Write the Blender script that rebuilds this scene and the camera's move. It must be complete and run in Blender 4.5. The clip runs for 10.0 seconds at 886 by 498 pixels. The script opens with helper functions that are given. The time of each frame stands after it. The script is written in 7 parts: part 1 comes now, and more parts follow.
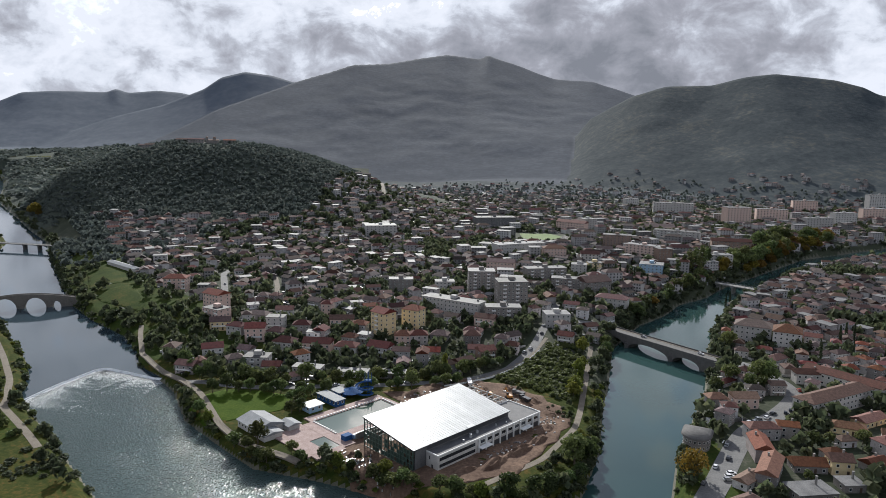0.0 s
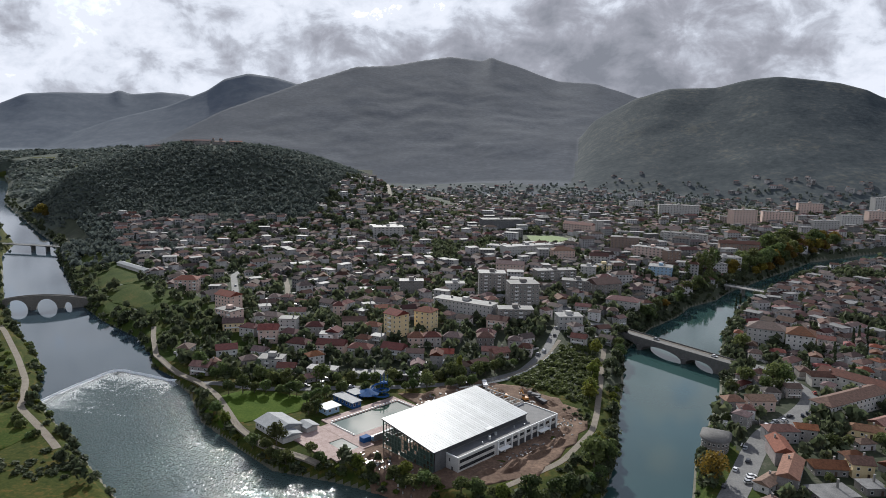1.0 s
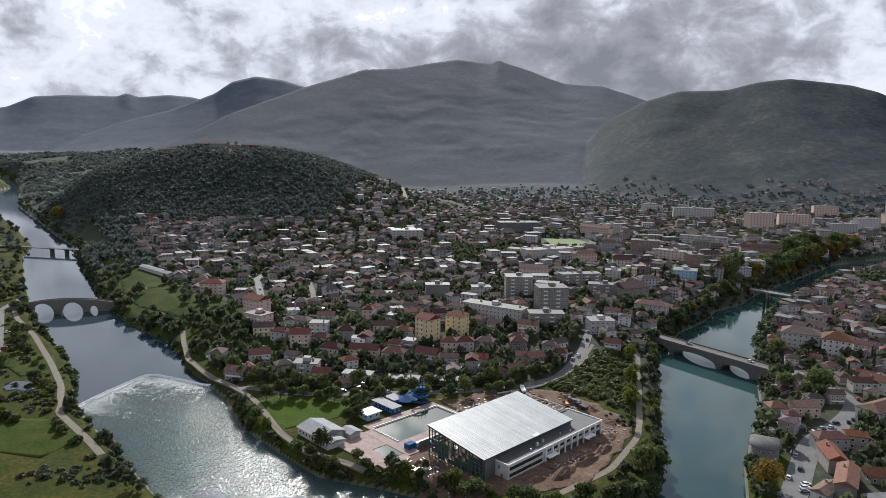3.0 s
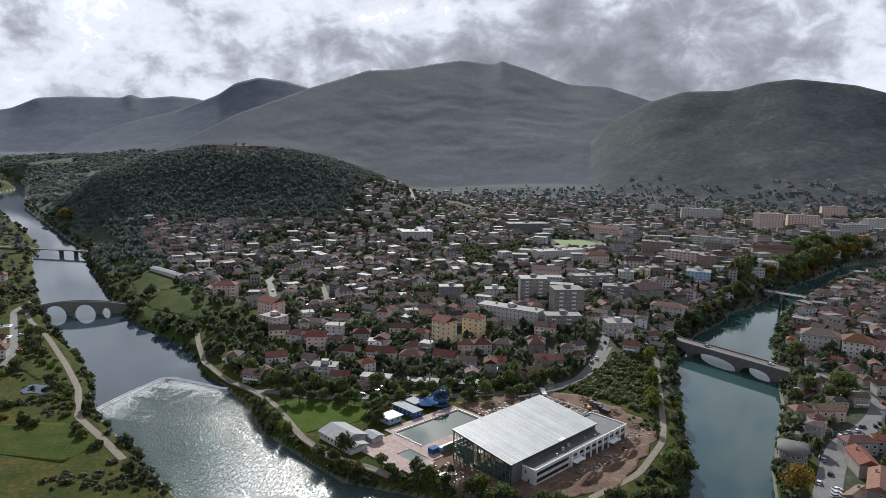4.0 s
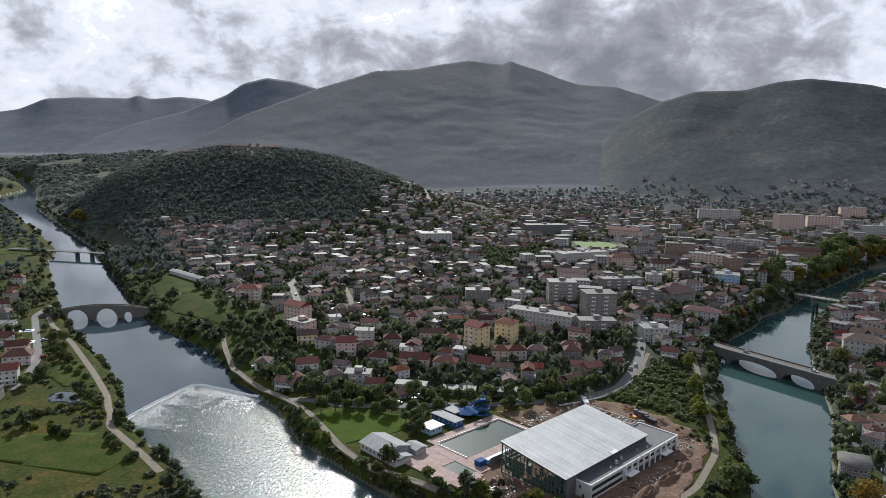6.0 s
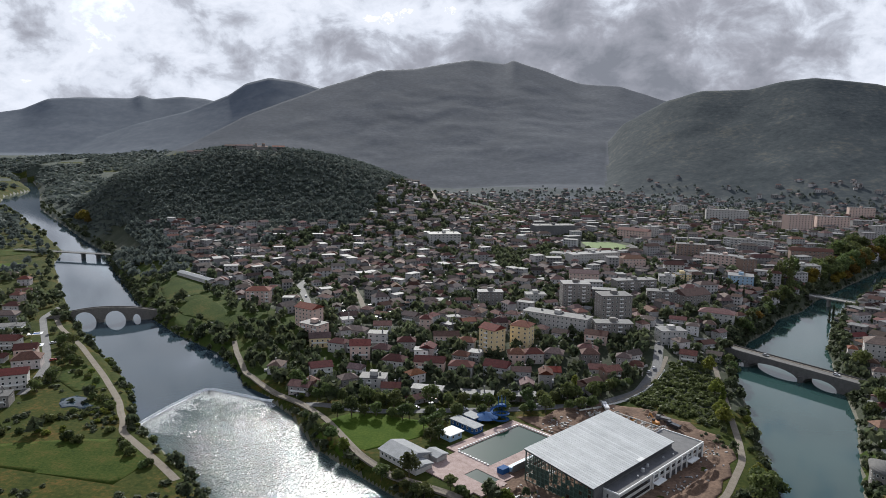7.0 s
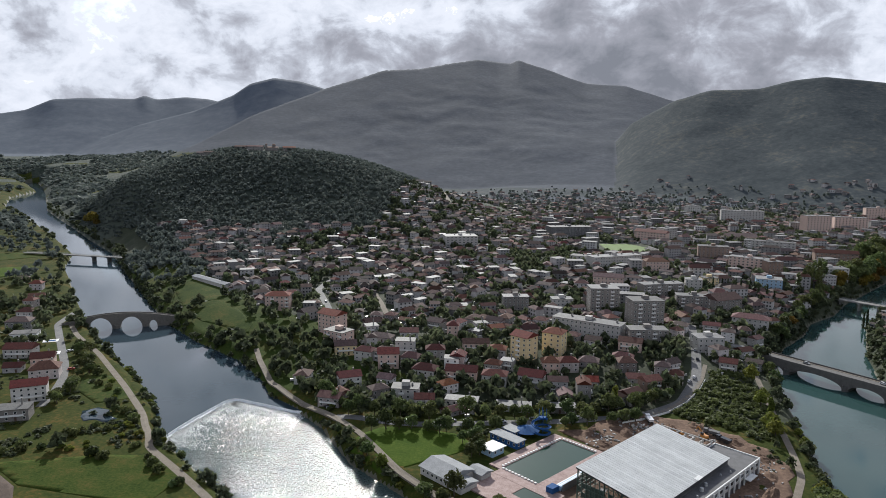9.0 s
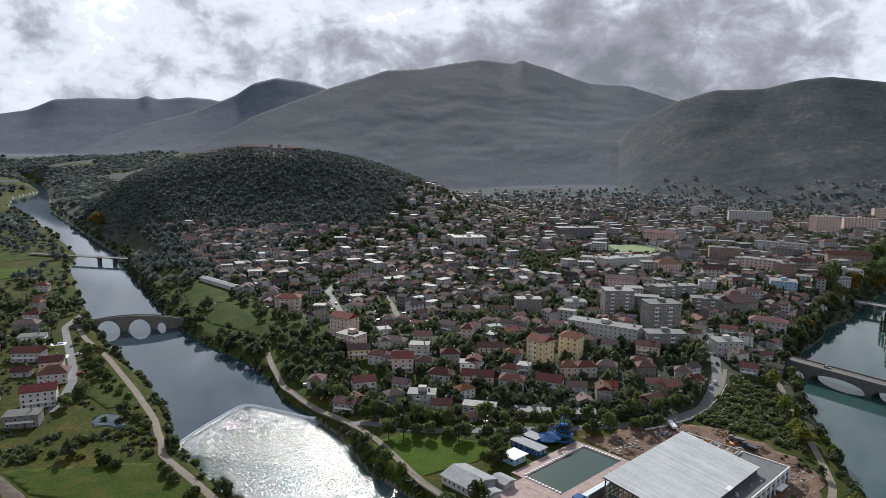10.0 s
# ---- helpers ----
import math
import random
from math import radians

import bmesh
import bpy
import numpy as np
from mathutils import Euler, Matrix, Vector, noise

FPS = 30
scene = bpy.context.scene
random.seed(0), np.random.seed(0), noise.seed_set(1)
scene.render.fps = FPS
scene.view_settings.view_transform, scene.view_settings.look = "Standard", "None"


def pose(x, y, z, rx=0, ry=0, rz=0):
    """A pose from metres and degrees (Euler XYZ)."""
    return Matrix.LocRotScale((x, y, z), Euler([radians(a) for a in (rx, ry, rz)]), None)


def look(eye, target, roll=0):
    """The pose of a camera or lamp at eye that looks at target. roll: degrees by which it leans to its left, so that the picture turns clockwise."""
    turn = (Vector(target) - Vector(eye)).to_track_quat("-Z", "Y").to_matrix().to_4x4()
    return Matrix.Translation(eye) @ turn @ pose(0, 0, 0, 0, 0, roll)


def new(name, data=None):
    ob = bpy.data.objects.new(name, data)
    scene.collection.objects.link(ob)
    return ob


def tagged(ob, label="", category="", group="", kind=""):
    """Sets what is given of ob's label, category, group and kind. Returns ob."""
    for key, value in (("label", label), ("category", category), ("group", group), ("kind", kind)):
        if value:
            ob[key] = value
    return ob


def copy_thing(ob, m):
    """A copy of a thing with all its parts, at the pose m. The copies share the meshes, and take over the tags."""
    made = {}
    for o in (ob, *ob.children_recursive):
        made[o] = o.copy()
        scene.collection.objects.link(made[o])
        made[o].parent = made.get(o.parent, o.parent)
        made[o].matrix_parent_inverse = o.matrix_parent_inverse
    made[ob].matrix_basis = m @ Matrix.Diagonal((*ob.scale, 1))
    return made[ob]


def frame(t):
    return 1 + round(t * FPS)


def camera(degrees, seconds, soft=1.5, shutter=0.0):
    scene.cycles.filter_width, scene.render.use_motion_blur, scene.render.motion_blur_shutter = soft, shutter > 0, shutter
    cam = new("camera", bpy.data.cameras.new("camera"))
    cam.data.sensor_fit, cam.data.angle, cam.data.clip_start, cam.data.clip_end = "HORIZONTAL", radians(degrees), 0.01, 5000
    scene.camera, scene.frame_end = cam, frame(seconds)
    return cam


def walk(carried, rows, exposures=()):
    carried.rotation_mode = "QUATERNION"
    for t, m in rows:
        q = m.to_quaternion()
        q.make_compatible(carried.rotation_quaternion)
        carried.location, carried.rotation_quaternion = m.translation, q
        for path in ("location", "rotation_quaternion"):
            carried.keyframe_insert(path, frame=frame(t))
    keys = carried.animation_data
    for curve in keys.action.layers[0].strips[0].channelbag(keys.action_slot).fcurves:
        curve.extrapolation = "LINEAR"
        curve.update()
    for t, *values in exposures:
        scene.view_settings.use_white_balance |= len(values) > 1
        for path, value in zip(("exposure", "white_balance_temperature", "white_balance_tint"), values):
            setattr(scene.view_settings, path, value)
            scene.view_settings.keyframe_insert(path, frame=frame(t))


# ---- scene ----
cam = camera(66.0, 10.0, 0.9)
PATH = [
    (0, (5.316, 0.958, 142.4), (5.08, 2.919, 142.082), 1.0),
    (0.5, (1.221, 0.253, 142.388), (0.984, 2.214, 142.072), 1.0),
    (1, (-3.064, -0.286, 142.416), (-3.303, 1.675, 142.103), 1.1),
    (1.5, (-7.702, -0.69, 142.441), (-7.945, 1.27, 142.13), 1.2),
    (2, (-12.602, -0.692, 142.457), (-12.847, 1.269, 142.148), 1.1),
    (2.5, (-17.899, -0.26, 142.462), (-18.146, 1.7, 142.155), 1.1),
    (4, (-33.821, 2.444, 142.613), (-34.076, 4.404, 142.309), 1.0),
    (4.5, (-39.101, 3.995, 142.647), (-39.359, 5.955, 142.344), 1.0),
    (5, (-44.197, 6.045, 142.635), (-44.458, 8.005, 142.331), 0.9),
    (5.5, (-49.322, 8.51, 142.641), (-49.587, 10.469, 142.338), 0.9),
    (7, (-64.137, 16.93, 142.793), (-64.409, 18.888, 142.489), 0.9),
    (7.5, (-69.227, 19.976, 142.903), (-69.501, 21.933, 142.599), 0.8),
    (8, (-74.297, 23.066, 143.036), (-74.572, 25.024, 142.732), 0.8),
    (8.5, (-79.419, 26.23, 143.148), (-79.696, 28.187, 142.844), 0.8),
    (9, (-84.497, 29.445, 143.249), (-84.774, 31.402, 142.945), 0.8),
    (9.5, (-89.583, 32.686, 143.32), (-89.863, 34.643, 143.016), 0.8),
    (10, (-94.423, 35.871, 143.353), (-94.703, 37.828, 143.049), 0.8),
]
walk(cam, [(t, look(eye, target, roll)) for t, eye, target, roll in PATH], [(0.0, 0.10, 5900, 12), (10.0, 0.10, 5900, 12)])

# ---------------------------------------------------------------- light
SUN_AZ, SUN_EL = -13.5, 29.0          # degrees from +y towards +x, and above the horizon
scene.view_settings.exposure = 0.0


def sock(node, name, value):
    node.inputs[name].default_value = value


def make_world():
    w = bpy.data.worlds.new("sky")
    scene.world = w
    w.use_nodes = True
    nt = w.node_tree
    nt.nodes.clear()
    N, L = nt.nodes.new, nt.links.new
    out, bg = N("ShaderNodeOutputWorld"), N("ShaderNodeBackground")
    L(bg.outputs[0], out.inputs[0])
    sky = N("ShaderNodeTexSky")
    sky.sky_type, sky.sun_disc = "NISHITA", False
    sky.sun_elevation, sky.sun_rotation = radians(SUN_EL), radians(SUN_AZ)
    sc = N("ShaderNodeVectorMath")
    sc.operation = "SCALE"
    sc.inputs["Scale"].default_value = 0.10
    L(sky.outputs[0], sc.inputs[0])
    tc = N("ShaderNodeTexCoord")

    def noise_at(scale, detail, rough, dist, shift, flat):
        m = N("ShaderNodeMapping")
        m.inputs["Location"].default_value = shift
        m.inputs["Scale"].default_value = (1.0, 1.0, flat)
        L(tc.outputs["Generated"], m.inputs[0])
        n = N("ShaderNodeTexNoise")
        sock(n, "Scale", scale)
        sock(n, "Detail", detail)
        sock(n, "Roughness", rough)
        sock(n, "Distortion", dist)
        L(m.outputs[0], n.inputs["Vector"])
        return n.outputs["Fac"]

    def calc(op, a, b, c=None):
        n = N("ShaderNodeMath")
        n.operation = op
        for k, v in enumerate((a, b, c)):
            if v is None:
                continue
            if isinstance(v, (int, float)):
                n.inputs[k].default_value = v
            else:
                L(v, n.inputs[k])
        return n.outputs[0]

    big = noise_at(3.4, 4.0, 0.5, 0.25, (1.3, 0.2, 0.4), 1.5)
    mid = noise_at(14.0, 12.0, 0.60, 0.25, (0.4, 2.2, 0.0), 1.45)
    # the heavy grey cloud hangs over the mountain, the cover thins to both sides
    sep = N("ShaderNodeSeparateXYZ")
    L(tc.outputs["Generated"], sep.inputs[0])
    off = calc("DIVIDE", calc("ADD", sep.outputs["X"], -0.06), 0.30)
    mass = calc("POWER", 2.718, calc("MULTIPLY", calc("MULTIPLY", off, off), -1.0))
    lift = calc("MULTIPLY_ADD", calc("MULTIPLY", mass, calc("ADD", calc("MULTIPLY_ADD", sep.outputs["Z"], 1.6, 0.75), calc("MULTIPLY", calc("MAXIMUM", calc("ADD", sep.outputs["Z"], -0.12), 0.0), -8.0))), 0.38, -0.235)
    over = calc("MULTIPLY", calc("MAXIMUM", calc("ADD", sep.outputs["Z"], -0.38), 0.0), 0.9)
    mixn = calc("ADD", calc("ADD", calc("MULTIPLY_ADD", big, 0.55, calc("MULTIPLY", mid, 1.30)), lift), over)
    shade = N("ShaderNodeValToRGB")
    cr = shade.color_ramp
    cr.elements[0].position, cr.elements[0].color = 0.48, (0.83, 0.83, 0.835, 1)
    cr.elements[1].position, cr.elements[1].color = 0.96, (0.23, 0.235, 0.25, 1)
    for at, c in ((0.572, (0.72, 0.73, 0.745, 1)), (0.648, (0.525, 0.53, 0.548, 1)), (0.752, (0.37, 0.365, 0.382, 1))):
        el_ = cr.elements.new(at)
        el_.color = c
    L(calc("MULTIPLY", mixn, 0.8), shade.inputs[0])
    gap = N("ShaderNodeValToRGB")
    gap.color_ramp.elements[0].position, gap.color_ramp.elements[0].color = 0.45, (1, 1, 1, 1)
    gap.color_ramp.elements[1].position, gap.color_ramp.elements[1].color = 0.53, (0, 0, 0, 1)
    L(mixn, gap.inputs[0])
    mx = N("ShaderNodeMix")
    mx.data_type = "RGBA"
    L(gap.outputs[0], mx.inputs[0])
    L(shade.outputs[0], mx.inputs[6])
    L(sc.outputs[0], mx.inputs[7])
    # thin cloud glows round the hidden sun
    dot = N("ShaderNodeVectorMath")
    dot.operation = "DOT_PRODUCT"
    dot.inputs[1].default_value = (math.sin(radians(SUN_AZ)) * math.cos(radians(SUN_EL)), math.cos(radians(SUN_AZ)) * math.cos(radians(SUN_EL)), math.sin(radians(SUN_EL)))
    L(tc.outputs["Generated"], dot.inputs[0])
    glow = calc("MULTIPLY_ADD", calc("POWER", calc("MAXIMUM", dot.outputs["Value"], 0.0), 130.0), 2.2, 1.0)
    lit = N("ShaderNodeVectorMath")
    lit.operation = "SCALE"
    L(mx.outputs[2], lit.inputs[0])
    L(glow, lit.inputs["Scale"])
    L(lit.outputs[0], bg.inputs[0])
    bg.inputs[1].default_value = 1.0


make_world()
sun = new("sun", bpy.data.lights.new("sun", "SUN"))
sun.data.energy, sun.data.angle, sun.data.color = 5.0, radians(0.6), (1.0, 0.94, 0.80)
sun_to = Vector((math.sin(radians(SUN_AZ)) * math.cos(radians(SUN_EL)), math.cos(radians(SUN_AZ)) * math.cos(radians(SUN_EL)), math.sin(radians(SUN_EL))))
sun.matrix_world = look(sun_to * 900, (0, 0, 0))


# ---------------------------------------------------------------- materials
def material(name, c0, c1, scale=1.0, rough=0.8, metal=0.0, fine=8.0, bump=0.0, spread=0.0, island=False, spec=0.5, translucent=0.0, lo=0.35, hi=0.65, hue=0.0, c2=None, sat=0.0):
    """Two colours mixed by noise at two scales (scale and scale*fine, per metre), with bump, and a spread of value and hue between objects or islands."""
    m = bpy.data.materials.new(name)
    m.use_nodes = True
    nt = m.node_tree
    N, L = nt.nodes.new, nt.links.new
    p = nt.nodes["Principled BSDF"]
    geo = N("ShaderNodeNewGeometry")
    n1, n2 = N("ShaderNodeTexNoise"), N("ShaderNodeTexNoise")
    for n, s in ((n1, scale), (n2, scale * fine)):
        L(geo.outputs["Position"], n.inputs["Vector"])
        sock(n, "Scale", s)
        sock(n, "Detail", 6.0)
        sock(n, "Roughness", 0.62)
    mean = N("ShaderNodeMath")
    mean.operation = "MULTIPLY_ADD"
    L(n2.outputs["Fac"], mean.inputs[0])
    mean.inputs[1].default_value = 0.5
    half = N("ShaderNodeMath")
    half.operation = "MULTIPLY"
    half.inputs[1].default_value = 0.5
    L(n1.outputs["Fac"], half.inputs[0])
    L(half.outputs[0], mean.inputs[2])
    ramp = N("ShaderNodeValToRGB")
    ramp.color_ramp.elements[0].position, ramp.color_ramp.elements[0].color = lo, (*c0, 1)
    ramp.color_ramp.elements[1].position, ramp.color_ramp.elements[1].color = hi, (*c1, 1)
    if c2:
        e = ramp.color_ramp.elements.new((lo + hi) / 2)
        e.color = (*c2, 1)
    L(mean.outputs[0], ramp.inputs[0])
    col = ramp.outputs[0]
    if spread or hue:
        if island:
            rnd = geo.outputs["Random Per Island"]
        else:
            rnd = N("ShaderNodeObjectInfo").outputs["Random"]
        hs = N("ShaderNodeHueSaturation")
        mr = N("ShaderNodeMapRange")
        L(rnd, mr.inputs[0])
        sock(mr, "To Min", 1 - spread)
        sock(mr, "To Max", 1 + spread)
        L(mr.outputs[0], hs.inputs["Value"])
        if hue:
            w = N("ShaderNodeTexWhiteNoise")
            w.noise_dimensions = "1D"
            L(rnd, w.inputs["W"])
            mh = N("ShaderNodeMapRange")
            L(w.outputs["Value"], mh.inputs[0])
            sock(mh, "To Min", 0.5 - hue)
            sock(mh, "To Max", 0.5 + hue)
            L(mh.outputs[0], hs.inputs["Hue"])
        if sat:
            ad = N("ShaderNodeMath")
            ad.operation = "ADD"
            ad.inputs[1].default_value = 0.371
            L(rnd, ad.inputs[0])
            w2 = N("ShaderNodeTexWhiteNoise")
            w2.noise_dimensions = "1D"
            L(ad.outputs[0], w2.inputs["W"])
            ms = N("ShaderNodeMapRange")
            L(w2.outputs["Value"], ms.inputs[0])
            sock(ms, "To Min", 1 - sat)
            sock(ms, "To Max", 1 + sat * 0.35)
            L(ms.outputs[0], hs.inputs["Saturation"])
        L(col, hs.inputs["Color"])
        col = hs.outputs[0]
    L(col, p.inputs["Base Color"])
    sock(p, "Roughness", rough)
    sock(p, "Metallic", metal)
    sock(p, "Specular IOR Level", spec)
    if bump:
        b = N("ShaderNodeBump")
        sock(b, "Strength", 1.0)
        sock(b, "Distance", bump)
        L(mean.outputs[0], b.inputs["Height"])
        L(b.outputs[0], p.inputs["Normal"])
    if translucent:
        tr = N("ShaderNodeBsdfTranslucent")
        L(col, tr.inputs[0])
        mx = N("ShaderNodeMixShader")
        mx.inputs[0].default_value = translucent
        L(p.outputs[0], mx.inputs[1])
        L(tr.outputs[0], mx.inputs[2])
        L(mx.outputs[0], nt.nodes["Material Output"].inputs[0])
    return m


def water_material(name, base, ripple, height, rough, detail=5.0, gloss=0.5):
    m = bpy.data.materials.new(name)
    m.use_nodes = True
    nt = m.node_tree
    N, L = nt.nodes.new, nt.links.new
    p = nt.nodes["Principled BSDF"]
    geo = N("ShaderNodeNewGeometry")
    big = N("ShaderNodeTexNoise")
    L(geo.outputs["Position"], big.inputs["Vector"])
    sock(big, "Scale", 0.012)
    sock(big, "Detail", 4.0)
    ramp = N("ShaderNodeValToRGB")
    ramp.color_ramp.elements[0].position, ramp.color_ramp.elements[0].color = 0.3, (*base, 1)
    ramp.color_ramp.elements[1].position, ramp.color_ramp.elements[1].color = 0.7, tuple(c * 1.35 for c in base) + (1,)
    L(big.outputs["Fac"], ramp.inputs[0])
    L(ramp.outputs[0], p.inputs["Base Color"])
    sock(p, "Roughness", rough)
    sock(p, "IOR", 1.33)
    sock(p, "Specular IOR Level", gloss)
    n = N("ShaderNodeTexNoise")
    L(geo.outputs["Position"], n.inputs["Vector"])
    sock(n, "Scale", ripple)
    sock(n, "Detail", detail)
    sock(n, "Roughness", 0.65)
    b = N("ShaderNodeBump")
    sock(b, "Strength", 1.0)
    sock(b, "Distance", height)
    L(n.outputs["Fac"], b.inputs["Height"])
    L(b.outputs[0], p.inputs["Normal"])
    return m


M = {}
M["grass"] = material("grass", (0.022, 0.038, 0.008), (0.085, 0.075, 0.022), 0.05, 0.95, fine=12, bump=0.3, spec=0.05, c2=(0.040, 0.060, 0.013))
M["lawn"] = material("lawn", (0.030, 0.058, 0.006), (0.085, 0.110, 0.018), 0.09, 0.95, fine=9, bump=0.3, spec=0.05, c2=(0.050, 0.082, 0.010), lo=0.33, hi=0.7)
M["dry"] = material("dry_grass", (0.022, 0.036, 0.007), (0.125, 0.078, 0.024), 0.045, 0.95, fine=10, bump=0.4, spec=0.05, c2=(0.048, 0.056, 0.013), lo=0.38, hi=0.66)
M["town"] = material("town_ground", (0.022, 0.030, 0.015), (0.13, 0.118, 0.10), 0.06, 0.95, fine=7, bump=0.2, spec=0.2, c2=(0.040, 0.048, 0.027), hi=0.72)
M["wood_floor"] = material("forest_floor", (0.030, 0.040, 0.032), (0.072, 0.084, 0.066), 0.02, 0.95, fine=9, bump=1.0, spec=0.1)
# aerial haze is tinted into these two scrub colours, hence the blue-grey
M["scrub"] = material("hazy_mountain_scrub", (0.058, 0.067, 0.083), (0.102, 0.112, 0.132), 0.007, 0.95, fine=8, bump=1.2, spec=0.05, lo=0.34, hi=0.70, c2=(0.074, 0.084, 0.102))
M["green_scrub_hazy"] = material("hazy_green_mountain_scrub", (0.038, 0.049, 0.055), (0.122, 0.122, 0.104), 0.008, 0.95, fine=8, bump=1.8, spec=0.05, lo=0.36, hi=0.72, c2=(0.062, 0.073, 0.078))
# the farthest slopes: distance haze mixed into the colours, paler and bluer still
M["far_scrub_hazy"] = material("hazy_far_mountain_scrub", (0.088, 0.104, 0.130), (0.140, 0.156, 0.182), 0.004, 0.95, fine=6, bump=2.0, spec=0.05, c2=(0.108, 0.126, 0.152))
M["bed"] = material("river_bed", (0.05, 0.055, 0.035), (0.12, 0.11, 0.08), 0.2, 0.9, bump=0.2)
M["soil"] = material("bare_red_soil", (0.085, 0.050, 0.035), (0.23, 0.15, 0.105), 0.07, 0.95, fine=9, bump=0.4, spec=0.2, c2=(0.13, 0.085, 0.06))
M["plough"] = material("ploughed_soil", (0.045, 0.030, 0.022), (0.09, 0.062, 0.045), 0.3, 0.95, bump=0.2)
M["water"] = water_material("river_water", (0.026, 0.055, 0.053), 0.35, 0.010, 0.05)
M["rapid"] = water_material("ruffled_water", (0.034, 0.054, 0.052), 0.95, 0.40, 0.09, 1.0, 0.3)
M["mill_water"] = water_material("mill_pool_water", (0.030, 0.047, 0.060), 0.35, 0.010, 0.05)
M["path"] = material("pale_gravel_path", (0.14, 0.12, 0.095), (0.24, 0.21, 0.17), 0.3, 0.9, bump=0.02, spec=0.2)
M["asphalt"] = material("asphalt", (0.085, 0.085, 0.086), (0.17, 0.168, 0.165), 0.15, 0.85, bump=0.01)
M["concrete"] = material("concrete", (0.16, 0.152, 0.142), (0.27, 0.26, 0.245), 0.4, 0.8, bump=0.01)
M["stone"] = material("old_stone", (0.085, 0.08, 0.07), (0.19, 0.175, 0.155), 0.8, 0.9, bump=0.05)
M["roof"] = material("clay_tile_roof", (0.050, 0.019, 0.015), (0.150, 0.056, 0.040), 0.7, 0.85, fine=9, bump=0.05, spread=0.55, hue=0.025, spec=0.25, sat=0.6)
M["roof_far"] = material("clay_tile_roofs", (0.042, 0.022, 0.019), (0.125, 0.060, 0.048), 0.5, 0.85, fine=9, bump=0.05, spread=0.65, hue=0.025, island=True, spec=0.25, sat=0.65)
M["slab"] = material("flat_roof_felt", (0.060, 0.060, 0.062), (0.18, 0.178, 0.176), 0.3, 0.7, fine=6, bump=0.02, spread=0.5, spec=0.3)
M["wall"] = material("painted_render", (0.23, 0.208, 0.198), (0.46, 0.42, 0.40), 0.35, 0.9, bump=0.01, spread=0.55, hue=0.035, sat=0.9)
M["wall_far"] = material("painted_renders", (0.185, 0.178, 0.177), (0.37, 0.356, 0.350), 0.35, 0.9, bump=0.01, spread=0.6, hue=0.03, island=True, sat=0.8)
M["white"] = material("white_paint", (0.62, 0.62, 0.60), (0.78, 0.78, 0.76), 0.4, 0.7, bump=0.005)
M["glass"] = material("window_glass", (0.015, 0.018, 0.022), (0.035, 0.04, 0.045), 0.5, 0.12, spec=0.6)
M["bark"] = material("bark", (0.05, 0.038, 0.028), (0.12, 0.095, 0.07), 1.5, 0.9, bump=0.03)
M["leaf"] = material("green_leaves", (0.046, 0.066, 0.021), (0.120, 0.145, 0.050), 0.35, 0.7, fine=6, spread=0.4, hue=0.03, translucent=0.42, spec=0.25)
M["leaf_dark"] = material("dark_evergreen_leaves", (0.022, 0.036, 0.016), (0.055, 0.075, 0.032), 0.4, 0.7, fine=6, spread=0.3, translucent=0.25, spec=0.25)
M["leaf_gold"] = material("autumn_leaves", (0.10, 0.075, 0.012), (0.20, 0.14, 0.025), 0.4, 0.7, fine=6, spread=0.3, hue=0.02, translucent=0.35, spec=0.2)
M["leaf_light"] = material("yellow_green_leaves", (0.085, 0.105, 0.018), (0.165, 0.185, 0.036), 0.4, 0.7, fine=6, spread=0.3, hue=0.02, translucent=0.45, spec=0.2)
M["woods"] = material("mixed_woodland_leaves", (0.040, 0.054, 0.031), (0.112, 0.127, 0.066), 0.012, 0.75, fine=30, spread=0.4, hue=0.025, island=True, translucent=0.42, spec=0.2)
# leaves of the hill and far valley, lightened and blued to paint in haze
M["woods_hazy"] = material("hazy_woodland_leaves", (0.080, 0.100, 0.092), (0.150, 0.170, 0.150), 0.010, 0.8, fine=30, spread=0.14, hue=0.012, island=True, translucent=0.32, spec=0.1)
M["foam"] = material("white_water", (0.42, 0.46, 0.46), (0.9, 0.92, 0.92), 1.6, 0.7, fine=4, bump=0.3, lo=0.38, hi=0.52)
M["rail"] = material("grey_steel", (0.28, 0.29, 0.30), (0.42, 0.43, 0.44), 1.0, 0.45, metal=0.6)
M["hall_roof"] = material("white_metal_sheet", (0.40, 0.41, 0.405), (0.58, 0.59, 0.58), 0.12, 0.40, fine=10, bump=0.012, spread=0.10, spec=0.55)
M["seam"] = material("roof_seam", (0.42, 0.43, 0.43), (0.6, 0.6, 0.6), 0.5, 0.4)
M["steel_green"] = material("dark_green_steel", (0.055, 0.095, 0.075), (0.11, 0.16, 0.13), 1.0, 0.5)
M["dark_roof"] = material("dark_roof_felt", (0.055, 0.055, 0.06), (0.12, 0.12, 0.125), 0.3, 0.75, bump=0.01)
M["dark_band"] = material("dark_cladding", (0.03, 0.032, 0.035), (0.06, 0.06, 0.065), 0.5, 0.5)
M["pool_deck"] = material("pink_paving", (0.21, 0.135, 0.118), (0.42, 0.325, 0.30), 0.35, 0.78, fine=7, bump=0.02, spec=0.22)
M["pool_water"] = water_material("pool_water", (0.022, 0.048, 0.032), 0.5, 0.004, 0.05)
M["blue"] = material("blue_paint", (0.014, 0.055, 0.16), (0.026, 0.10, 0.27), 0.6, 0.8, spec=0.2)
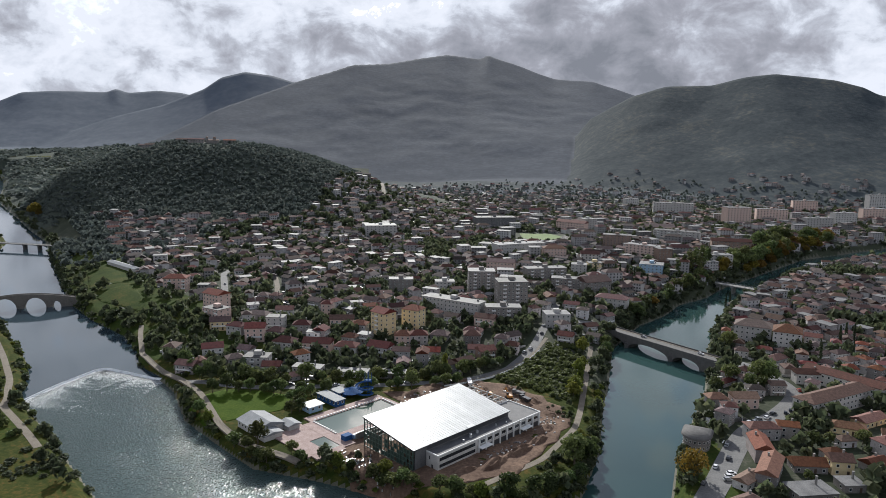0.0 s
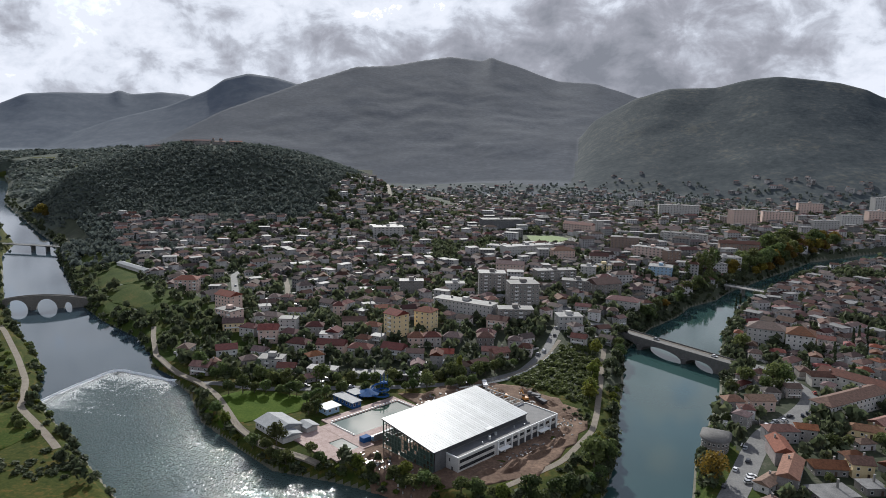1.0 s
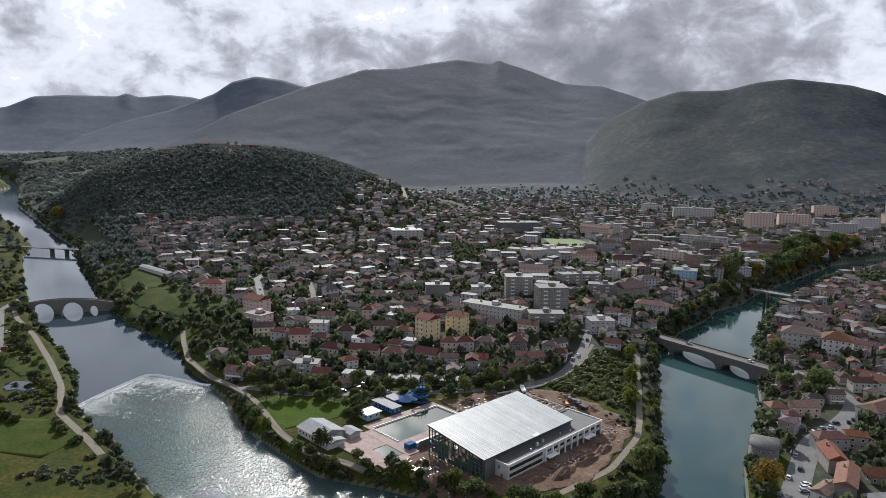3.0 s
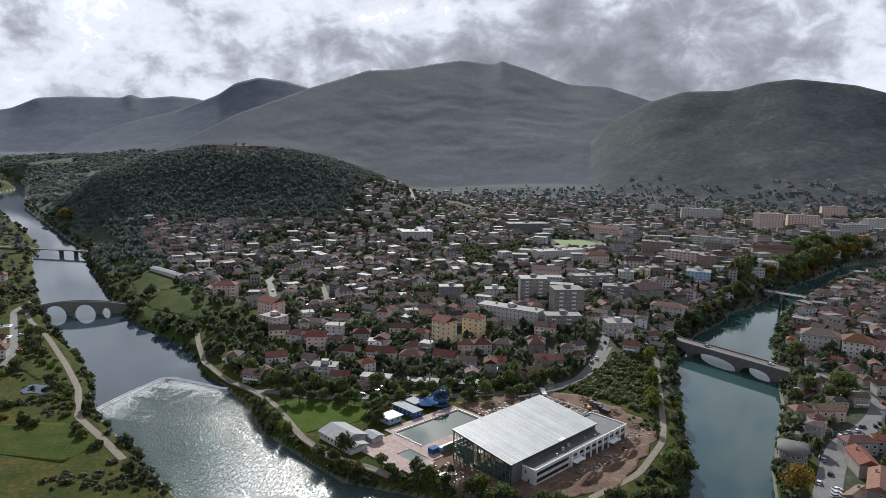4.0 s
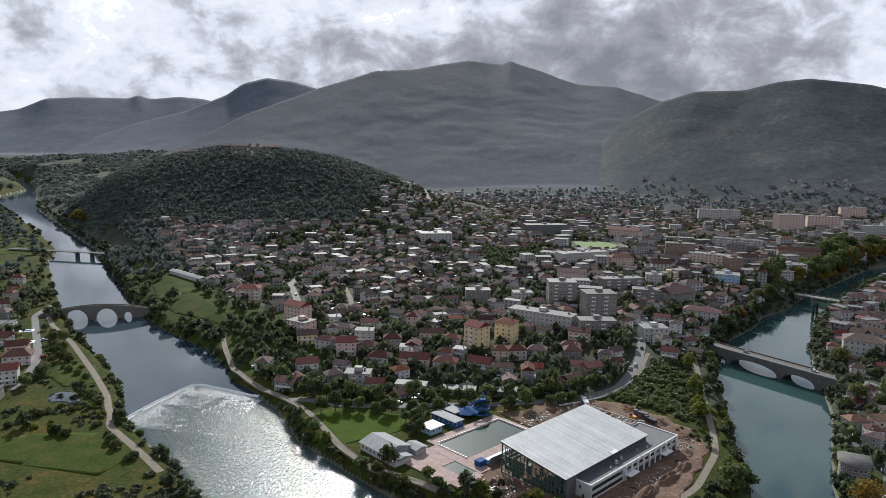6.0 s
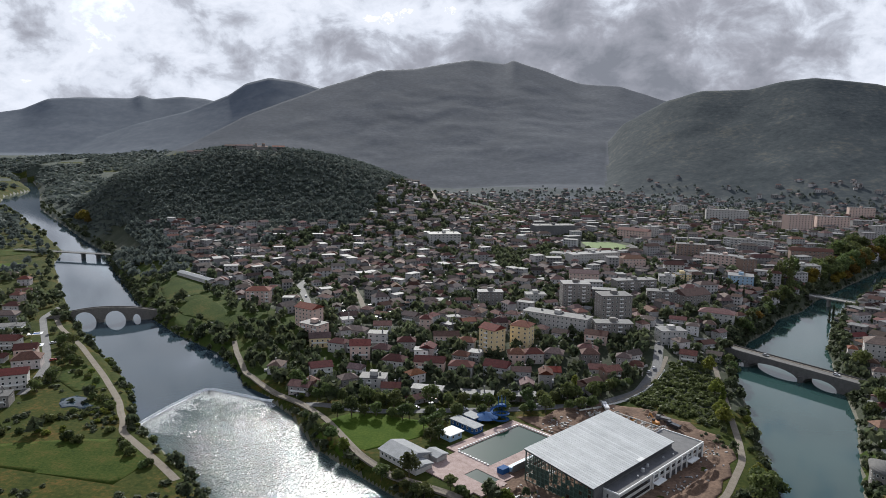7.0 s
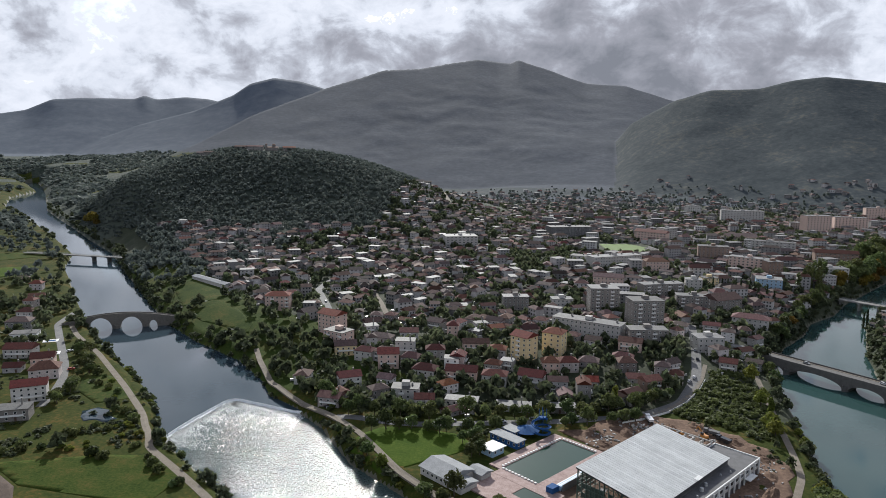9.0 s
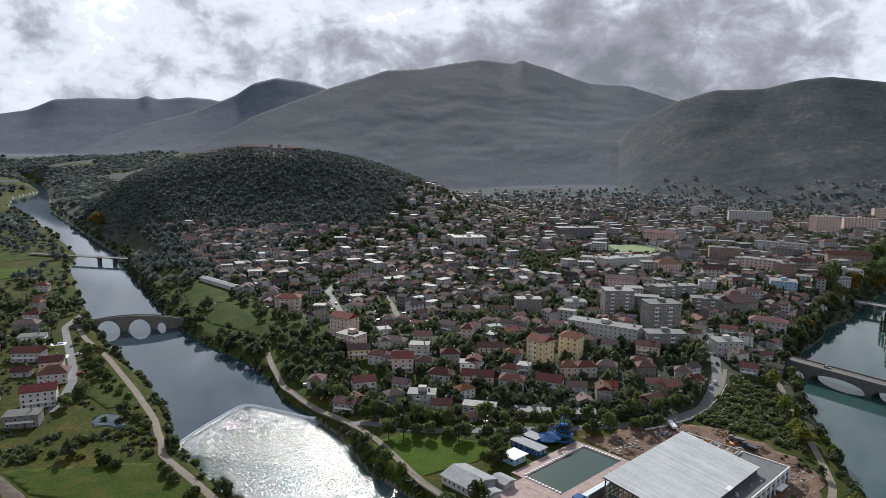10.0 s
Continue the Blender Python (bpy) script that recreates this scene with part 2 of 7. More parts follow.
M["blue_pale"] = material("pale_blue_paint", (0.22, 0.36, 0.50), (0.34, 0.46, 0.58), 0.6, 0.5)
M["grey_sheet"] = material("grey_metal_sheet", (0.17, 0.18, 0.19), (0.29, 0.30, 0.31), 0.3, 0.7, fine=8, bump=0.01, spec=0.2)
M["yellow_wall"] = material("yellow_render", (0.55, 0.43, 0.24), (0.70, 0.57, 0.34), 0.35, 0.9, bump=0.01)
M["pink_wall"] = material("pink_render", (0.48, 0.35, 0.30), (0.62, 0.47, 0.40), 0.35, 0.9, bump=0.01)
M["grey_wall"] = material("grey_concrete_wall", (0.14, 0.128, 0.118), (0.25, 0.23, 0.212), 0.3, 0.9, bump=0.01, spread=0.15)
M["pale_wall"] = material("pale_render", (0.36, 0.345, 0.325), (0.52, 0.505, 0.48), 0.3, 0.9, bump=0.01, spread=0.16)
M["brown_wall"] = material("brown_brick_wall", (0.17, 0.115, 0.09), (0.27, 0.19, 0.15), 0.4, 0.9, bump=0.01)
M["dark_wall"] = material("dark_grey_wall", (0.08, 0.08, 0.085), (0.15, 0.15, 0.15), 0.3, 0.85)
M["pitch"] = material("football_turf", (0.075, 0.125, 0.022), (0.12, 0.18, 0.036), 0.05, 0.9, fine=6)
M["tyre"] = material("black_rubber", (0.015, 0.015, 0.015), (0.03, 0.03, 0.03), 2.0, 0.8)
M["car_white"] = material("white_car_paint", (0.65, 0.65, 0.66), (0.75, 0.75, 0.76), 0.5, 0.25)
M["car_dark"] = material("dark_car_paint", (0.02, 0.021, 0.025), (0.04, 0.042, 0.05), 0.5, 0.25)
M["car_silver"] = material("silver_car_paint", (0.32, 0.33, 0.34), (0.42, 0.43, 0.44), 0.5, 0.3, metal=0.4)
M["car_red"] = material("red_car_paint", (0.28, 0.03, 0.02), (0.36, 0.05, 0.03), 0.5, 0.3)
M["clutter"] = material("yard_clutter", (0.10, 0.098, 0.095), (0.44, 0.43, 0.41), 0.6, 0.36, spread=0.85, hue=0.05, island=True, spec=0.5)
M["mesh_panel"] = material("dark_green_panel", (0.026, 0.048, 0.040), (0.06, 0.095, 0.078), 0.8, 0.3)
M["roof_red"] = material("orange_tile_roof", (0.072, 0.030, 0.018), (0.200, 0.082, 0.046), 0.8, 0.85, fine=9, bump=0.05, spread=0.45, hue=0.02, spec=0.2, sat=0.4)
M["roof_maroon"] = material("maroon_tile_roof", (0.044, 0.015, 0.014), (0.115, 0.034, 0.029), 0.8, 0.85, fine=9, bump=0.05, spread=0.35, hue=0.012, spec=0.22)
M["bridge"] = material("weathered_bridge_concrete", (0.068, 0.066, 0.063), (0.135, 0.13, 0.125), 0.4, 0.85, bump=0.01)
M["meadow"] = material("rough_meadow", (0.022, 0.040, 0.006), (0.078, 0.068, 0.018), 0.10, 0.95, fine=8, bump=0.3, spec=0.05, c2=(0.040, 0.060, 0.010))


# ---------------------------------------------------------------- the land
def sstep(a, b, x):
    t = np.clip((np.asarray(x, float) - a) / (b - a), 0, 1)
    return t * t * (3 - 2 * t)


TABLE = np.random.RandomState(7).rand(256, 256)


def vnoise(x, y):
    """Smooth noise from 0 to 1, one cell a unit."""
    x, y = np.asarray(x, float), np.asarray(y, float)
    i, j = np.floor(x).astype(int), np.floor(y).astype(int)
    u, v = x - i, y - j
    u, v = u * u * (3 - 2 * u), v * v * (3 - 2 * v)
    g = lambda a, b: TABLE[a & 255, b & 255]
    return (g(i, j) * (1 - u) + g(i + 1, j) * u) * (1 - v) + (g(i, j + 1) * (1 - u) + g(i + 1, j + 1) * u) * v


def fbm(x, y, octaves=5):
    s, a, tot = 0, 1, 0
    for k in range(octaves):
        s = s + a * vnoise(x * 2 ** k + 17 * k, y * 2 ** k + 31 * k)
        tot, a = tot + a, a * 0.5
    return s / tot


# the river: it comes down from the far valley, passes a weir, bends round the tongue of land and goes back up the other side
OUTER_A = [(-1800, 2100), (-1480, 1760), (-1400, 1570), (-1240, 1365), (-1162, 1296), (-987, 1133), (-830, 980), (-680, 825), (-625, 735), (-577, 679), (-520, 610), (-452, 530), (-416, 491), (-374, 448), (-341, 419), (-311, 390), (-291, 364), (-273, 337), (-262, 325), (-220, 289), (-167, 243)]
OUTER_B = [(-120, 195), (-40, 165), (30, 190), (62, 240), (71, 279), (82, 319), (98, 361), (116, 406), (130, 460), (135, 478), (155, 547), (194, 638), (230, 691), (309, 806), (379, 872), (500, 968), (720, 1095)]
INNER_B = [(760, 1200), (535, 1068), (368, 934), (269, 803), (208, 721), (181, 674), (149, 640), (130, 600), (100, 557), (70, 487), (60, 415), (50, 361), (45, 319), (33, 273), (5, 252), (-25, 252)]
INNER_A = [(-49, 261), (-81, 271), (-112, 277), (-134, 294), (-168, 322), (-195, 360), (-213, 377), (-239, 396), (-256, 422), (-286, 455), (-337, 492), (-384, 535), (-430, 588), (-480, 649), (-540, 721), (-589, 783), (-649, 854), (-742, 945), (-850, 1058), (-1005, 1215), (-1098, 1312), (-1295, 1560), (-1430, 1730), (-1760, 2120)]
RIVER = np.array(OUTER_A + OUTER_B + INNER_B + INNER_A, float)
TONGUE = np.array(INNER_B + INNER_A + [(-1500, 4000), (1500, 4000)], float)


def line_distance(x, y, pts, closed=False):
    d = np.full(np.shape(x), 1e9)
    pts = np.asarray(pts, float)
    n = len(pts)
    for k in range(n if closed else n - 1):
        a, b = pts[k], pts[(k + 1) % n]
        ab = b - a
        t = np.clip(((x - a[0]) * ab[0] + (y - a[1]) * ab[1]) / (ab @ ab), 0, 1)
        d = np.minimum(d, np.hypot(x - a[0] - t * ab[0], y - a[1] - t * ab[1]))
    return d


def inside(x, y, pts):
    c = np.zeros(np.shape(x), bool)
    pts = np.asarray(pts, float)
    n = len(pts)
    for k in range(n):
        (x0, y0), (x1, y1) = pts[k], pts[(k + 1) % n]
        if y0 == y1:
            continue
        c ^= ((y0 > y) != (y1 > y)) & (x < (x1 - x0) * (y - y0) / (y1 - y0) + x0)
    return c


def river_signed(x, y):
    """Metres from the bank, negative in the water."""
    d = line_distance(x, y, RIVER, True)
    return np.where(inside(x, y, RIVER), -d, d)


# ridges: azimuth in degrees and the elevation of the skyline in degrees from the valley's middle at 140 m
EYE_Z = 142.4
MAIN_AZ = [-37, -33.7, -28.9, -24.7, -19, -15.9, -14.4, -11.3, -9, -6.7, -4.4, -3.95, -3.4, -2.95, -1.4, 2, 5.2, 8.3, 14, 27]
MAIN_EL = [-3.3, -2.27, -0.09, 2.1, 4.27, 5.26, 5.79, 5.97, 6.42, 6.77, 6.52, 6.48, 6.80, 6.58, 6.14, 4.92, 4.71, 3.71, 2.4, -3.0]
RIGHT_AZ = [2, 5, 8.3, 10.8, 14.1, 16.4, 18.4, 20.2, 22.3, 24.1, 25, 29, 34, 40]
RIGHT_EL = [-2.5, 1.8, 3.66, 4.36, 4.42, 4.97, 5.18, 4.94, 4.61, 4.11, 3.59, 2.5, 1.6, 1.5]
LEFT_AZ = [-60, -50, -44, -39.8, -38.1, -36, -32.7, -32.1, -31.3, -29.2, -27.6, -25.9, -20, -12]
LEFT_EL = [1.2, 1.5, 1.2, 1.94, 2.76, 2.94, 3.02, 3.30, 3.02, 3.26, 3.16, 2.8, 2.2, 1.0]
MID_AZ = [-44, -40, -38, -35.4, -32.8, -28.8, -25.9, -24.6, -22.8, -20.7, -19, -14]
MID_EL = [-1.8, -1.4, -0.95, -0.02, 1.08, 2.26, 3.5, 4.44, 4.95, 4.73, 4.27, 2.5]


def ridge(x, y, az, r, azs, els, rr_at, r0_at, wild):
    fine = np.arange(-70, 50, 0.1)
    el = np.interp(az, fine, np.convolve(np.interp(np.r_[fine[0] - 0.3 + np.arange(3) * 0.1, fine, fine[-1] + np.arange(1, 4) * 0.1], azs, els), np.hanning(9)[1:-1] / np.hanning(9).sum(), "valid"))
    soft = np.interp(az, fine, np.convolve(np.interp(np.r_[fine[0] - 2.0 + np.arange(20) * 0.1, fine, fine[-1] + np.arange(1, 21) * 0.1], azs, els), np.hanning(43)[1:-1] / np.hanning(43).sum(), "valid"))
    rr = np.interp(az, *rr_at)
    r0 = np.interp(az, *r0_at)
    t = np.clip((r - r0) / (rr - r0), 0, 3)
    top = EYE_Z + rr * np.tan(np.radians(soft + (el - soft) * sstep(0.72, 0.98, t)))
    up = np.where(t < 1, t ** 1.2, 1 - 0.35 * (t - 1))
    rib = (fbm(x / 420.0 + 5, y / 420.0, 6) - 0.5) * wild * 0.22 + (fbm(x / 110.0 + 9, y / 110.0, 4) - 0.5) * wild * 0.16
    h = top * up + rib * top * np.clip(t * 4, 0, 1) * np.clip((1 - t) * 3, 0, 1) + (fbm(x / 150.0, y / 150.0, 4) - 0.5) * 4 * np.clip(t * 3, 0, 1)
    return np.where(t > 0, h, -99)


def hill(x, y):
    dx = x + 575
    right = np.clip(dx, 0, None) / 345.0
    dx = np.where(dx > 0, 0, dx / 300.0)
    dy = y - 1140
    dy = np.where(dy < 0, dy / 215.0, dy / 330.0)
    q = dx * dx + dy * dy + right ** 3
    bank = sstep(2, 85, line_distance(x, y, INNER_A[10:22])) * inside(x, y, TONGUE)
    return 123 * np.exp(-q) * bank * (0.95 + 0.10 * fbm(x / 110.0, y / 110.0, 4))


def land(x, y, which=False):
    """Height of the ground before the river is cut in."""
    x, y = np.asarray(x, float), np.asarray(y, float)
    r, az = np.hypot(x, y), np.degrees(np.arctan2(x, y))
    z = 8.5 * sstep(385, 500, y) + 3.0 * sstep(520, 800, y) - 5.0 * sstep(850, 1100, y)
    right = sstep(0, 1, (x - np.interp(y, [p[1] for p in OUTER_B[2:]], [p[0] for p in OUTER_B[2:]])) / 30 + 0.5)
    z = z * (1 - right) + right * (2.0 + 3 * sstep(350, 700, y))
    leftb = sstep(0, 1, (np.interp(y, [p[1] for p in OUTER_A[::-1]], [p[0] for p in OUTER_A[::-1]]) - x) / 24 + 0.5)
    z = z * (1 - leftb) + leftb * (-2.6 - 1.5 * sstep(560, 700, y) + (4 - 2.5 * sstep(560, 700, y)) * sstep(0, 140, np.interp(y, [p[1] for p in OUTER_A[::-1]], [p[0] for p in OUTER_A[::-1]]) - x - 50))
    z = z + (fbm(x / 60.0, y / 60.0, 3) - 0.5) * (0.25 + sstep(390, 450, y))
    z = z + hill(x, y) + 26 * sstep(1350, 2100, r) * sstep(-12, 2, az) + 72 * sstep(2150, 3300, r) * sstep(-20, -27, az)
    hs = [ridge(x, y, az, r, MAIN_AZ, MAIN_EL, ([-36, -18, -5, 9, 20], [2300, 3300, 3850, 3700, 3600]), ([-36, -25, -12, -5, 3, 12], [1750, 2000, 2050, 2000, 1800, 1800]), 0.13),
          ridge(x, y, az, r, RIGHT_AZ, RIGHT_EL, ([2, 10, 19, 40], [2600, 2560, 2530, 2600]), ([2, 12, 20, 40], [1750, 1700, 1560, 1500]), 0.16),
          ridge(x, y, az, r, MID_AZ, MID_EL, ([-44, -14], [4000, 4000]), ([-44, -14], [2900, 2900]), 0.12),
          ridge(x, y, az, r, LEFT_AZ, LEFT_EL, ([-60, -12], [4650, 4650]), ([-60, -12], [3500, 3500]), 0.10)]
    ring = 330 * sstep(3000, 4600, r) * sstep(38, 60, np.abs(az)) * (0.7 + 0.6 * fbm(x / 900.0, y / 900.0, 4))
    if which:
        return np.argmax(hs, 0)
    for h in hs:
        z = np.maximum(z, h)
    return np.maximum(z, ring)


WATER_Z, POOL_Z = -6.0, -4.9


def ground(x, y):
    x, y = np.asarray(x, float), np.asarray(y, float)
    s = river_signed(x, y)
    z = land(x, y)
    z = np.where(z > 0, z * (0.12 + 0.88 * sstep(2, 46, s)), z)
    return np.where(s < 0, -6.0 - 3.0 * np.clip(-s / 10, 0, 1), -6.0 + (z + 6.0) * sstep(-1.5, 7, s))


def mesh_object(name, verts, faces, mats, slots=None, smooth=False):
    me = bpy.data.meshes.new(name)
    me.from_pydata(verts if isinstance(verts, list) else verts.tolist(), [], faces if isinstance(faces, list) else faces.tolist())
    for m in mats:
        me.materials.append(m)
    if slots is not None:
        me.polygons.foreach_set("material_index", np.asarray(slots, np.int32))
    if smooth:
        me.polygons.foreach_set("use_smooth", np.ones(len(me.polygons), bool))
    me.update()
    return new(name, me)


def build_ground():
    az = np.concatenate([np.arange(-180, -48, 4.0), np.arange(-48, 34, 0.22), np.arange(34, 180, 4.0)])
    rr = np.concatenate([np.linspace(2, 150, 14)[:-1], 150 * np.exp(np.arange(0, math.log(4990 / 150), 0.0072)), [4990]])
    a, r = np.meshgrid(np.radians(az), rr)
    x, y = (r * np.sin(a)).ravel(), (r * np.cos(a)).ravel()
    z = ground(x, y)
    na, nr = len(az), len(rr)
    k = np.arange(na)
    k2 = np.roll(k, -1)
    rows = np.arange(nr - 1)[:, None] * na
    faces = np.stack([rows + k, rows + k2, rows + na + k2, rows + na + k], -1).reshape(-1, 4)
    cx, cy, cz = (v[faces].mean(1) for v in (x, y, z))
    rad, azf = np.hypot(cx, cy), np.degrees(np.arctan2(cx, cy))
    slot = np.zeros(len(faces), int)
    ton = inside(cx, cy, TONGUE)
    right = (cx > 60) & ~ton
    slot[(ton & (cy > 395)) | (right & (cx > 100))] = 1
    slot[(~ton & ~right) | (ton & (cy <= 395))] = 2
    slot[(hill(cx, cy) > 14) | ((rad > 1150) & (azf < -26)) | (rad > 2500)] = 3
    slot[(rad > 1150) & (azf < -26) & ~ton & (cz < 20)] = 2
    slot[ton & (cy > 395) & (cy < 760) & (cx < -150) & (line_distance(cx, cy, INNER_A) < 70)] = 0
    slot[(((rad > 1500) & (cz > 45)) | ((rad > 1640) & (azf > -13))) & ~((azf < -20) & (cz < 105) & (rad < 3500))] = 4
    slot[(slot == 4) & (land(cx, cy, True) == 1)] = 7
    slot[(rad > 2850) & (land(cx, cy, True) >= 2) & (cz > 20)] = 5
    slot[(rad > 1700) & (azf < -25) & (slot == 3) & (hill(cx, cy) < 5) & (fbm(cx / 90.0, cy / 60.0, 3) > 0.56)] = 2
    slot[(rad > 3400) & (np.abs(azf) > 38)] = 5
    slot[river_signed(cx, cy) < 0.5] = 6
    ob = mesh_object("ground", np.stack([x, y, z], 1), faces, [M["grass"], M["town"], M["dry"], M["wood_floor"], M["scrub"], M["far_scrub_hazy"], M["bed"], M["green_scrub_hazy"]], slot, True)
    tagged(ob, "valley floor and wooded mountain slopes round the town", "ground", kind="structure")
    return ob


build_ground()


def grid_sheet(name, poly, z, cell, mat):
    """A flat sheet over a polygon, cut from a grid so that its edge lies under the banks."""
    poly = np.asarray(poly, float)
    me = bpy.data.meshes.new(name)
    bm = bmesh.new()
    vs = [bm.verts.new((px, py, z)) for px, py in poly]
    bm.faces.new(vs)
    bmesh.ops.triangulate(bm, faces=bm.faces[:])
    bmesh.ops.recalc_face_normals(bm, faces=bm.faces[:])
    if bm.faces and sum(f.normal.z * f.calc_area() for f in bm.faces) < 0:
        bmesh.ops.reverse_faces(bm, faces=bm.faces[:])
    bm.to_mesh(me)
    bm.free()
    me.materials.append(mat)
    return new(name, me)


WEIR = [(-269, 326), (-268, 342), (-266, 358), (-260, 386), (-256, 389), (-232, 382), (-217, 377), (-209, 377)]
# above the weir, and below it
up_a = [p for p in OUTER_A if p[1] >= 336]
up_b = [p for p in INNER_A if p[0] <= -213]
grow = 4.0


def pushed(pts, side):
    pts = np.array(pts, float)
    d = np.gradient(pts, axis=0)
    d /= np.linalg.norm(d, axis=1)[:, None]
    return [tuple(p) for p in pts + side * grow * np.stack([d[:, 1], -d[:, 0]], 1)]


outer, inner = pushed(OUTER_A + OUTER_B, 1), pushed(INNER_B + INNER_A, 1)
na_ = len(OUTER_A)
ka = len(up_a)
upper = outer[:ka] + WEIR + inner[len(inner) - len(up_b):]
lower = outer[ka:] + inner[:len(inner) - len(up_b)] + WEIR[::-1]
w1 = grid_sheet("water", upper, POOL_Z, 10, M["mill_water"])
tagged(w1, "calm grey-green river above the weir", "river", kind="structure")
# below the weir the left arm runs ruffled as far as the tip, then calm
CUT = [(-20, 258), (-30, 160)]
k0 = len(outer) - len(OUTER_B) + 2
k1 = len(INNER_B)
ruffled = outer[ka:k0] + [CUT[1], CUT[0]] + inner[k1:len(inner) - len(up_b)] + WEIR[::-1]
calm = [CUT[0], CUT[1]] + outer[k0:] + inner[:k1]
w2 = grid_sheet("water", ruffled, WATER_Z, 10, M["rapid"])
tagged(w2, "ruffled glittering river below the weir", "river", kind="structure")
w3 = grid_sheet("water", calm, WATER_Z, 10, M["water"])
tagged(w3, "calm green river arm under the road bridge", "river", kind="structure")

# heights on a two-metre grid, for setting things down
GX, GY = np.arange(-720.0, 800.0, 2.5), np.arange(225.0, 1560.0, 2.5)
GRID = ground(*(v.ravel() for v in np.meshgrid(GX, GY))).reshape(len(GY), len(GX))


def gz(x, y):
    if GX[0] < x < GX[-1] - 3 and GY[0] < y < GY[-1] - 3:
        u, v = (x - GX[0]) / 2.5, (y - GY[0]) / 2.5
        i, j = int(u), int(v)
        u, v = u - i, v - j
        return float((GRID[j, i] * (1 - u) + GRID[j, i + 1] * u) * (1 - v) + (GRID[j + 1, i] * (1 - u) + GRID[j + 1, i + 1] * u) * v)
    return float(ground(np.array([x]), np.array([y]))[0])


# ---------------------------------------------------------------- builders
def box(bm, x0, y0, z0, x1, y1, z1):
    vs = [bm.verts.new(p) for p in ((x0, y0, z0), (x1, y0, z0), (x1, y1, z0), (x0, y1, z0), (x0, y0, z1), (x1, y0, z1), (x1, y1, z1), (x0, y1, z1))]
    for f in ((3, 2, 1, 0), (4, 5, 6, 7), (0, 1, 5, 4), (1, 2, 6, 5), (2, 3, 7, 6), (3, 0, 4, 7)):
        bm.faces.new([vs[i] for i in f])


def data_of(name, bm, mat):
    me = bpy.data.meshes.new(name)
    bm.to_mesh(me)
    bm.free()
    me.materials.append(mat)
    return me


def part(name, bm, mat, parent, label="", at=None):
    """Links a bmesh, or a mesh that is shared, as one mesh object under a thing or a part."""
    ob = new(name, bm if isinstance(bm, bpy.types.Mesh) else data_of(name, bm, mat))
    ob.parent = parent
    if at is not None:
        ob.matrix_basis = at
    if label:
        tagged(ob, label)
    return ob


def thing(name, m, label, category, group=""):
    ob = new(name)
    ob.empty_display_size = 0.5
    ob.matrix_basis = m
    return tagged(ob, label, category, group)


def one_box(*a):
    bm = bmesh.new()
    box(bm, *a)
    return bm


LEAF_RNG = np.random.RandomState(3)


def leaf_cloud(centres, radii, n, size, rng):
    """Small leaf sprays, as quads set at all angles, thickest near the skins of some lobes. Returns vertices and faces."""
    centres, radii = np.asarray(centres, float), np.asarray(radii, float)
    pick = rng.randint(0, len(centres), n)
    d = rng.normal(size=(n, 3))
    d /= np.linalg.norm(d, axis=1)[:, None]
    rad = 0.45 + 0.58 * rng.rand(n) ** 0.6
    pos = centres[pick] + d * radii[pick] * rad[:, None]
    nrm = d + rng.normal(size=(n, 3)) * 0.7
    nrm /= np.linalg.norm(nrm, axis=1)[:, None]
    t = np.cross(nrm, rng.normal(size=(n, 3)))
    t /= np.linalg.norm(t, axis=1)[:, None]
    b = np.cross(nrm, t)
    s = size * (0.6 + 0.8 * rng.rand(n))[:, None]
    corners = [pos - t * s - b * s * 0.6, pos + t * s * 0.9 - b * s * 0.8, pos + t * s + b * s * 0.7, pos - t * s * 0.7 + b * s]
    v = np.stack(corners, 1).reshape(-1, 3)
    f = np.arange(n * 4).reshape(-1, 4)
    return v, f


def crown_lobes(kind, h, w, rng):
    """Lobes of a crown: centres and radii (three axes each)."""
    cs, rs = [], []
    if kind == "cypress":
        for k in range(6):
            u = k / 5
            cs.append((0, 0, h * (0.12 + 0.8 * u)))
            s = w * 0.5 * (0.75 - 0.55 * abs(u - 0.3) * 1.3)
            rs.append((s, s, h * 0.13))
    elif kind == "poplar":
        for k in range(8):
            u = k / 7
            cs.append((rng.normal() * w * 0.10, rng.normal() * w * 0.10, h * (0.18 + 0.72 * u)))
            s = w * 0.5 * (1.0 - 0.5 * u) * rng.uniform(0.7, 1.0)
            rs.append((s, s, h * 0.12))
    elif kind == "bush":
        for k in range(9):
            a, q = k * 2.4, math.sqrt((k + 0.5) / 9)
            cs.append((math.cos(a) * q * w * 0.38, math.sin(a) * q * w * 0.38, h * (0.30 + 0.32 * (1 - q * q))))
            s = w * rng.uniform(0.14, 0.22)
            rs.append((s, s, h * rng.uniform(0.26, 0.38)))
    else:
        n = 13
        for k in range(n):
            a, q = k * 2.4, math.sqrt((k + 0.5) / n)
            lift = 0.52 + 0.30 * (1 - q * q) + rng.uniform(-0.14, 0.08)
            cs.append((math.cos(a) * q * w * 0.36, math.sin(a) * q * w * 0.36, h * lift))
            s = w * rng.uniform(0.17, 0.27)
            rs.append((s, s, s * rng.uniform(0.8, 1.05)))
        cs.append((0, 0, h * 0.5))
        rs.append((w * 0.34, w * 0.34, h * 0.26))
    return cs, rs


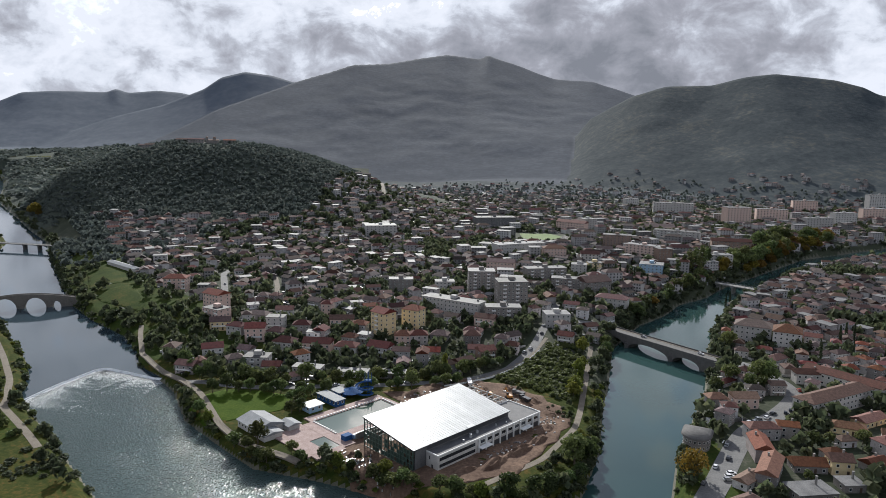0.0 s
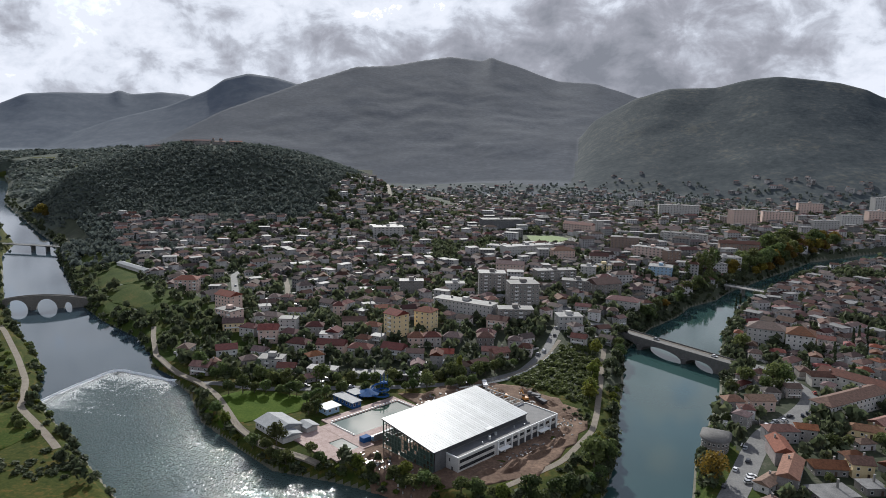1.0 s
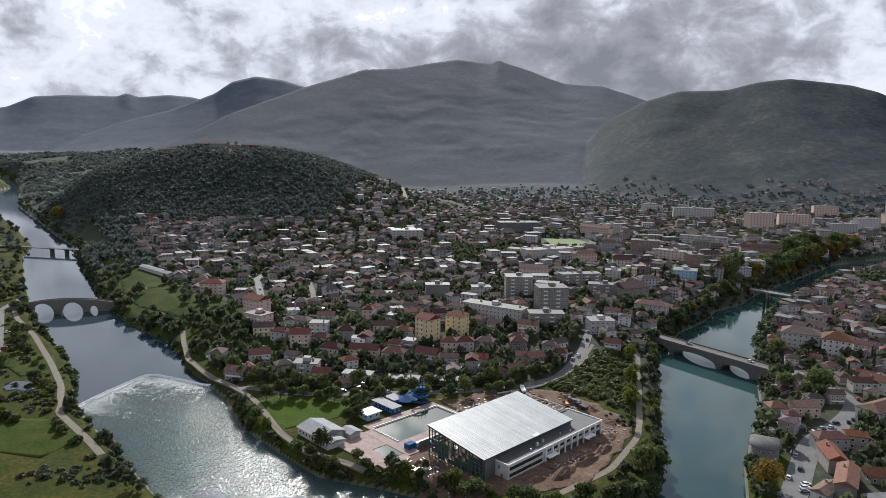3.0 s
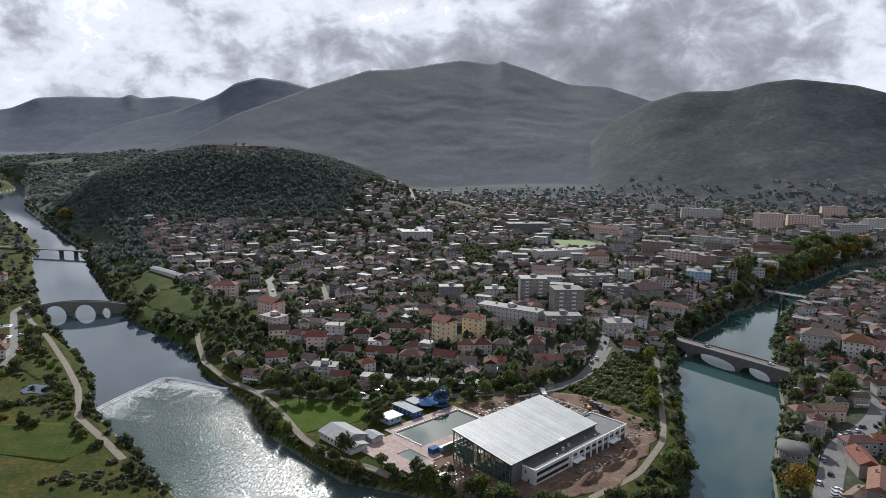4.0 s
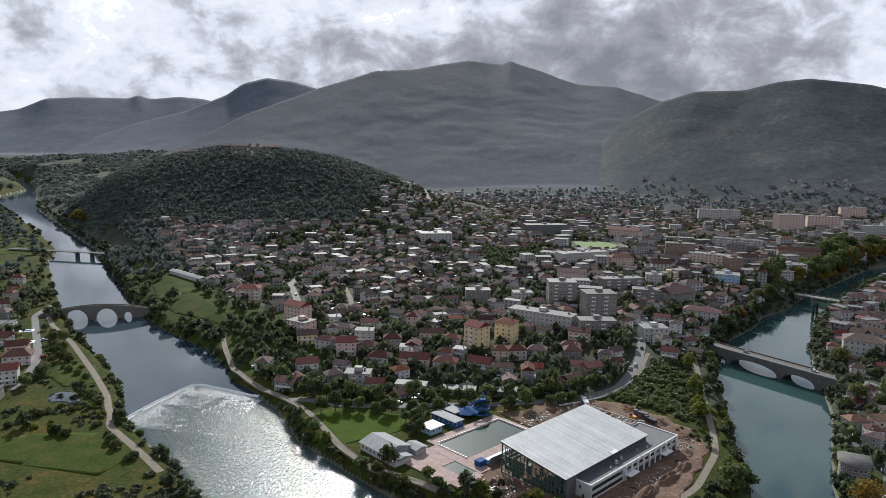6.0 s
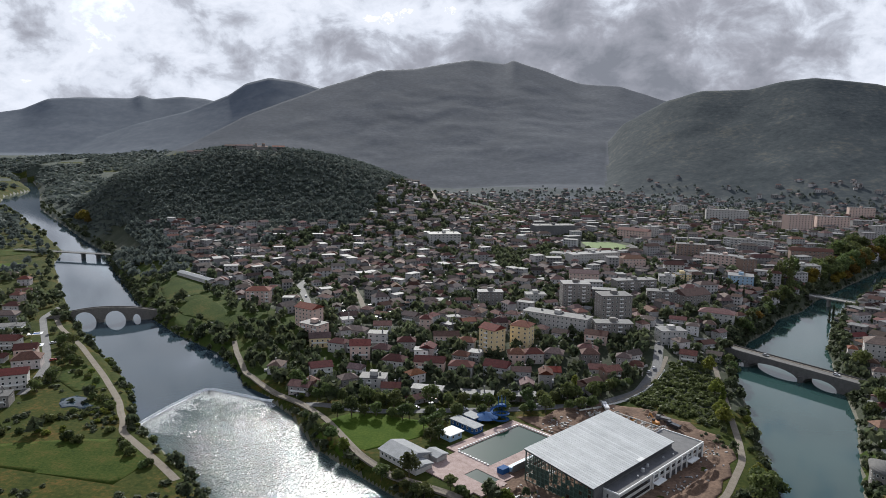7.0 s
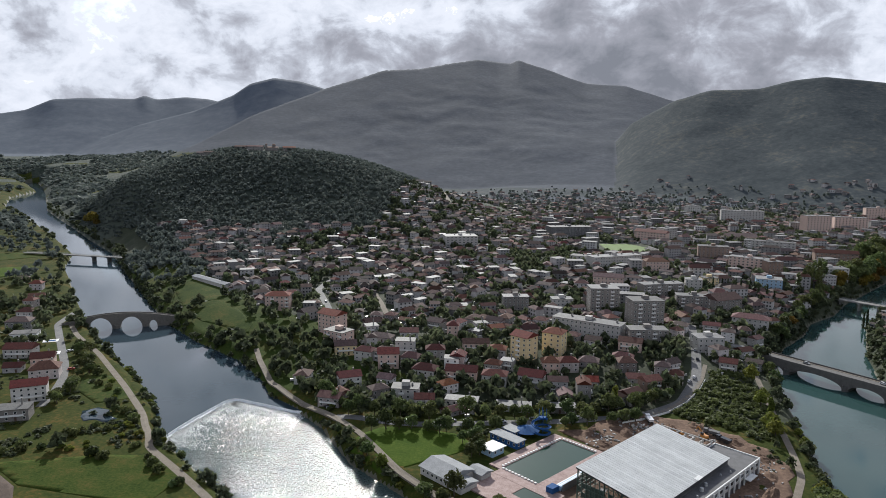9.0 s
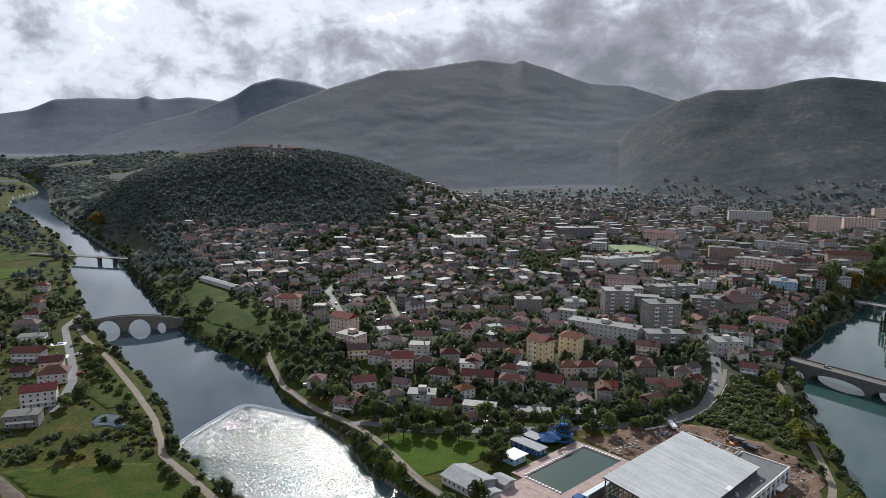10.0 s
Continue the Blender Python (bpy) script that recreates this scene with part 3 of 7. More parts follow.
def make_trunk(h, w, rng):
    bm = bmesh.new()

    def limb(p, q, r0, r1):
        p, q = Vector(p), Vector(q)
        d = (q - p).normalized()
        s = d.orthogonal().normalized()
        t = d.cross(s)
        rings = []
        for c, rad in ((p, r0), (q, r1)):
            rings.append([bm.verts.new(c + (s * math.cos(k * 1.0472) + t * math.sin(k * 1.0472)) * rad) for k in range(6)])
        for k in range(6):
            bm.faces.new((rings[0][k], rings[0][(k + 1) % 6], rings[1][(k + 1) % 6], rings[1][k]))
        bm.faces.new(rings[1])

    r = h * 0.028
    limb((0, 0, -0.6), (rng.normal() * 0.1, rng.normal() * 0.1, h * 0.4), r * 1.2, r * 0.75)
    for k in range(4):
        a = k * 1.6 + rng.rand()
        limb((0, 0, h * (0.30 + 0.04 * k)), (math.cos(a) * w * 0.27, math.sin(a) * w * 0.27, h * (0.55 + 0.08 * k)), r * 0.55, r * 0.2)
    limb((0, 0, h * 0.38), (0, 0, h * 0.8), r * 0.7, r * 0.2)
    return bm


def tree_thing(kind, h, w, leaf, label, category="tree", n=760, size=0.40):
    t = thing({"broad": "tree"}.get(kind, kind), Matrix(), label, category)
    part("trunk", make_trunk(h, w, LEAF_RNG), M["bark"], t)
    v, f = leaf_cloud(*crown_lobes(kind, h, w, LEAF_RNG), n, size, LEAF_RNG)
    me = bpy.data.meshes.new("crown")
    me.from_pydata(v.tolist(), [], f.tolist())
    me.materials.append(leaf)
    part("crown", me, None, t)
    return t


def wood(name, places, mat, label, per=26, cards=0.14, kind="broad"):
    """A stand of trees too many to count: one mesh. places: rows of x, y, height, width."""
    rng = np.random.RandomState(11)
    protos = []
    for k in range(6):
        v, f = leaf_cloud(*crown_lobes(kind, 1.0, 0.95, rng), per, cards, rng)
        protos.append(v)
    allv = []
    places = np.asarray(places, float)
    zs = ground(places[:, 0], places[:, 1])
    for (x, y, h, w), z in zip(places, zs):
        v = protos[rng.randint(6)]
        a = rng.rand() * 6.283
        c, s = math.cos(a), math.sin(a)
        q = np.empty_like(v)
        q[:, 0] = (v[:, 0] * c - v[:, 1] * s) * w + x
        q[:, 1] = (v[:, 0] * s + v[:, 1] * c) * w + y
        q[:, 2] = (v[:, 2] - 0.12) * h * 1.05 + z
        allv.append(q)
    v = np.concatenate(allv)
    f = np.arange(len(v)).reshape(-1, 4)
    ob = mesh_object(name, v, f, [mat])
    return tagged(ob, label, "trees", kind="stuff")


# ---------------------------------------------------------------- bridges and weir
def arched(name, label, p0, p1, width, top, piers, spans, mat, rail_mat, foot=-7.5, step=0.6, rail_h=1.0, walkway=None):
    """A bridge of solid masonry or concrete with arches cut through. top(s): the deck's height; spans: (middle, half width, springing, crown). s runs from p0."""
    p0, p1 = Vector((*p0, 0)), Vector((*p1, 0))
    length = (p1 - p0).length
    ang = math.degrees(math.atan2(p1.y - p0.y, p1.x - p0.x))
    t = thing(name, pose(p0.x, p0.y, 0, 0, 0, ang), label, "bridge")
    ss = set(np.round(np.arange(0, length, step), 3)) | {round(length, 3)}
    for c, hw, z0, z1 in spans:
        ss |= {round(c - hw, 3), round(c + hw, 3), round(c - hw - 0.01, 3), round(c + hw + 0.01, 3)}
    ss = sorted(ss)

    def under(s):
        for c, hw, z0, z1 in spans:
            if abs(s - c) <= hw + 1e-6:
                return z0 + (z1 - z0) * math.sqrt(max(0, 1 - ((s - c) / hw) ** 2))
        return foot

    h = width / 2
    bm = bmesh.new()
    cols = []
    for s in ss:
        zt, zb = top(s), min(under(s), top(s) - 0.4)
        cols.append([bm.verts.new(v) for v in ((s, -h, zb), (s, -h, zt), (s, h, zt), (s, h, zb))])
    for a, b in zip(cols, cols[1:]):
        for k in range(4):
            bm.faces.new((a[k], b[k], b[(k + 1) % 4], a[(k + 1) % 4])[::-1])
    bm.faces.new(cols[0]), bm.faces.new(cols[-1][::-1])
    bmesh.ops.recalc_face_normals(bm, faces=bm.faces[:])
    part("body", bm, mat, t)
    for sd in (-1, 1):
        bm = bmesh.new()
        prev = None
        for s in np.arange(0, length + 0.01, 2.0):
            z = top(s)
            y0, y1 = sd * (h - 0.35), sd * (h - 0.05)
            q = [bm.verts.new(v) for v in ((s, y0, z - 0.02), (s, y0, z + rail_h), (s, y1, z + rail_h), (s, y1, z - 0.02))]
            if prev:
                for k in range(4):
                    bm.faces.new((prev[k], q[k], q[(k + 1) % 4], prev[(k + 1) % 4]))
            prev = q
        bmesh.ops.recalc_face_normals(bm, faces=bm.faces[:])
        part("parapet", bm, rail_mat, t)
        if walkway:
            bm = bmesh.new()
            y0, y1 = sorted((sd * (h - 0.4), sd * (h - 2.2)))
            box(bm, 0, y0, top(0) + 0.005, length, y1, top(0) + 0.17)
            part("pavement", bm, walkway, t)
    for s, w_ in piers:
        bm = bmesh.new()
        pts = [(-w_ / 2, -h - 0.2), (0, -h - 2.2), (w_ / 2, -h - 0.2), (w_ / 2, h + 0.2), (0, h + 2.2), (-w_ / 2, h + 0.2)]
        lo = [bm.verts.new((x, y, foot)) for x, y in pts]
        hi = [bm.verts.new((x, y, -2.2)) for x, y in pts]
        bm.faces.new(hi), bm.faces.new(lo[::-1])
        for k in range(6):
            bm.faces.new((lo[k], lo[(k + 1) % 6], hi[(k + 1) % 6], hi[k]))
        part("pier", bm, mat, t, at=pose(s, 0, 0))
    return t


# the road bridge over the calm arm
arched("road_bridge", "concrete road bridge with three flat arches", (62, 527), (137, 446), 11.5, lambda s: 2.6, [(36, 3.0), (73.5, 3.0)],
       [(23.5, 10.8, -5.4, -0.9), (54.8, 17.0, -5.4, -0.4), (86, 10.5, -5.4, -0.9)], M["bridge"], M["bridge"], walkway=M["path"])
# the old stone bridge over the mill pool
arched("stone_bridge", "old humpbacked stone bridge with two great round arches", (-456, 496), (-372, 536), 5.2, lambda s: 6.4 - 0.0028 * (s - 48) ** 2 * (1.0 if s > 48 else 1.35), [(45.5, 4.2)],
       [(34.0, 8.6, -5.6, 4.0), (56.4, 8.2, -5.6, 3.9), (72.6, 3.2, -4.9, 0.2)], M["stone"], M["stone"], rail_h=0.7)
# the footbridge on slim piers upstream
def pier_bridge(name, label, p0, p1, width, z, piers, mat):
    p0, p1 = Vector((*p0, 0)), Vector((*p1, 0))
    length = (p1 - p0).length
    t = thing(name, pose(p0.x, p0.y, 0, 0, 0, math.degrees(math.atan2(p1.y - p0.y, p1.x - p0.x))), label, "bridge")
    part("deck", one_box(0, -width / 2, z - 0.9, length, width / 2, z), mat, t)
    for sd in (-1, 1):
        y0, y1 = sorted((sd * width / 2, sd * (width / 2 - 0.12)))
        bm = one_box(0, y0, z + 0.95, length, y1, z + 1.08)
        box(bm, 0, y0, z + 0.5, length, y1, z + 0.58)
        for s in np.arange(1, length, 4):
            box(bm, s - 0.06, y0, z + 0.003, s + 0.06, y1, z + 0.95)
        part("railing", bm, M["rail"], t)
    for s in piers:
        bm = one_box(s - 0.75, -width / 2 + 0.4, -9, s + 0.75, width / 2 - 0.4, z - 1.9)
        box(bm, s - 1.6, -width / 2 + 0.1, z - 1.9, s + 1.6, width / 2 - 0.1, z - 0.9)
        part("pier", bm, mat, t)
    return t


pier_bridge("pier_bridge", "grey concrete bridge on two tall piers upstream", (-720, 790), (-470, 775), 7.0, 2.4, [98, 119], M["bridge"])
pier_bridge("pier_bridge", "long pale concrete bridge on low piers", (192, 725), (254, 670), 8.0, 2.2, [16, 32, 48], M["concrete"])


def build_weir():
    """The stepped sill, and the white water that slides down it."""
    p = np.array(WEIR, float)
    seg = np.r_[0, np.cumsum(np.linalg.norm(np.diff(p, axis=0), axis=1))]
    s = np.arange(0, seg[-1], 1.0)
    q = np.stack([np.interp(s, seg, p[:, 0]), np.interp(s, seg, p[:, 1])], 1)
    for _ in range(12):
        q[1:-1] = (q[:-2] + 2 * q[1:-1] + q[2:]) / 4
    d = np.gradient(q, axis=0)
    d /= np.linalg.norm(d, axis=1)[:, None]
    nrm = np.stack([d[:, 1], -d[:, 0]], 1)
    rows = []
    rng = np.random.RandomState(2)
    for off, z in ((-0.12, -4.88), (0.05, -4.86), (0.22, -5.2), (0.45, -5.7), (1.3, -5.95)):
        wob = 0.35 * (fbm(s / 2.0 + off, s * 0 + off, 3) - 0.5)
        ragged = (off > 1) * (fbm(s / 1.2, s * 0 + 3.3, 3) - 0.5) * off * 2.2
        rows.append(np.c_[q + nrm * (off + ragged)[:, None] if np.ndim(ragged) else q + nrm * off, np.full(len(q), z) + wob * (off > 0)])
    n = len(q)
    v = np.concatenate(rows)
    f = [(j * n + i, j * n + i + 1, (j + 1) * n + i + 1, (j + 1) * n + i) for j in range(len(rows) - 1) for i in range(n - 1)]
    ob = mesh_object("weir", v, f, [M["foam"]], smooth=True)
    tagged(ob, "white water sliding over the curved weir", "weir", kind="structure")
    # flecks of foam carried away below it
    V = []
    for _ in range(15000):
        i = rng.randint(n)
        o = 0.35 + rng.exponential(5.0) * (0.25 + 1.5 * float(vnoise(i / 3.1, 4.2)))
        c = q[i] + nrm[i] * o + rng.normal(size=2) * 0.8
        a, b = rng.uniform(0.06, 0.20), rng.uniform(0.12, 0.5)
        V += [(c[0] - a, c[1] - b * 0.4, -5.985), (c[0] + a * 0.3, c[1] - b, -5.985), (c[0] + a, c[1] + b * 0.5, -5.985), (c[0] - a * 0.4, c[1] + b, -5.985)]
    ob = mesh_object("foam_flecks", V, [tuple(range(k, k + 4)) for k in range(0, len(V), 4)], [M["foam"]])
    tagged(ob, "flecks of white foam drifting below the weir", "foam", kind="stuff")


build_weir()


# ---------------------------------------------------------------- roads and fields
ROAD_LINES = []


def strip(name, pts, width, mat, label, lift=0.12, kind="structure", category="road", flat=None, clear=True):
    """A ribbon with thickness, laid on the ground along a line."""
    pts = np.asarray(pts, float)
    seg = np.r_[0, np.cumsum(np.linalg.norm(np.diff(pts, axis=0), axis=1))]
    s = np.arange(0, seg[-1] + 1e-6, 3.0)
    if len(s) < 2:
        s = np.array([0, seg[-1]])
    p = np.stack([np.interp(s, seg, pts[:, 0]), np.interp(s, seg, pts[:, 1])], 1)
    for _ in range(6):
        s_ = river_signed(p[:, 0], p[:, 1])
        ex = river_signed(p[:, 0] + 0.5, p[:, 1]) - s_
        ey = river_signed(p[:, 0], p[:, 1] + 0.5) - s_
        g_ = np.stack([ex, ey], 1) / (np.hypot(ex, ey)[:, None] + 1e-6)
        p = p + g_ * np.clip(7.0 - s_, 0, 6)[:, None] * 0.6 * (s_ > -12)[:, None] if clear else p
    for _ in range(4):
        p[1:-1] = (p[:-2] + 2 * p[1:-1] + p[2:]) / 4
    d = np.gradient(p, axis=0)
    d /= np.linalg.norm(d, axis=1)[:, None]
    nrm = np.stack([-d[:, 1], d[:, 0]], 1)
    cols = [-0.5, -0.25, 0, 0.25, 0.5]
    vs, fs = [], []
    rows = []
    for c in cols:
        q = p + nrm * c * width
        z = (ground(q[:, 0], q[:, 1]) if flat is None else np.full(len(q), flat)) + lift
        rows.append(np.c_[q, z])
    top = np.maximum(rows[0][:, 2], np.maximum(rows[2][:, 2], rows[4][:, 2]))
    for r_ in rows:
        r_[:, 2] = np.maximum(r_[:, 2], top - 0.35)
    low0, low1 = rows[0].copy(), rows[-1].copy()
    low0[:, 2] -= 0.9
    low1[:, 2] -= 0.9
    rows = [low0] + rows + [low1]
    n = len(p)
    v = np.concatenate(rows)
    for j in range(len(rows) - 1):
        for i in range(n - 1):
            fs.append((j * n + i, j * n + i + 1, (j + 1) * n + i + 1, (j + 1) * n + i))
    fs = [f[::-1] for f in fs]
    ob = mesh_object(name, v, fs, [mat])
    ROAD_LINES.append((p, width))
    return tagged(ob, label, category, kind=kind)


def patch(name, poly, mat, label, category, lift=0.08, cell=4.0, rough=0.0):
    """A patch of ground cover draped on the land, with a turned-down rim."""
    poly = np.asarray(poly, float)
    bm = bmesh.new()
    f = bm.faces.new([bm.verts.new((px, py, 0)) for px, py in poly])
    if f.normal.z < 0 or sum((poly[k - 1][0] * poly[k][1] - poly[k][0] * poly[k - 1][1]) for k in range(len(poly))) < 0:
        bmesh.ops.reverse_faces(bm, faces=bm.faces[:])
    for ax in (0, 1):
        lo, hi = poly[:, ax].min(), poly[:, ax].max()
        for c in np.arange(lo + cell, hi, cell):
            bmesh.ops.bisect_plane(bm, geom=bm.verts[:] + bm.edges[:] + bm.faces[:], plane_co=(c, 0, 0) if ax == 0 else (0, c, 0), plane_no=(1, 0, 0) if ax == 0 else (0, 1, 0))
    co = np.array([v.co[:] for v in bm.verts])
    zz = ground(co[:, 0], co[:, 1]) + lift + rough * (fbm(co[:, 0] / 5, co[:, 1] / 5, 3) - 0.4)
    for v, z in zip(bm.verts, zz):
        v.co.z = z
    rim = [e for e in bm.edges if e.is_boundary]
    ext = bmesh.ops.extrude_edge_only(bm, edges=rim)
    for v in [g for g in ext["geom"] if isinstance(g, bmesh.types.BMVert)]:
        v.co.z -= 0.8
    ob = new(name, data_of(name, bm, mat))
    for p_ in ob.data.polygons:
        p_.use_smooth = True
    return tagged(ob, label, category, kind="structure")


ROADS = [
    ("path", [(-212, 270), (-225, 281), (-244, 296), (-265, 312), (-267, 318), (-279, 336), (-293, 352), (-322, 383), (-376, 437), (-420, 475), (-443, 500)], 3.6, "path", "pale gravel riverside path on the floodplain"),
    ("path", [(-275, 462), (-263, 440), (-252, 423), (-241, 405), (-224, 389), (-203, 372), (-187, 360), (-170, 344), (-157, 327), (-142, 307), (-122, 289), (-90, 276)], 3.4, "path", "pale riverside promenade beside the weir"),
    ("path", [(54, 468), (45, 402), (38, 352), (34, 331), (17, 294), (-9, 266)], 3.2, "path", "pale path along the wooded bank"),
    ("road", [(-187, 361), (-178, 363), (-161, 359), (-142, 359), (-111, 366), (-71, 375), (-26, 391), (-2, 411), (14, 448), (24, 499), (34, 562)], 6.0, "asphalt", "pale asphalt road at the edge of the town"),
    ("road", [(-212, 478), (-228, 500), (-241, 528), (-257, 565), (-284, 622), (-285, 657), (-270, 715)], 6.0, "asphalt", "sunlit street climbing between the houses"),
    ("road", [(72, 246), (84, 271), (92, 286), (100, 303), (109, 321), (118, 337), (127, 347), (139, 359), (151, 374), (161, 390), (161, 410), (156, 425), (151, 444), (142, 455)], 10.5, "asphalt", "wide asphalt street of the old quarter"),
    ("road", [(-228, 1110), (-250, 1200), (-280, 1330), (-312, 1480)], 6.5, "path", "pale road climbing the shoulder of the hill"),
    ("road", [(-196, 530), (-203, 550), (-216, 585), (-232, 622)], 4.5, "path", "pale lane between the houses"),
    ("road", [(64, 523), (38, 511), (24, 499)], 7.0, "asphalt", "road leading onto the bridge"),
    ("road", [(-466, 535), (-454, 499), (-423, 461), (-384, 414), (-367, 390), (-356, 368), (-347, 344)], 5.0, "asphalt", "narrow lane between the riverside villas"),
]
ROADS.append(("path", [(-40, 381), (-28, 387), (-13, 399), (-1, 413), (10, 431), (17, 447), (24, 470)], 2.6, "path", "pale pavement beside the avenue"))
for nm, pts, wd, mt, lb in ROADS:
    strip(nm, pts, wd, M[mt], lb, category="path" if nm == "path" else "road", clear="promenade" not in lb, lift=0.4 if "promenade" in lb else 0.12)

# ---------------------------------------------------------------- houses
def solid_roof(w, d, rise, over, kind, thick=0.22):
    """A pitched roof with eaves: gable along x, or hipped."""
    bm = bmesh.new()
    x, y = w / 2 + over, d / 2 + over
    e = 0.0 if kind == "gable" else min(x, y) * 0.85
    lo = [(-x, -y, 0), (x, -y, 0), (x, y, 0), (-x, y, 0)]
    v0 = [bm.verts.new((a, b, -thick)) for a, b, c in lo]
    v1 = [bm.verts.new(p) for p in lo]
    r0, r1 = bm.verts.new((-x + e, 0, rise)), bm.verts.new((x - e, 0, rise))
    bm.faces.new(v0[::-1])
    for k in range(4):
        bm.faces.new((v0[k], v0[(k + 1) % 4], v1[(k + 1) % 4], v1[k]))
    bm.faces.new((v1[0], v1[1], r1, r0))
    bm.faces.new((v1[2], v1[3], r0, r1))
    bm.faces.new((v1[1], v1[2], r1))
    bm.faces.new((v1[3], v1[0], r0))
    return bm


def window_mesh(w, h):
    """A white frame round dark glass, a little proud of the wall; faces -y."""
    bm = bmesh.new()
    for a in ((-w / 2, -0.10, -h / 2, w / 2, 0.02, -h / 2 + 0.1), (-w / 2, -0.06, h / 2 - 0.1, w / 2, 0.02, h / 2), (-w / 2, -0.06, -h / 2, -w / 2 + 0.1, 0.02, h / 2), (w / 2 - 0.1, -0.06, -h / 2, w / 2, 0.02, h / 2)):
        box(bm, *a)
    n = len(bm.faces)
    box(bm, -w / 2 + 0.08, -0.025, -h / 2 + 0.08, w / 2 - 0.08, 0.02, h / 2 - 0.08)
    bm.faces.ensure_lookup_table()
    for f in bm.faces[n:]:
        f.material_index = 1
    me = data_of("window", bm, M["white"])
    me.materials.append(M["glass"])
    return me


WIN = window_mesh(1.3, 1.4)
WIN_WIDE = window_mesh(2.0, 1.5)
DOOR = data_of("door", one_box(-0.55, -0.07, 0, 0.55, 0.03, 2.1), material("dark_wood_door", (0.05, 0.03, 0.02), (0.10, 0.06, 0.04), 1.0, 0.6))
SIDES = {"s": 0, "e": 90, "n": 180, "w": 270}


def on_wall(w, d, side, u, z):
    """The pose of a thing on a wall of a w by d house: u along the wall, seen from outside."""
    turn = pose(0, 0, 0, 0, 0, SIDES[side])
    return turn @ pose(u, -(d if side in "sn" else w) / 2, z)


def house(w, d, floors, kind, label, wall="wall", roof="roof", balcony=False):
    t = thing("house", Matrix(), label, "house")
    h = floors * 2.9 + 0.4
    rise = min(w, d) * random.uniform(0.24, 0.32)
    bm = one_box(-w / 2, -d / 2, -3.0, w / 2, d / 2, h)
    if kind == "gable":
        a, b = (-w / 2, w / 2)
        for x in (a, b):
            s = 0.28 if x < 0 else -0.28
            tri = [bm.verts.new(p) for p in ((x, -d / 2, h), (x, d / 2, h), (x, 0, h + rise * 0.93), (x + s, -d / 2, h), (x + s, d / 2, h), (x + s, 0, h + rise * 0.93))]
            bm.faces.new((tri[0], tri[1], tri[2])), bm.faces.new((tri[5], tri[4], tri[3]))
            bm.faces.new((tri[0], tri[2], tri[5], tri[3])), bm.faces.new((tri[1], tri[4], tri[5], tri[2]))
    part("wall", bm, M[wall], t)
    if kind == "flat":
        bm = one_box(-w / 2 - 0.35, -d / 2 - 0.35, h + 0.01, w / 2 + 0.35, d / 2 + 0.35, h + 0.25)
        part("roof", bm, M["slab"], t)
    else:
        r_ = part("roof", solid_roof(w, d, rise, 0.55, kind), M[roof], t, at=pose(0, 0, h + 0.23))
    bm = one_box(-0.35, -0.35, 0, 0.35, 0.35, rise + 0.9)
    box(bm, -0.45, -0.45, rise + 0.9, 0.45, 0.45, rise + 1.05)
    part("chimney", bm, M["concrete"], t, at=pose(w * 0.22, d * 0.18, h))
    for fl in range(floors):
        z = 1.6 + fl * 2.9
        n = max(2, int(w / 3.4))
        for k in range(n):
            u = (k + 0.5) / n * w - w / 2
            if fl == 0 and k == n // 2:
                part("door", DOOR, None, t, at=on_wall(w, d, "s", u, 0.1))
            else:
                part("window", WIN, None, t, at=on_wall(w, d, "s", u, z))
        for sd in ("w", "e"):
            if fl == floors - 1 or floors > 2:
                part("window", WIN, None, t, at=on_wall(w, d, sd, 0.15 * d, z))
    if balcony:
        bm = one_box(-w * 0.38, -d / 2 - 1.3, 2.95, w * 0.38, -d / 2 - 0.01, 3.1)
        box(bm, -w * 0.38, -d / 2 - 1.3, 3.1, w * 0.38, -d / 2 - 1.2, 3.95)
        part("balcony", bm, M["white"], t)
    return t


PROTOS = []
for k, (w, d, fl, kd, bal, lb) in enumerate((
        (11, 9, 2, "hip", False, "two-storey rendered house with a hipped red tile roof"),
        (12, 9, 2, "gable", True, "gabled house with red tiles and a long balcony"),
        (10, 8.5, 1, "gable", False, "low rendered cottage with a red gable roof"),
        (13, 10, 2, "hip", True, "broad pale house with a hipped tile roof and a balcony"),
        (9, 9, 3, "hip", False, "tall narrow rendered house with a hipped tile roof"),
        (14, 8.5, 1, "hip", False, "long low house with a weathered tile roof"),
        (10.5, 9.5, 2, "flat", True, "flat-roofed pale house with a balcony"),
        (12, 10, 3, "gable", True, "three-storey gabled house with a balcony"))):
    PROTOS.append(house(w, d, fl, kd, lb, balcony=bal))


def at_ground(x, y, turn, lift=0.0):
    return pose(x, y, gz(x, y) + lift, 0, 0, turn)


CLEAR = [
    [(-184, 327), (-168, 356), (-115, 360), (-72, 370), (-28, 386), (-2, 404), (18, 455), (75, 480), (75, 420), (40, 290), (0, 245), (-95, 262), (-148, 290)],
]
BIG = []          # x, y, half width, half depth and turn of what stands there already


def free(x, y, margin=10.0):
    ok = river_signed(x, y) > margin + 2
    for poly in CLEAR:
        ok &= ~inside(x, y, poly)
    for pts, wd in ROAD_LINES:
        ok &= line_distance(x, y, pts[::2]) > wd / 2 + margin * 0.62
    return ok & clear_of_big(x, y, margin * 0.85)


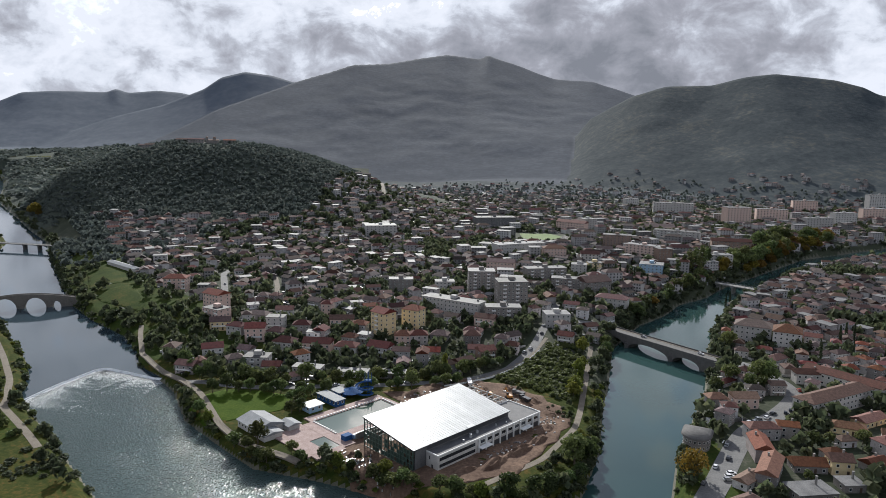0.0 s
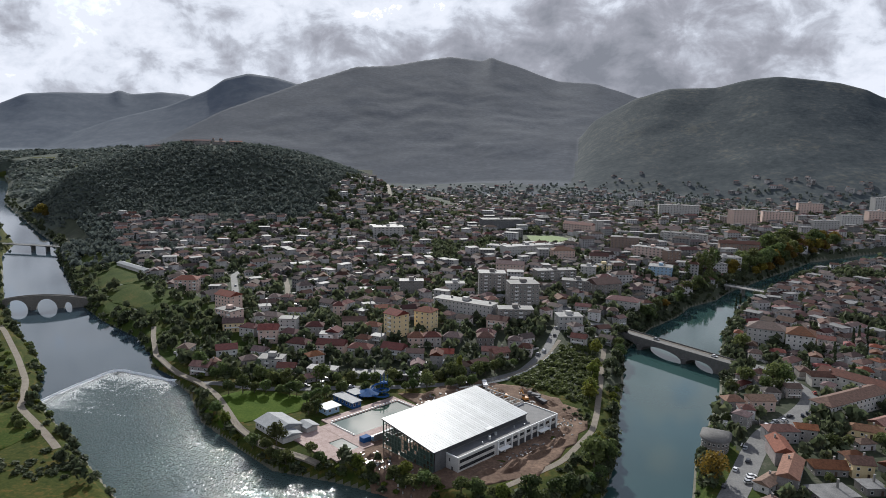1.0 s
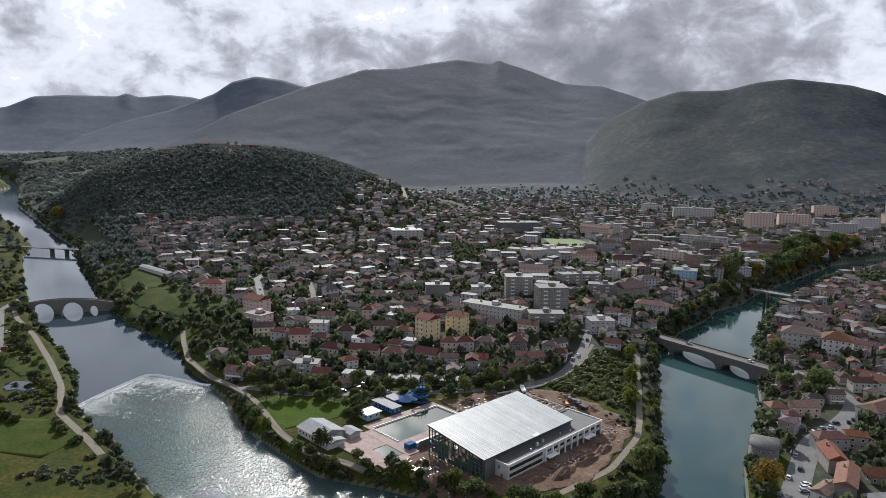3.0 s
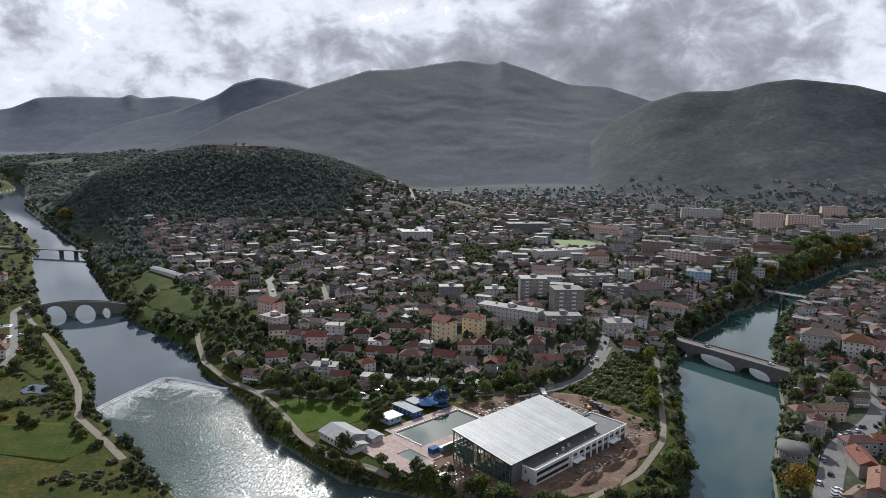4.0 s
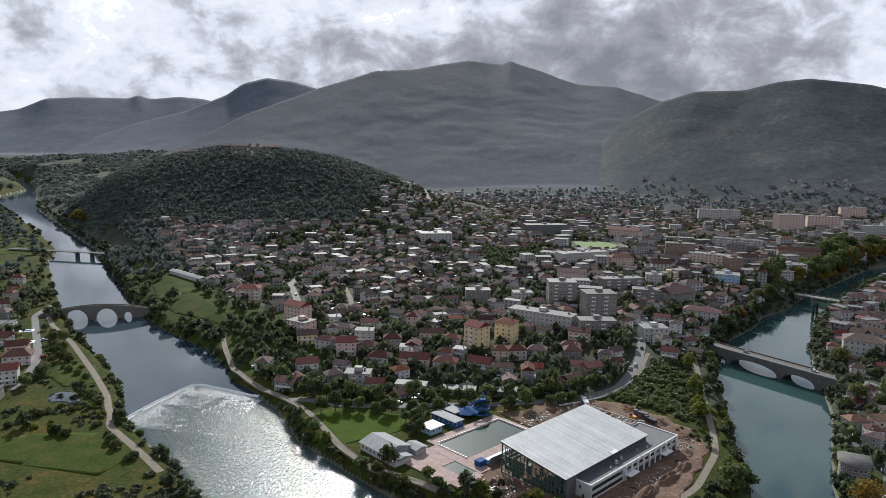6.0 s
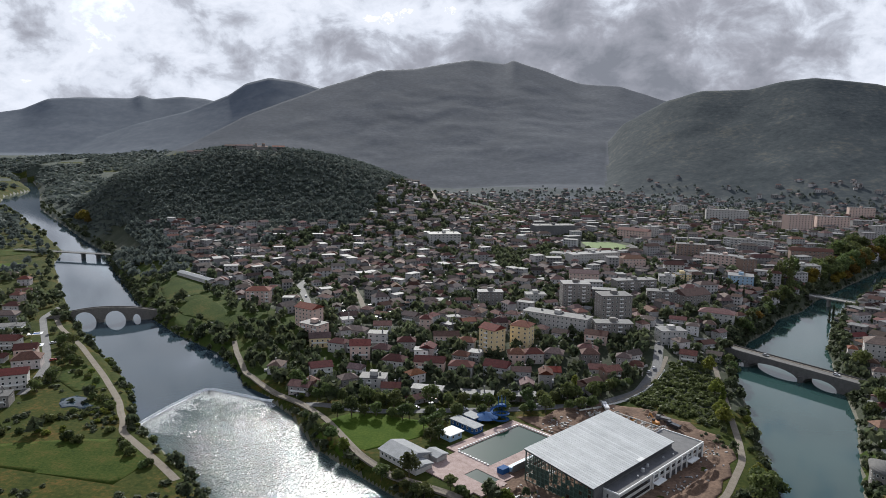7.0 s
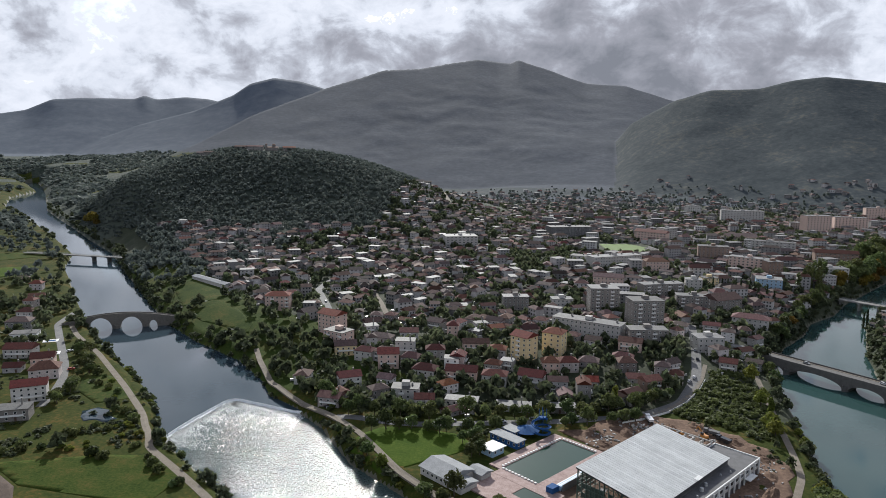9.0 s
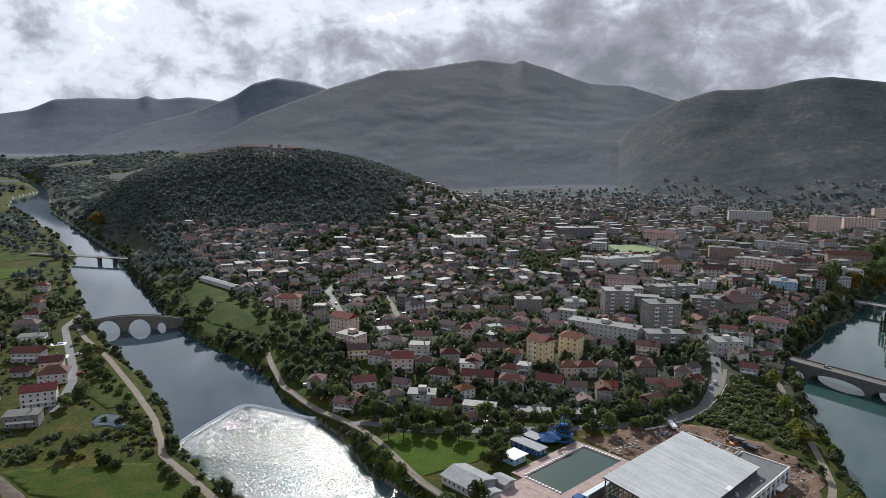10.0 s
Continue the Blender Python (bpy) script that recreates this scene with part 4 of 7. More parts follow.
def clear_of_big(x, y, margin):
    ok = np.ones(np.shape(x), bool)
    for bx, by, hw, hd, turn in BIG:
        c, s = math.cos(radians(turn)), math.sin(radians(turn))
        u, v = (x - bx) * c + (y - by) * s, -(x - bx) * s + (y - by) * c
        ok &= (np.abs(u) > hw + margin) | (np.abs(v) > hd + margin)
    return ok


def scatter(x0, x1, y0, y1, step, seed, turn=40.0):
    """Jittered places on a turned grid."""
    rng = np.random.RandomState(seed)
    n = int(max(x1 - x0, y1 - y0) * 1.5 / step)
    i, j = np.meshgrid(np.arange(-n, n), np.arange(-n, n))
    a = math.radians(turn)
    u, v = (i + (j % 2) * 0.5) * step, j * step
    u = u + rng.uniform(-0.24, 0.24, u.shape) * step
    v = v + rng.uniform(-0.24, 0.24, v.shape) * step
    x = (u * math.cos(a) - v * math.sin(a)).ravel() + (x0 + x1) / 2
    y = (u * math.sin(a) + v * math.cos(a)).ravel() + (y0 + y1) / 2
    k = (x > x0) & (x < x1) & (y > y0) & (y < y1)
    return x[k], y[k], rng


# ---------------------------------------------------------------- the building site with the sports hall
SITE = pose(-29.7, 304.6, 0, 0, 0, 51.9)       # x runs along the hall's long side


def site_xy(pts):
    return [tuple((SITE @ Vector((x, y, 0)))[:2]) for x, y in pts]


patch("bare_ground", site_xy([(-48, 10), (-53, 2), (-50, -8), (-46, -17), (-34, -25), (-24, -33), (-10, -38), (0, -45), (12, -41), (24, -40), (34, -36), (41, -37), (52, -31), (60, -31), (69, -25), (73, -17), (79, -12), (78, -3), (84, 4), (81, 14), (85, 22), (82, 32), (76, 41), (72, 53), (60, 58), (46, 62), (32, 60), (21, 70), (16, 34), (-36, 34), (-44, 24)]), M["soil"], "bare red earth of the building site", "bare earth", 0.12, 3.0, 0.7)


def build_hall():
    h = thing("sports_hall", SITE, "new sports hall with a white sloping metal roof and glazed front", "sports hall")
    x0, x1, y0, y1, lo, hi = -29.4, 34.4, -11.4, 22.4, 9.8, 14.3
    zat = lambda y: lo + (hi - lo) * (y - y0) / (y1 - y0)
    # an open steel shell: floor, low and end walls, columns, and lattice on two sides
    part("floor", one_box(x0, y0, -1, x1, y1, 0.15), M["dark_band"], h)
    part("wall", one_box(x0 + 1, y0, 0.16, x1, y0 + 0.4, lo - 0.7), M["dark_wall"], h)
    bm = bmesh.new()
    v = [bm.verts.new(p) for p in ((x1 - 0.4, y0 + 0.41, 0.16), (x1, y0 + 0.41, 0.16), (x1, y1, 0.16), (x1 - 0.4, y1, 0.16), (x1 - 0.4, y0 + 0.41, lo - 0.7), (x1, y0 + 0.41, lo - 0.7), (x1, y1, hi - 0.7), (x1 - 0.4, y1, hi - 0.7))]
    for f in ((3, 2, 1, 0), (4, 5, 6, 7), (0, 1, 5, 4), (1, 2, 6, 5), (2, 3, 7, 6), (3, 0, 4, 7)):
        bm.faces.new([v[i] for i in f])
    part("wall", bm, M["dark_wall"], h)
    for x in np.linspace(x0 + 8, x1 - 8, 6):
        for y in (y0 + 9, y0 + 18, y0 + 26):
            part("column", one_box(x - 0.25, y - 0.25, 0.16, x + 0.25, y + 0.25, zat(y) - 0.7), M["steel_green"], h)
    part("stand", one_box(x0 + 10, y0 + 1, 0.16, x1 - 6, y0 + 7, 4.5), M["concrete"], h)
    for k in range(21):
        x = x0 + 0.2 + k * (x1 - x0 - 0.4) / 20
        part("mullion", one_box(x - 0.11, y1 - 0.25, -0.9, x + 0.11, y1 - 0.02, hi - 0.75), M["steel_green"], h)
    for z in (2.4, 4.4, 6.4, 8.4, 10.4, 12.2):
        part("transom", one_box(x0, y1 - 0.24, z, x1, y1 - 0.03, z + 0.16), M["steel_green"], h)
    # steel grid before the glass
    for k in range(17):
        y = y0 + 0.1 + k * (y1 - y0 - 0.2) / 16
        part("mullion", one_box(x0 - 0.35, y - 0.11, -0.9, x0 - 0.02, y + 0.11, zat(y) - 0.75), M["steel_green"], h)
    for z in (0.4, 2.4, 4.4, 6.4, 8.4):
        part("transom", one_box(x0 - 0.25, y0, z, x0 - 0.03, y1, z + 0.22), M["steel_green"], h)
    for z in (10.4, 12.2):
        ya = y0 + (z + 0.9 - lo) / (hi - lo) * (y1 - y0)
        part("transom", one_box(x0 - 0.25, ya, z, x0 - 0.03, y1, z + 0.16), M["steel_green"], h)
    pane_rng = random.Random(5)
    for k in range(16):
        for j, z in enumerate((0.6, 2.6, 4.6, 6.6)):
            ya, yb = (y0 + 0.2 + (k + i) * (y1 - y0 - 0.2) / 16 for i in (0, 0.94))
            if z + 1.8 < zat(ya) - 0.9 and pane_rng.random() < 0.68:
                part("panel", one_box(x0 - 0.02, ya, z, x0 + 0.04, yb, z + 1.78), M["mesh_panel"], h)
    for k in range(16):
        ya, yb = (y0 + 0.1 + (k + j) * (y1 - y0 - 0.2) / 16 for j in (0, 1))
        bm = bmesh.new()
        for z in (0.4, 4.4):
            va, vb = (ya, z), (yb, z + 4.0)
            if k % 2:
                va, vb = (ya, z + 4.0), (yb, z)
            vs = [bm.verts.new(p) for p in ((x0 - 0.3, va[0], va[1]), (x0 - 0.3, vb[0], vb[1]), (x0 - 0.3, vb[0], vb[1] + 0.16), (x0 - 0.3, va[0], va[1] + 0.16))]
            w = [bm.verts.new((v.co.x + 0.14, v.co.y, v.co.z)) for v in vs]
            bm.faces.new(vs), bm.faces.new(w[::-1])
            for j in range(4):
                bm.faces.new((vs[j], w[j], w[(j + 1) % 4], vs[(j + 1) % 4]))
        part("brace", bm, M["steel_green"], h)
    # roof: a deep dark edge beam and standing-seam sheets
    ang = math.degrees(math.atan2(hi - lo, y1 - y0))
    run = math.hypot(hi - lo, y1 - y0)
    tilt = pose(0, y0, lo, ang, 0, 0)
    deck = part("roof", one_box(x0 - 0.6, -0.6, -0.62, x1 + 0.6, run + 0.6, -0.05), M["dark_band"], h, at=tilt)
    bm = one_box(0.02, -0.75, -0.04, 1.60, run + 0.75, 0.06)
    box(bm, 0.0, -0.75, 0.0, 0.07, run + 0.75, 0.13)
    sheet = data_of("roof_sheet", bm, M["hall_roof"])
    n = 41
    for k in range(n):
        part("roof_sheet", sheet, None, deck, at=pose(x0 - 0.7 + k * (x1 - x0 + 1.3) / n, 0, 0))
    # white hatch on the lower edge
    part("roof_hatch", one_box(4.5, -0.9, 0.08, 9.0, 1.0, 0.3), M["white"], deck)
    # annex
    ax0, ax1, ay0, az = -21.8, 51.0, -18.8, 6.6
    an = part("annex", one_box(ax0, ay0, -1, ax1, y0 - 0.02, az), M["pale_wall"], h)
    part("annex_end", one_box(x1 + 0.02, y0 - 0.01, -1, ax1, 2.0, az - 0.004), M["pale_wall"], h)
    bm = one_box(ax0 + 0.5, ay0 + 0.5, az + 0.01, ax1 - 0.5, y0 - 0.1, az + 0.1)
    box(bm, x1 + 0.1, y0 - 0.09, az + 0.01, ax1 - 0.5, 1.6, az + 0.1)
    part("flat_roof", bm, M["dark_roof"], h)
    for b in ((ax0, ay0, az + 0.005, ax1, ay0 + 0.45, az + 0.55), (ax0, ay0 + 0.455, az + 0.005, ax0 + 0.45, y0 - 0.03, az + 0.55), (ax1 - 0.45, ay0 + 0.455, az + 0.005, ax1, 2.0, az + 0.55), (x1 + 0.03, 1.62, az + 0.005, ax1 - 0.455, 2.0, az + 0.55)):
        part("parapet", one_box(*b), M["white"], h)
    part("clerestory", one_box(x0 + 8, y0 - 0.06, az + 0.6, x1 - 1, y0 - 0.01, lo - 0.9), M["dark_band"], h)
    # ribbon windows, then single ones
    for z in (1.2, 4.2):
        part("ribbon_window", one_box(ax0 + 1.0, ay0 - 0.05, z, 2.2, ay0 + 0.02, z + 1.5), M["glass"], h)
    win = window_mesh(3.2, 1.7)
    for k in range(9):
        part("window", win, None, h, at=pose(7.2 + k * 5.0, ay0, 4.9))
    for k in range(9):
        part("opening", one_box(5.2 + k * 5.0, ay0 - 0.04, -0.2, 9.2 + k * 5.0, ay0 + 0.02, 2.7), M["dark_band"], h)
    for k in range(10):
        x = 4.4 + k * 5.0
        part("pilaster", one_box(x - 0.3, ay0 - 0.6, -1, x + 0.3, ay0 - 0.06, az + 0.2), M["white"], h)
    for x in (3.5, 33.5):
        part("canopy", one_box(x, ay0 - 3.2, 3.0, x + 7.5, ay0 - 0.62, 3.4), M["white"], h)
    part("door", one_box(ax0 - 0.05, -15.8, -0.6, ax0 + 0.02, -14.8, 1.9), M["dark_band"], h)
    part("small_window", one_box(ax0 - 0.05, -14.0, 3.8, ax0 + 0.02, -13.2, 5.4), M["dark_band"], h)
    # things on the flat roof
    for x, y, s in ((3.5, -14.5, 0.9), (9.0, -13.6, 0.8), (-2.5, -15.6, 0.5), (22, -14, 0.5), (28, -15.5, 0.45)):
        bm = bmesh.new()
        bmesh.ops.create_cone(bm, cap_ends=True, segments=12, radius1=s, radius2=s * 0.75, depth=s * 1.6)
        part("roof_vent", bm, M["rail"], h, at=pose(x, y, az + 0.1 + s * 0.8))
    # bare frame of the unfinished end
    for y in np.linspace(2.4, 27.5, 7):
        for x in (36.5, 42.5, 48.5):
            part("column", one_box(x - 0.25, y - 0.25, -1, x + 0.25, y + 0.25, 7.4), M["pale_wall"], h)
        part("beam", one_box(36.0, y - 0.22, 7.41, 49.0, y + 0.22, 8.0), M["pale_wall"], h)
    for x in (36.5, 42.5, 48.5):
        part("beam", one_box(x - 0.2, 2.0, 8.01, x + 0.2, 28.0, 8.5), M["pale_wall"], h)
    for x in (36.5, 48.5):
        part("beam", one_box(x - 0.2, 2.0, 3.6, x + 0.2, 28.0, 4.0), M["pale_wall"], h)
    return h


build_hall()


def soil_heap(x, y, lx, ly, h, turn):
    bm = bmesh.new()
    n = 12
    vs = {}
    for i in range(n + 1):
        for j in range(n + 1):
            u, v = i / n * 2 - 1, j / n * 2 - 1
            r = math.sqrt(u * u + v * v)
            z = h * max(0, 1 - r * r) ** 1.2 * (0.6 + 0.8 * float(vnoise(i * 0.7 + x, j * 0.7 + y)))
            vs[i, j] = bm.verts.new((u * lx, v * ly, z - 0.4))
    for i in range(n):
        for j in range(n):
            bm.faces.new((vs[i, j], vs[i + 1, j], vs[i + 1, j + 1], vs[i, j + 1]))
    ob = new("earth_mound", data_of("earth_mound", bm, M["soil"]))
    w = SITE @ Vector((x, y, 0))
    ob.matrix_basis = pose(w.x, w.y, gz(w.x, w.y) + 0.3, 0, 0, 51.9 + turn)
    return tagged(ob, "mound of dug red earth on the building site", "earth mound", "earth mounds")


for a in ((2, -31, 11, 3.5, 2.6, 4), (19, -31, 11, 3.2, 2.4, -3), (35, -30, 9, 3.0, 2.2, 5), (50, -24, 7, 4, 1.8, 20), (66, -14, 6, 4, 1.6, 50), (74, 2, 6, 4, 2.0, 70), (78, 24, 5, 4, 2.2, 30), (-12, -26, 7, 3, 1.6, -18), (-38, 2, 5, 4, 1.8, 10), (-40, 18, 5, 3.5, 2.0, 40), (60, 8, 6, 5, 2.4, 20), (64, 30, 7, 4, 2.6, 60), (55, -8, 5, 4, 1.8, 0), (44, 44, 7, 4, 2.2, 30), (24, 44, 6, 4, 1.6, 80)):
    soil_heap(*a)


def excavator(x, y, turn, colour):
    w = SITE @ Vector((x, y, 0))
    t = thing("excavator", pose(w.x, w.y, gz(w.x, w.y) + 0.45, 0, 0, turn), "tracked excavator parked on the red earth", "excavator")
    for s in (-1, 1):
        part("track", one_box(-1.9, s * 1.1 - 0.3, 0, 1.9, s * 1.1 + 0.3, 0.9), M["tyre"], t)
    part("body", one_box(-2.0, -1.25, 0.95, 1.2, 1.25, 2.2), colour, t)
    part("cab", one_box(0.0, 0.2, 2.21, 1.2, 1.2, 3.3), M["glass"], t)
    part("boom", one_box(0, -0.2, 0, 4.6, 0.2, 0.5), colour, t, at=pose(1.0, -0.4, 1.8, 0, -35, 0))
    part("stick", one_box(0, -0.16, 0, 3.0, 0.16, 0.36), colour, t, at=pose(4.7, -0.4, 4.6, 0, 62, 0))
    part("bucket", one_box(-0.5, -0.55, -0.5, 0.5, 0.55, 0.5), M["rail"], t, at=pose(6.0, -0.4, 1.8))
    return t


M["digger"] = material("orange_paint", (0.40, 0.16, 0.03), (0.52, 0.24, 0.05), 0.8, 0.5)
excavator(60, 24, 200, M["digger"])
excavator(66, 14, 120, M["digger"])



def truck(x, y, turn, mat, label):
    w = SITE @ Vector((x, y, 0))
    t = thing("truck", pose(w.x, w.y, gz(w.x, w.y) + 0.4, 0, 0, turn), label, "truck", "trucks on the site")
    part("chassis", one_box(-3.8, -1.0, 0.6, 3.6, 1.0, 0.95), M["tyre"], t)
    bm = bmesh.new()
    lo_ = [bm.verts.new(p) for p in ((-3.8, -1.15, 0.96), (1.4, -1.15, 0.96), (1.4, 1.15, 0.96), (-3.8, 1.15, 0.96))]
    hi_ = [bm.verts.new(p) for p in ((-4.1, -1.3, 2.3), (1.5, -1.3, 2.3), (1.5, 1.3, 2.3), (-4.1, 1.3, 2.3))]
    bm.faces.new(lo_[::-1]), bm.faces.new(hi_)
    for k in range(4):
        bm.faces.new((lo_[k], lo_[(k + 1) % 4], hi_[(k + 1) % 4], hi_[k]))
    part("tipper_body", bm, mat, t)
    part("cab", one_box(1.7, -1.15, 0.96, 3.6, 1.15, 2.7), mat, t)
    part("windscreen", one_box(3.58, -1.0, 1.8, 3.64, 1.0, 2.5), M["glass"], t)
    wheel = bmesh.new()
    bmesh.ops.create_cone(wheel, cap_ends=True, segments=12, radius1=0.5, radius2=0.5, depth=0.4)
    wheel = data_of("wheel", wheel, M["tyre"])
    for wx in (-2.6, -1.4, 2.5):
        for wy in (-1.0, 1.0):
            part("wheel", wheel, None, t, at=pose(wx, wy, 0.5, 90, 0, 0))


truck(70, 6, 130, M["car_dark"], "dark tipper truck parked on the red earth")
truck(74, 14, 150, M["dark_wall"], "grey tipper truck beside the dug earth")
truck(66, 44, 100, M["car_white"], "white truck beside the unfinished frame")
truck(58, 52, 20, M["car_dark"], "dark tipper truck under the avenue wall")


def site_debris():
    """Boards, bags and sheets lying about the site."""
    rng = np.random.RandomState(19)
    V, F = [], []
    for cx, cy, sx, sy, n in ((-42, 14, 7, 10, 70), (-38, -6, 8, 8, 40), (60, 10, 10, 14, 90), (58, 40, 10, 10, 80), (30, 48, 14, 6, 50), (20, -27, 25, 4, 40), (54, -20, 8, 5, 30)):
        for _ in range(n):
            p = SITE @ Vector((cx + rng.normal() * sx * 0.5, cy + rng.normal() * sy * 0.5, 0))
            if -30 < (SITE.inverted() @ p).x < 52 and -19.5 < (SITE.inverted() @ p).y < 23:
                continue
            l, w, h, a = rng.uniform(0.2, 0.9), rng.uniform(0.12, 0.4), rng.uniform(0.1, 0.5), rng.rand() * 6.28
            c, q = math.cos(a), math.sin(a)
            z = gz(p.x, p.y) + 0.3
            ring = [(p.x + u * c - v * q, p.y + u * q + v * c) for u, v in ((-l, -w), (l, -w), (l, w), (-l, w))]
            k = len(V)
            V += [(x, y, z - 0.6) for x, y in ring] + [(x, y, z + h) for x, y in ring]
            F += [(k + 4, k + 5, k + 6, k + 7)] + [(k + i, k + (i + 1) % 4, k + 4 + (i + 1) % 4, k + 4 + i) for i in range(4)]
    tagged(mesh_object("site_debris", V, F, [M["clutter"]]), "boards, bags and rubble lying about the building site", "debris", kind="stuff")


site_debris()

# ---------------------------------------------------------------- open-air pool
def build_pool():
    p = thing("swimming_pool", SITE @ pose(0, 0, 0.55), "open-air swimming pool with green water and pink paving", "swimming pool")
    for k, b in enumerate(((-33, 61, 15.5, 67.5), (12.5, 36, 16, 60.99), (-30.9, 34.8, 12.49, 41), (-37.9, 27, -31, 60.99), (-56, 29.6, -46, 61), (-45.99, 43, -38, 68), (-54, 25, -38, 29.59))):
        part("paving", one_box(b[0], b[1], -1.6, b[2], b[3], 0.0 - 0.004 * k), M["pool_deck"], p)
    part("basin", one_box(-30.99, 41.01, -1.5, 12.48, 60.98, -1.3), M["blue_pale"], p)
    part("pool_water", one_box(-30.98, 41.02, -1.29, 12.47, 60.97, -0.22), M["pool_water"], p, "still dark green pool water")
    part("pool_water", one_box(-45.98, 29.61, -1.29, -38.01, 42.98, -0.2), M["pool_water"], p, "shallow green paddling pool water")
    kerb = data_of("kerb_block", one_box(-0.45, -0.5, 0, 0.45, 0.5, 0.42), M["white"])
    for k in range(11):
        for x in (-31.8, 13.3):
            part("starting_block", kerb, None, p, at=pose(x, 42 + k * 1.8, 0.002))
    for k in range(22):
        part("kerb_block", kerb, None, p, at=pose(-30 + k * 2.0, 61.8, 0.002))
    return p


build_pool()


def bleacher():
    t = thing("bleacher", SITE @ pose(0, 0, 0.5), "blue spectators' benches stepping up beside the pool", "bleacher")
    for k in range(4):
        part("bench", one_box(-29 + k * 0.01, 34.0 - k * 1.1, -1, -8, 34.9 - k * 1.1, 0.45 + k * 0.5), M["blue_pale"] if k % 2 else M["white"], t)
    part("changing_box", one_box(-34, 31.2, -1, -29.6, 34.6, 2.4), M["blue"], t)
    part("railing", one_box(-29, 29.8, -1, -8, 29.9, 3.0), M["rail"], t)


bleacher()


def flat_pavilion(name, label, x0, y0, x1, y1, h, wall, roof, over=0.5):
    t = thing(name, SITE @ pose((x0 + x1) / 2, (y0 + y1) / 2, 0), label, "pavilion")
    a, b = (x1 - x0) / 2, (y1 - y0) / 2
    part("wall", one_box(-a, -b, -1, a, b, h), M[wall], t)
    part("roof", one_box(-a - over, -b - over, h + 0.01, a + over, b + over, h + 0.3), M[roof], t)
    n = max(2, int(b / 1.5))
    for k in range(n):
        part("window", WIN, None, t, at=pose(0, 0, 0, 0, 0, 270) @ pose(-b + (k + 0.5) * 2 * b / n, -a, h * 0.6))
    for k in range(2):
        part("window", WIN, None, t, at=pose((k - 0.5) * a, -b, h * 0.6))
    return t


flat_pavilion("changing_pavilion", "long blue changing pavilion with a pale sheet roof", -12, 69, -6, 86, 3.2, "blue", "grey_sheet")
flat_pavilion("kiosk", "white kiosk with a thick flat roof by the pool", -27, 71, -19, 78, 3.4, "blue_pale", "white", 0.9)
flat_pavilion("kiosk", "small blue kiosk with a grey roof beside the slide", -3, 78, 3, 86, 3.0, "blue", "grey_sheet")


def water_slide():
    t = thing("water_slide", SITE @ pose(9, 71, 0.2), "blue spiral water slide on a steel tower", "water slide")
    part("platform", one_box(4, 2, 7.0, 7, 5, 7.3), M["blue"], t)
    for x in (4.2, 6.8):
        for y in (2.2, 4.8):
            part("leg", one_box(x - 0.12, y - 0.12, -1, x + 0.12, y + 0.12, 11.5), M["blue"], t)
    bm = bmesh.new()
    rings = []
    for k in range(60):
        a = k / 59 * 4.2 * math.pi
        rad = 4.6
        c = Vector((math.cos(a) * rad, math.sin(a) * rad * 0.9, 7.2 - 6.6 * k / 59))
        out = Vector((math.cos(a), math.sin(a), 0))
        ring = []
        for j in range(7):
            b = math.pi * (1 + j / 6)
            ring.append(bm.verts.new(c + out * math.cos(b) * 0.75 + Vector((0, 0, math.sin(b) * 0.75 + 0.5))))
        for j in range(7):
            b = math.pi * (2 - j / 6)
            ring.append(bm.verts.new(c + out * math.cos(b) * 0.68 + Vector((0, 0, math.sin(b) * 0.68 + 0.5))))
        rings.append(ring)
    for a, b in zip(rings, rings[1:]):
        for j in range(14):
            bm.faces.new((a[j], b[j], b[(j + 1) % 14], a[(j + 1) % 14]))
    part("chute", bm, M["blue"], t)
    for k in range(12):
        part("stair", one_box(4.2, 5.2 + k * 0.5, 6.8 - k * 0.58, 6.8, 5.7 + k * 0.5, 6.95 - k * 0.58), M["blue"], t)
    bm = bmesh.new()
    bmesh.ops.create_cone(bm, cap_ends=True, segments=20, radius1=6.5, radius2=0.4, depth=2.4)
    part("canopy", bm, M["blue"], t, at=pose(-4, 6, 3.6))
    part("canopy_post", one_box(-4.15, 5.85, -1, -3.85, 6.15, 2.6), M["rail"], t)


water_slide()


def long_shed():
    t = thing("shed", SITE @ pose(-54.5, 73, 0.4, 0, 0, 90), "grey sheet-roofed shed with a lower wing by the river", "shed")
    part("wall", one_box(-9, -7.3, -3, 9, 7.3, 3.2), M["pale_wall"], t)
    part("roof", solid_roof(18, 14.6, 2.3, 0.7, "gable"), M["grey_sheet"], t, at=pose(0, 0, 3.42))
    part("gable", one_box(-8.9, -3.4, 3.19, 8.9, 3.4, 4.6), M["pale_wall"], t)
    part("wing", one_box(-16, -2.5, -3, -9.02, 7.3, 2.3), M["pale_wall"], t)
    part("wing_roof", solid_roof(7, 9.8, 1.2, 0.6, "gable"), M["grey_sheet"], t, at=pose(-12.6, 2.4, 2.5))
    part("wing", one_box(-14, -13.5, -3, -6, -7.32, 2.4), M["pale_wall"], t)
    part("wing_roof", solid_roof(8, 6.5, 1.0, 0.6, "gable"), M["grey_sheet"], t, at=pose(-10, -10.6, 2.6))
    for k in range(6):
        part("window", WIN, None, t, at=pose(0, 0, 0, 0, 0, 180) @ pose(-7 + k * 2.8, -7.3, 1.7))
    part("door", DOOR, None, t, at=pose(0, 0, 0, 0, 0, 180) @ pose(8.3, -7.3, -0.4))


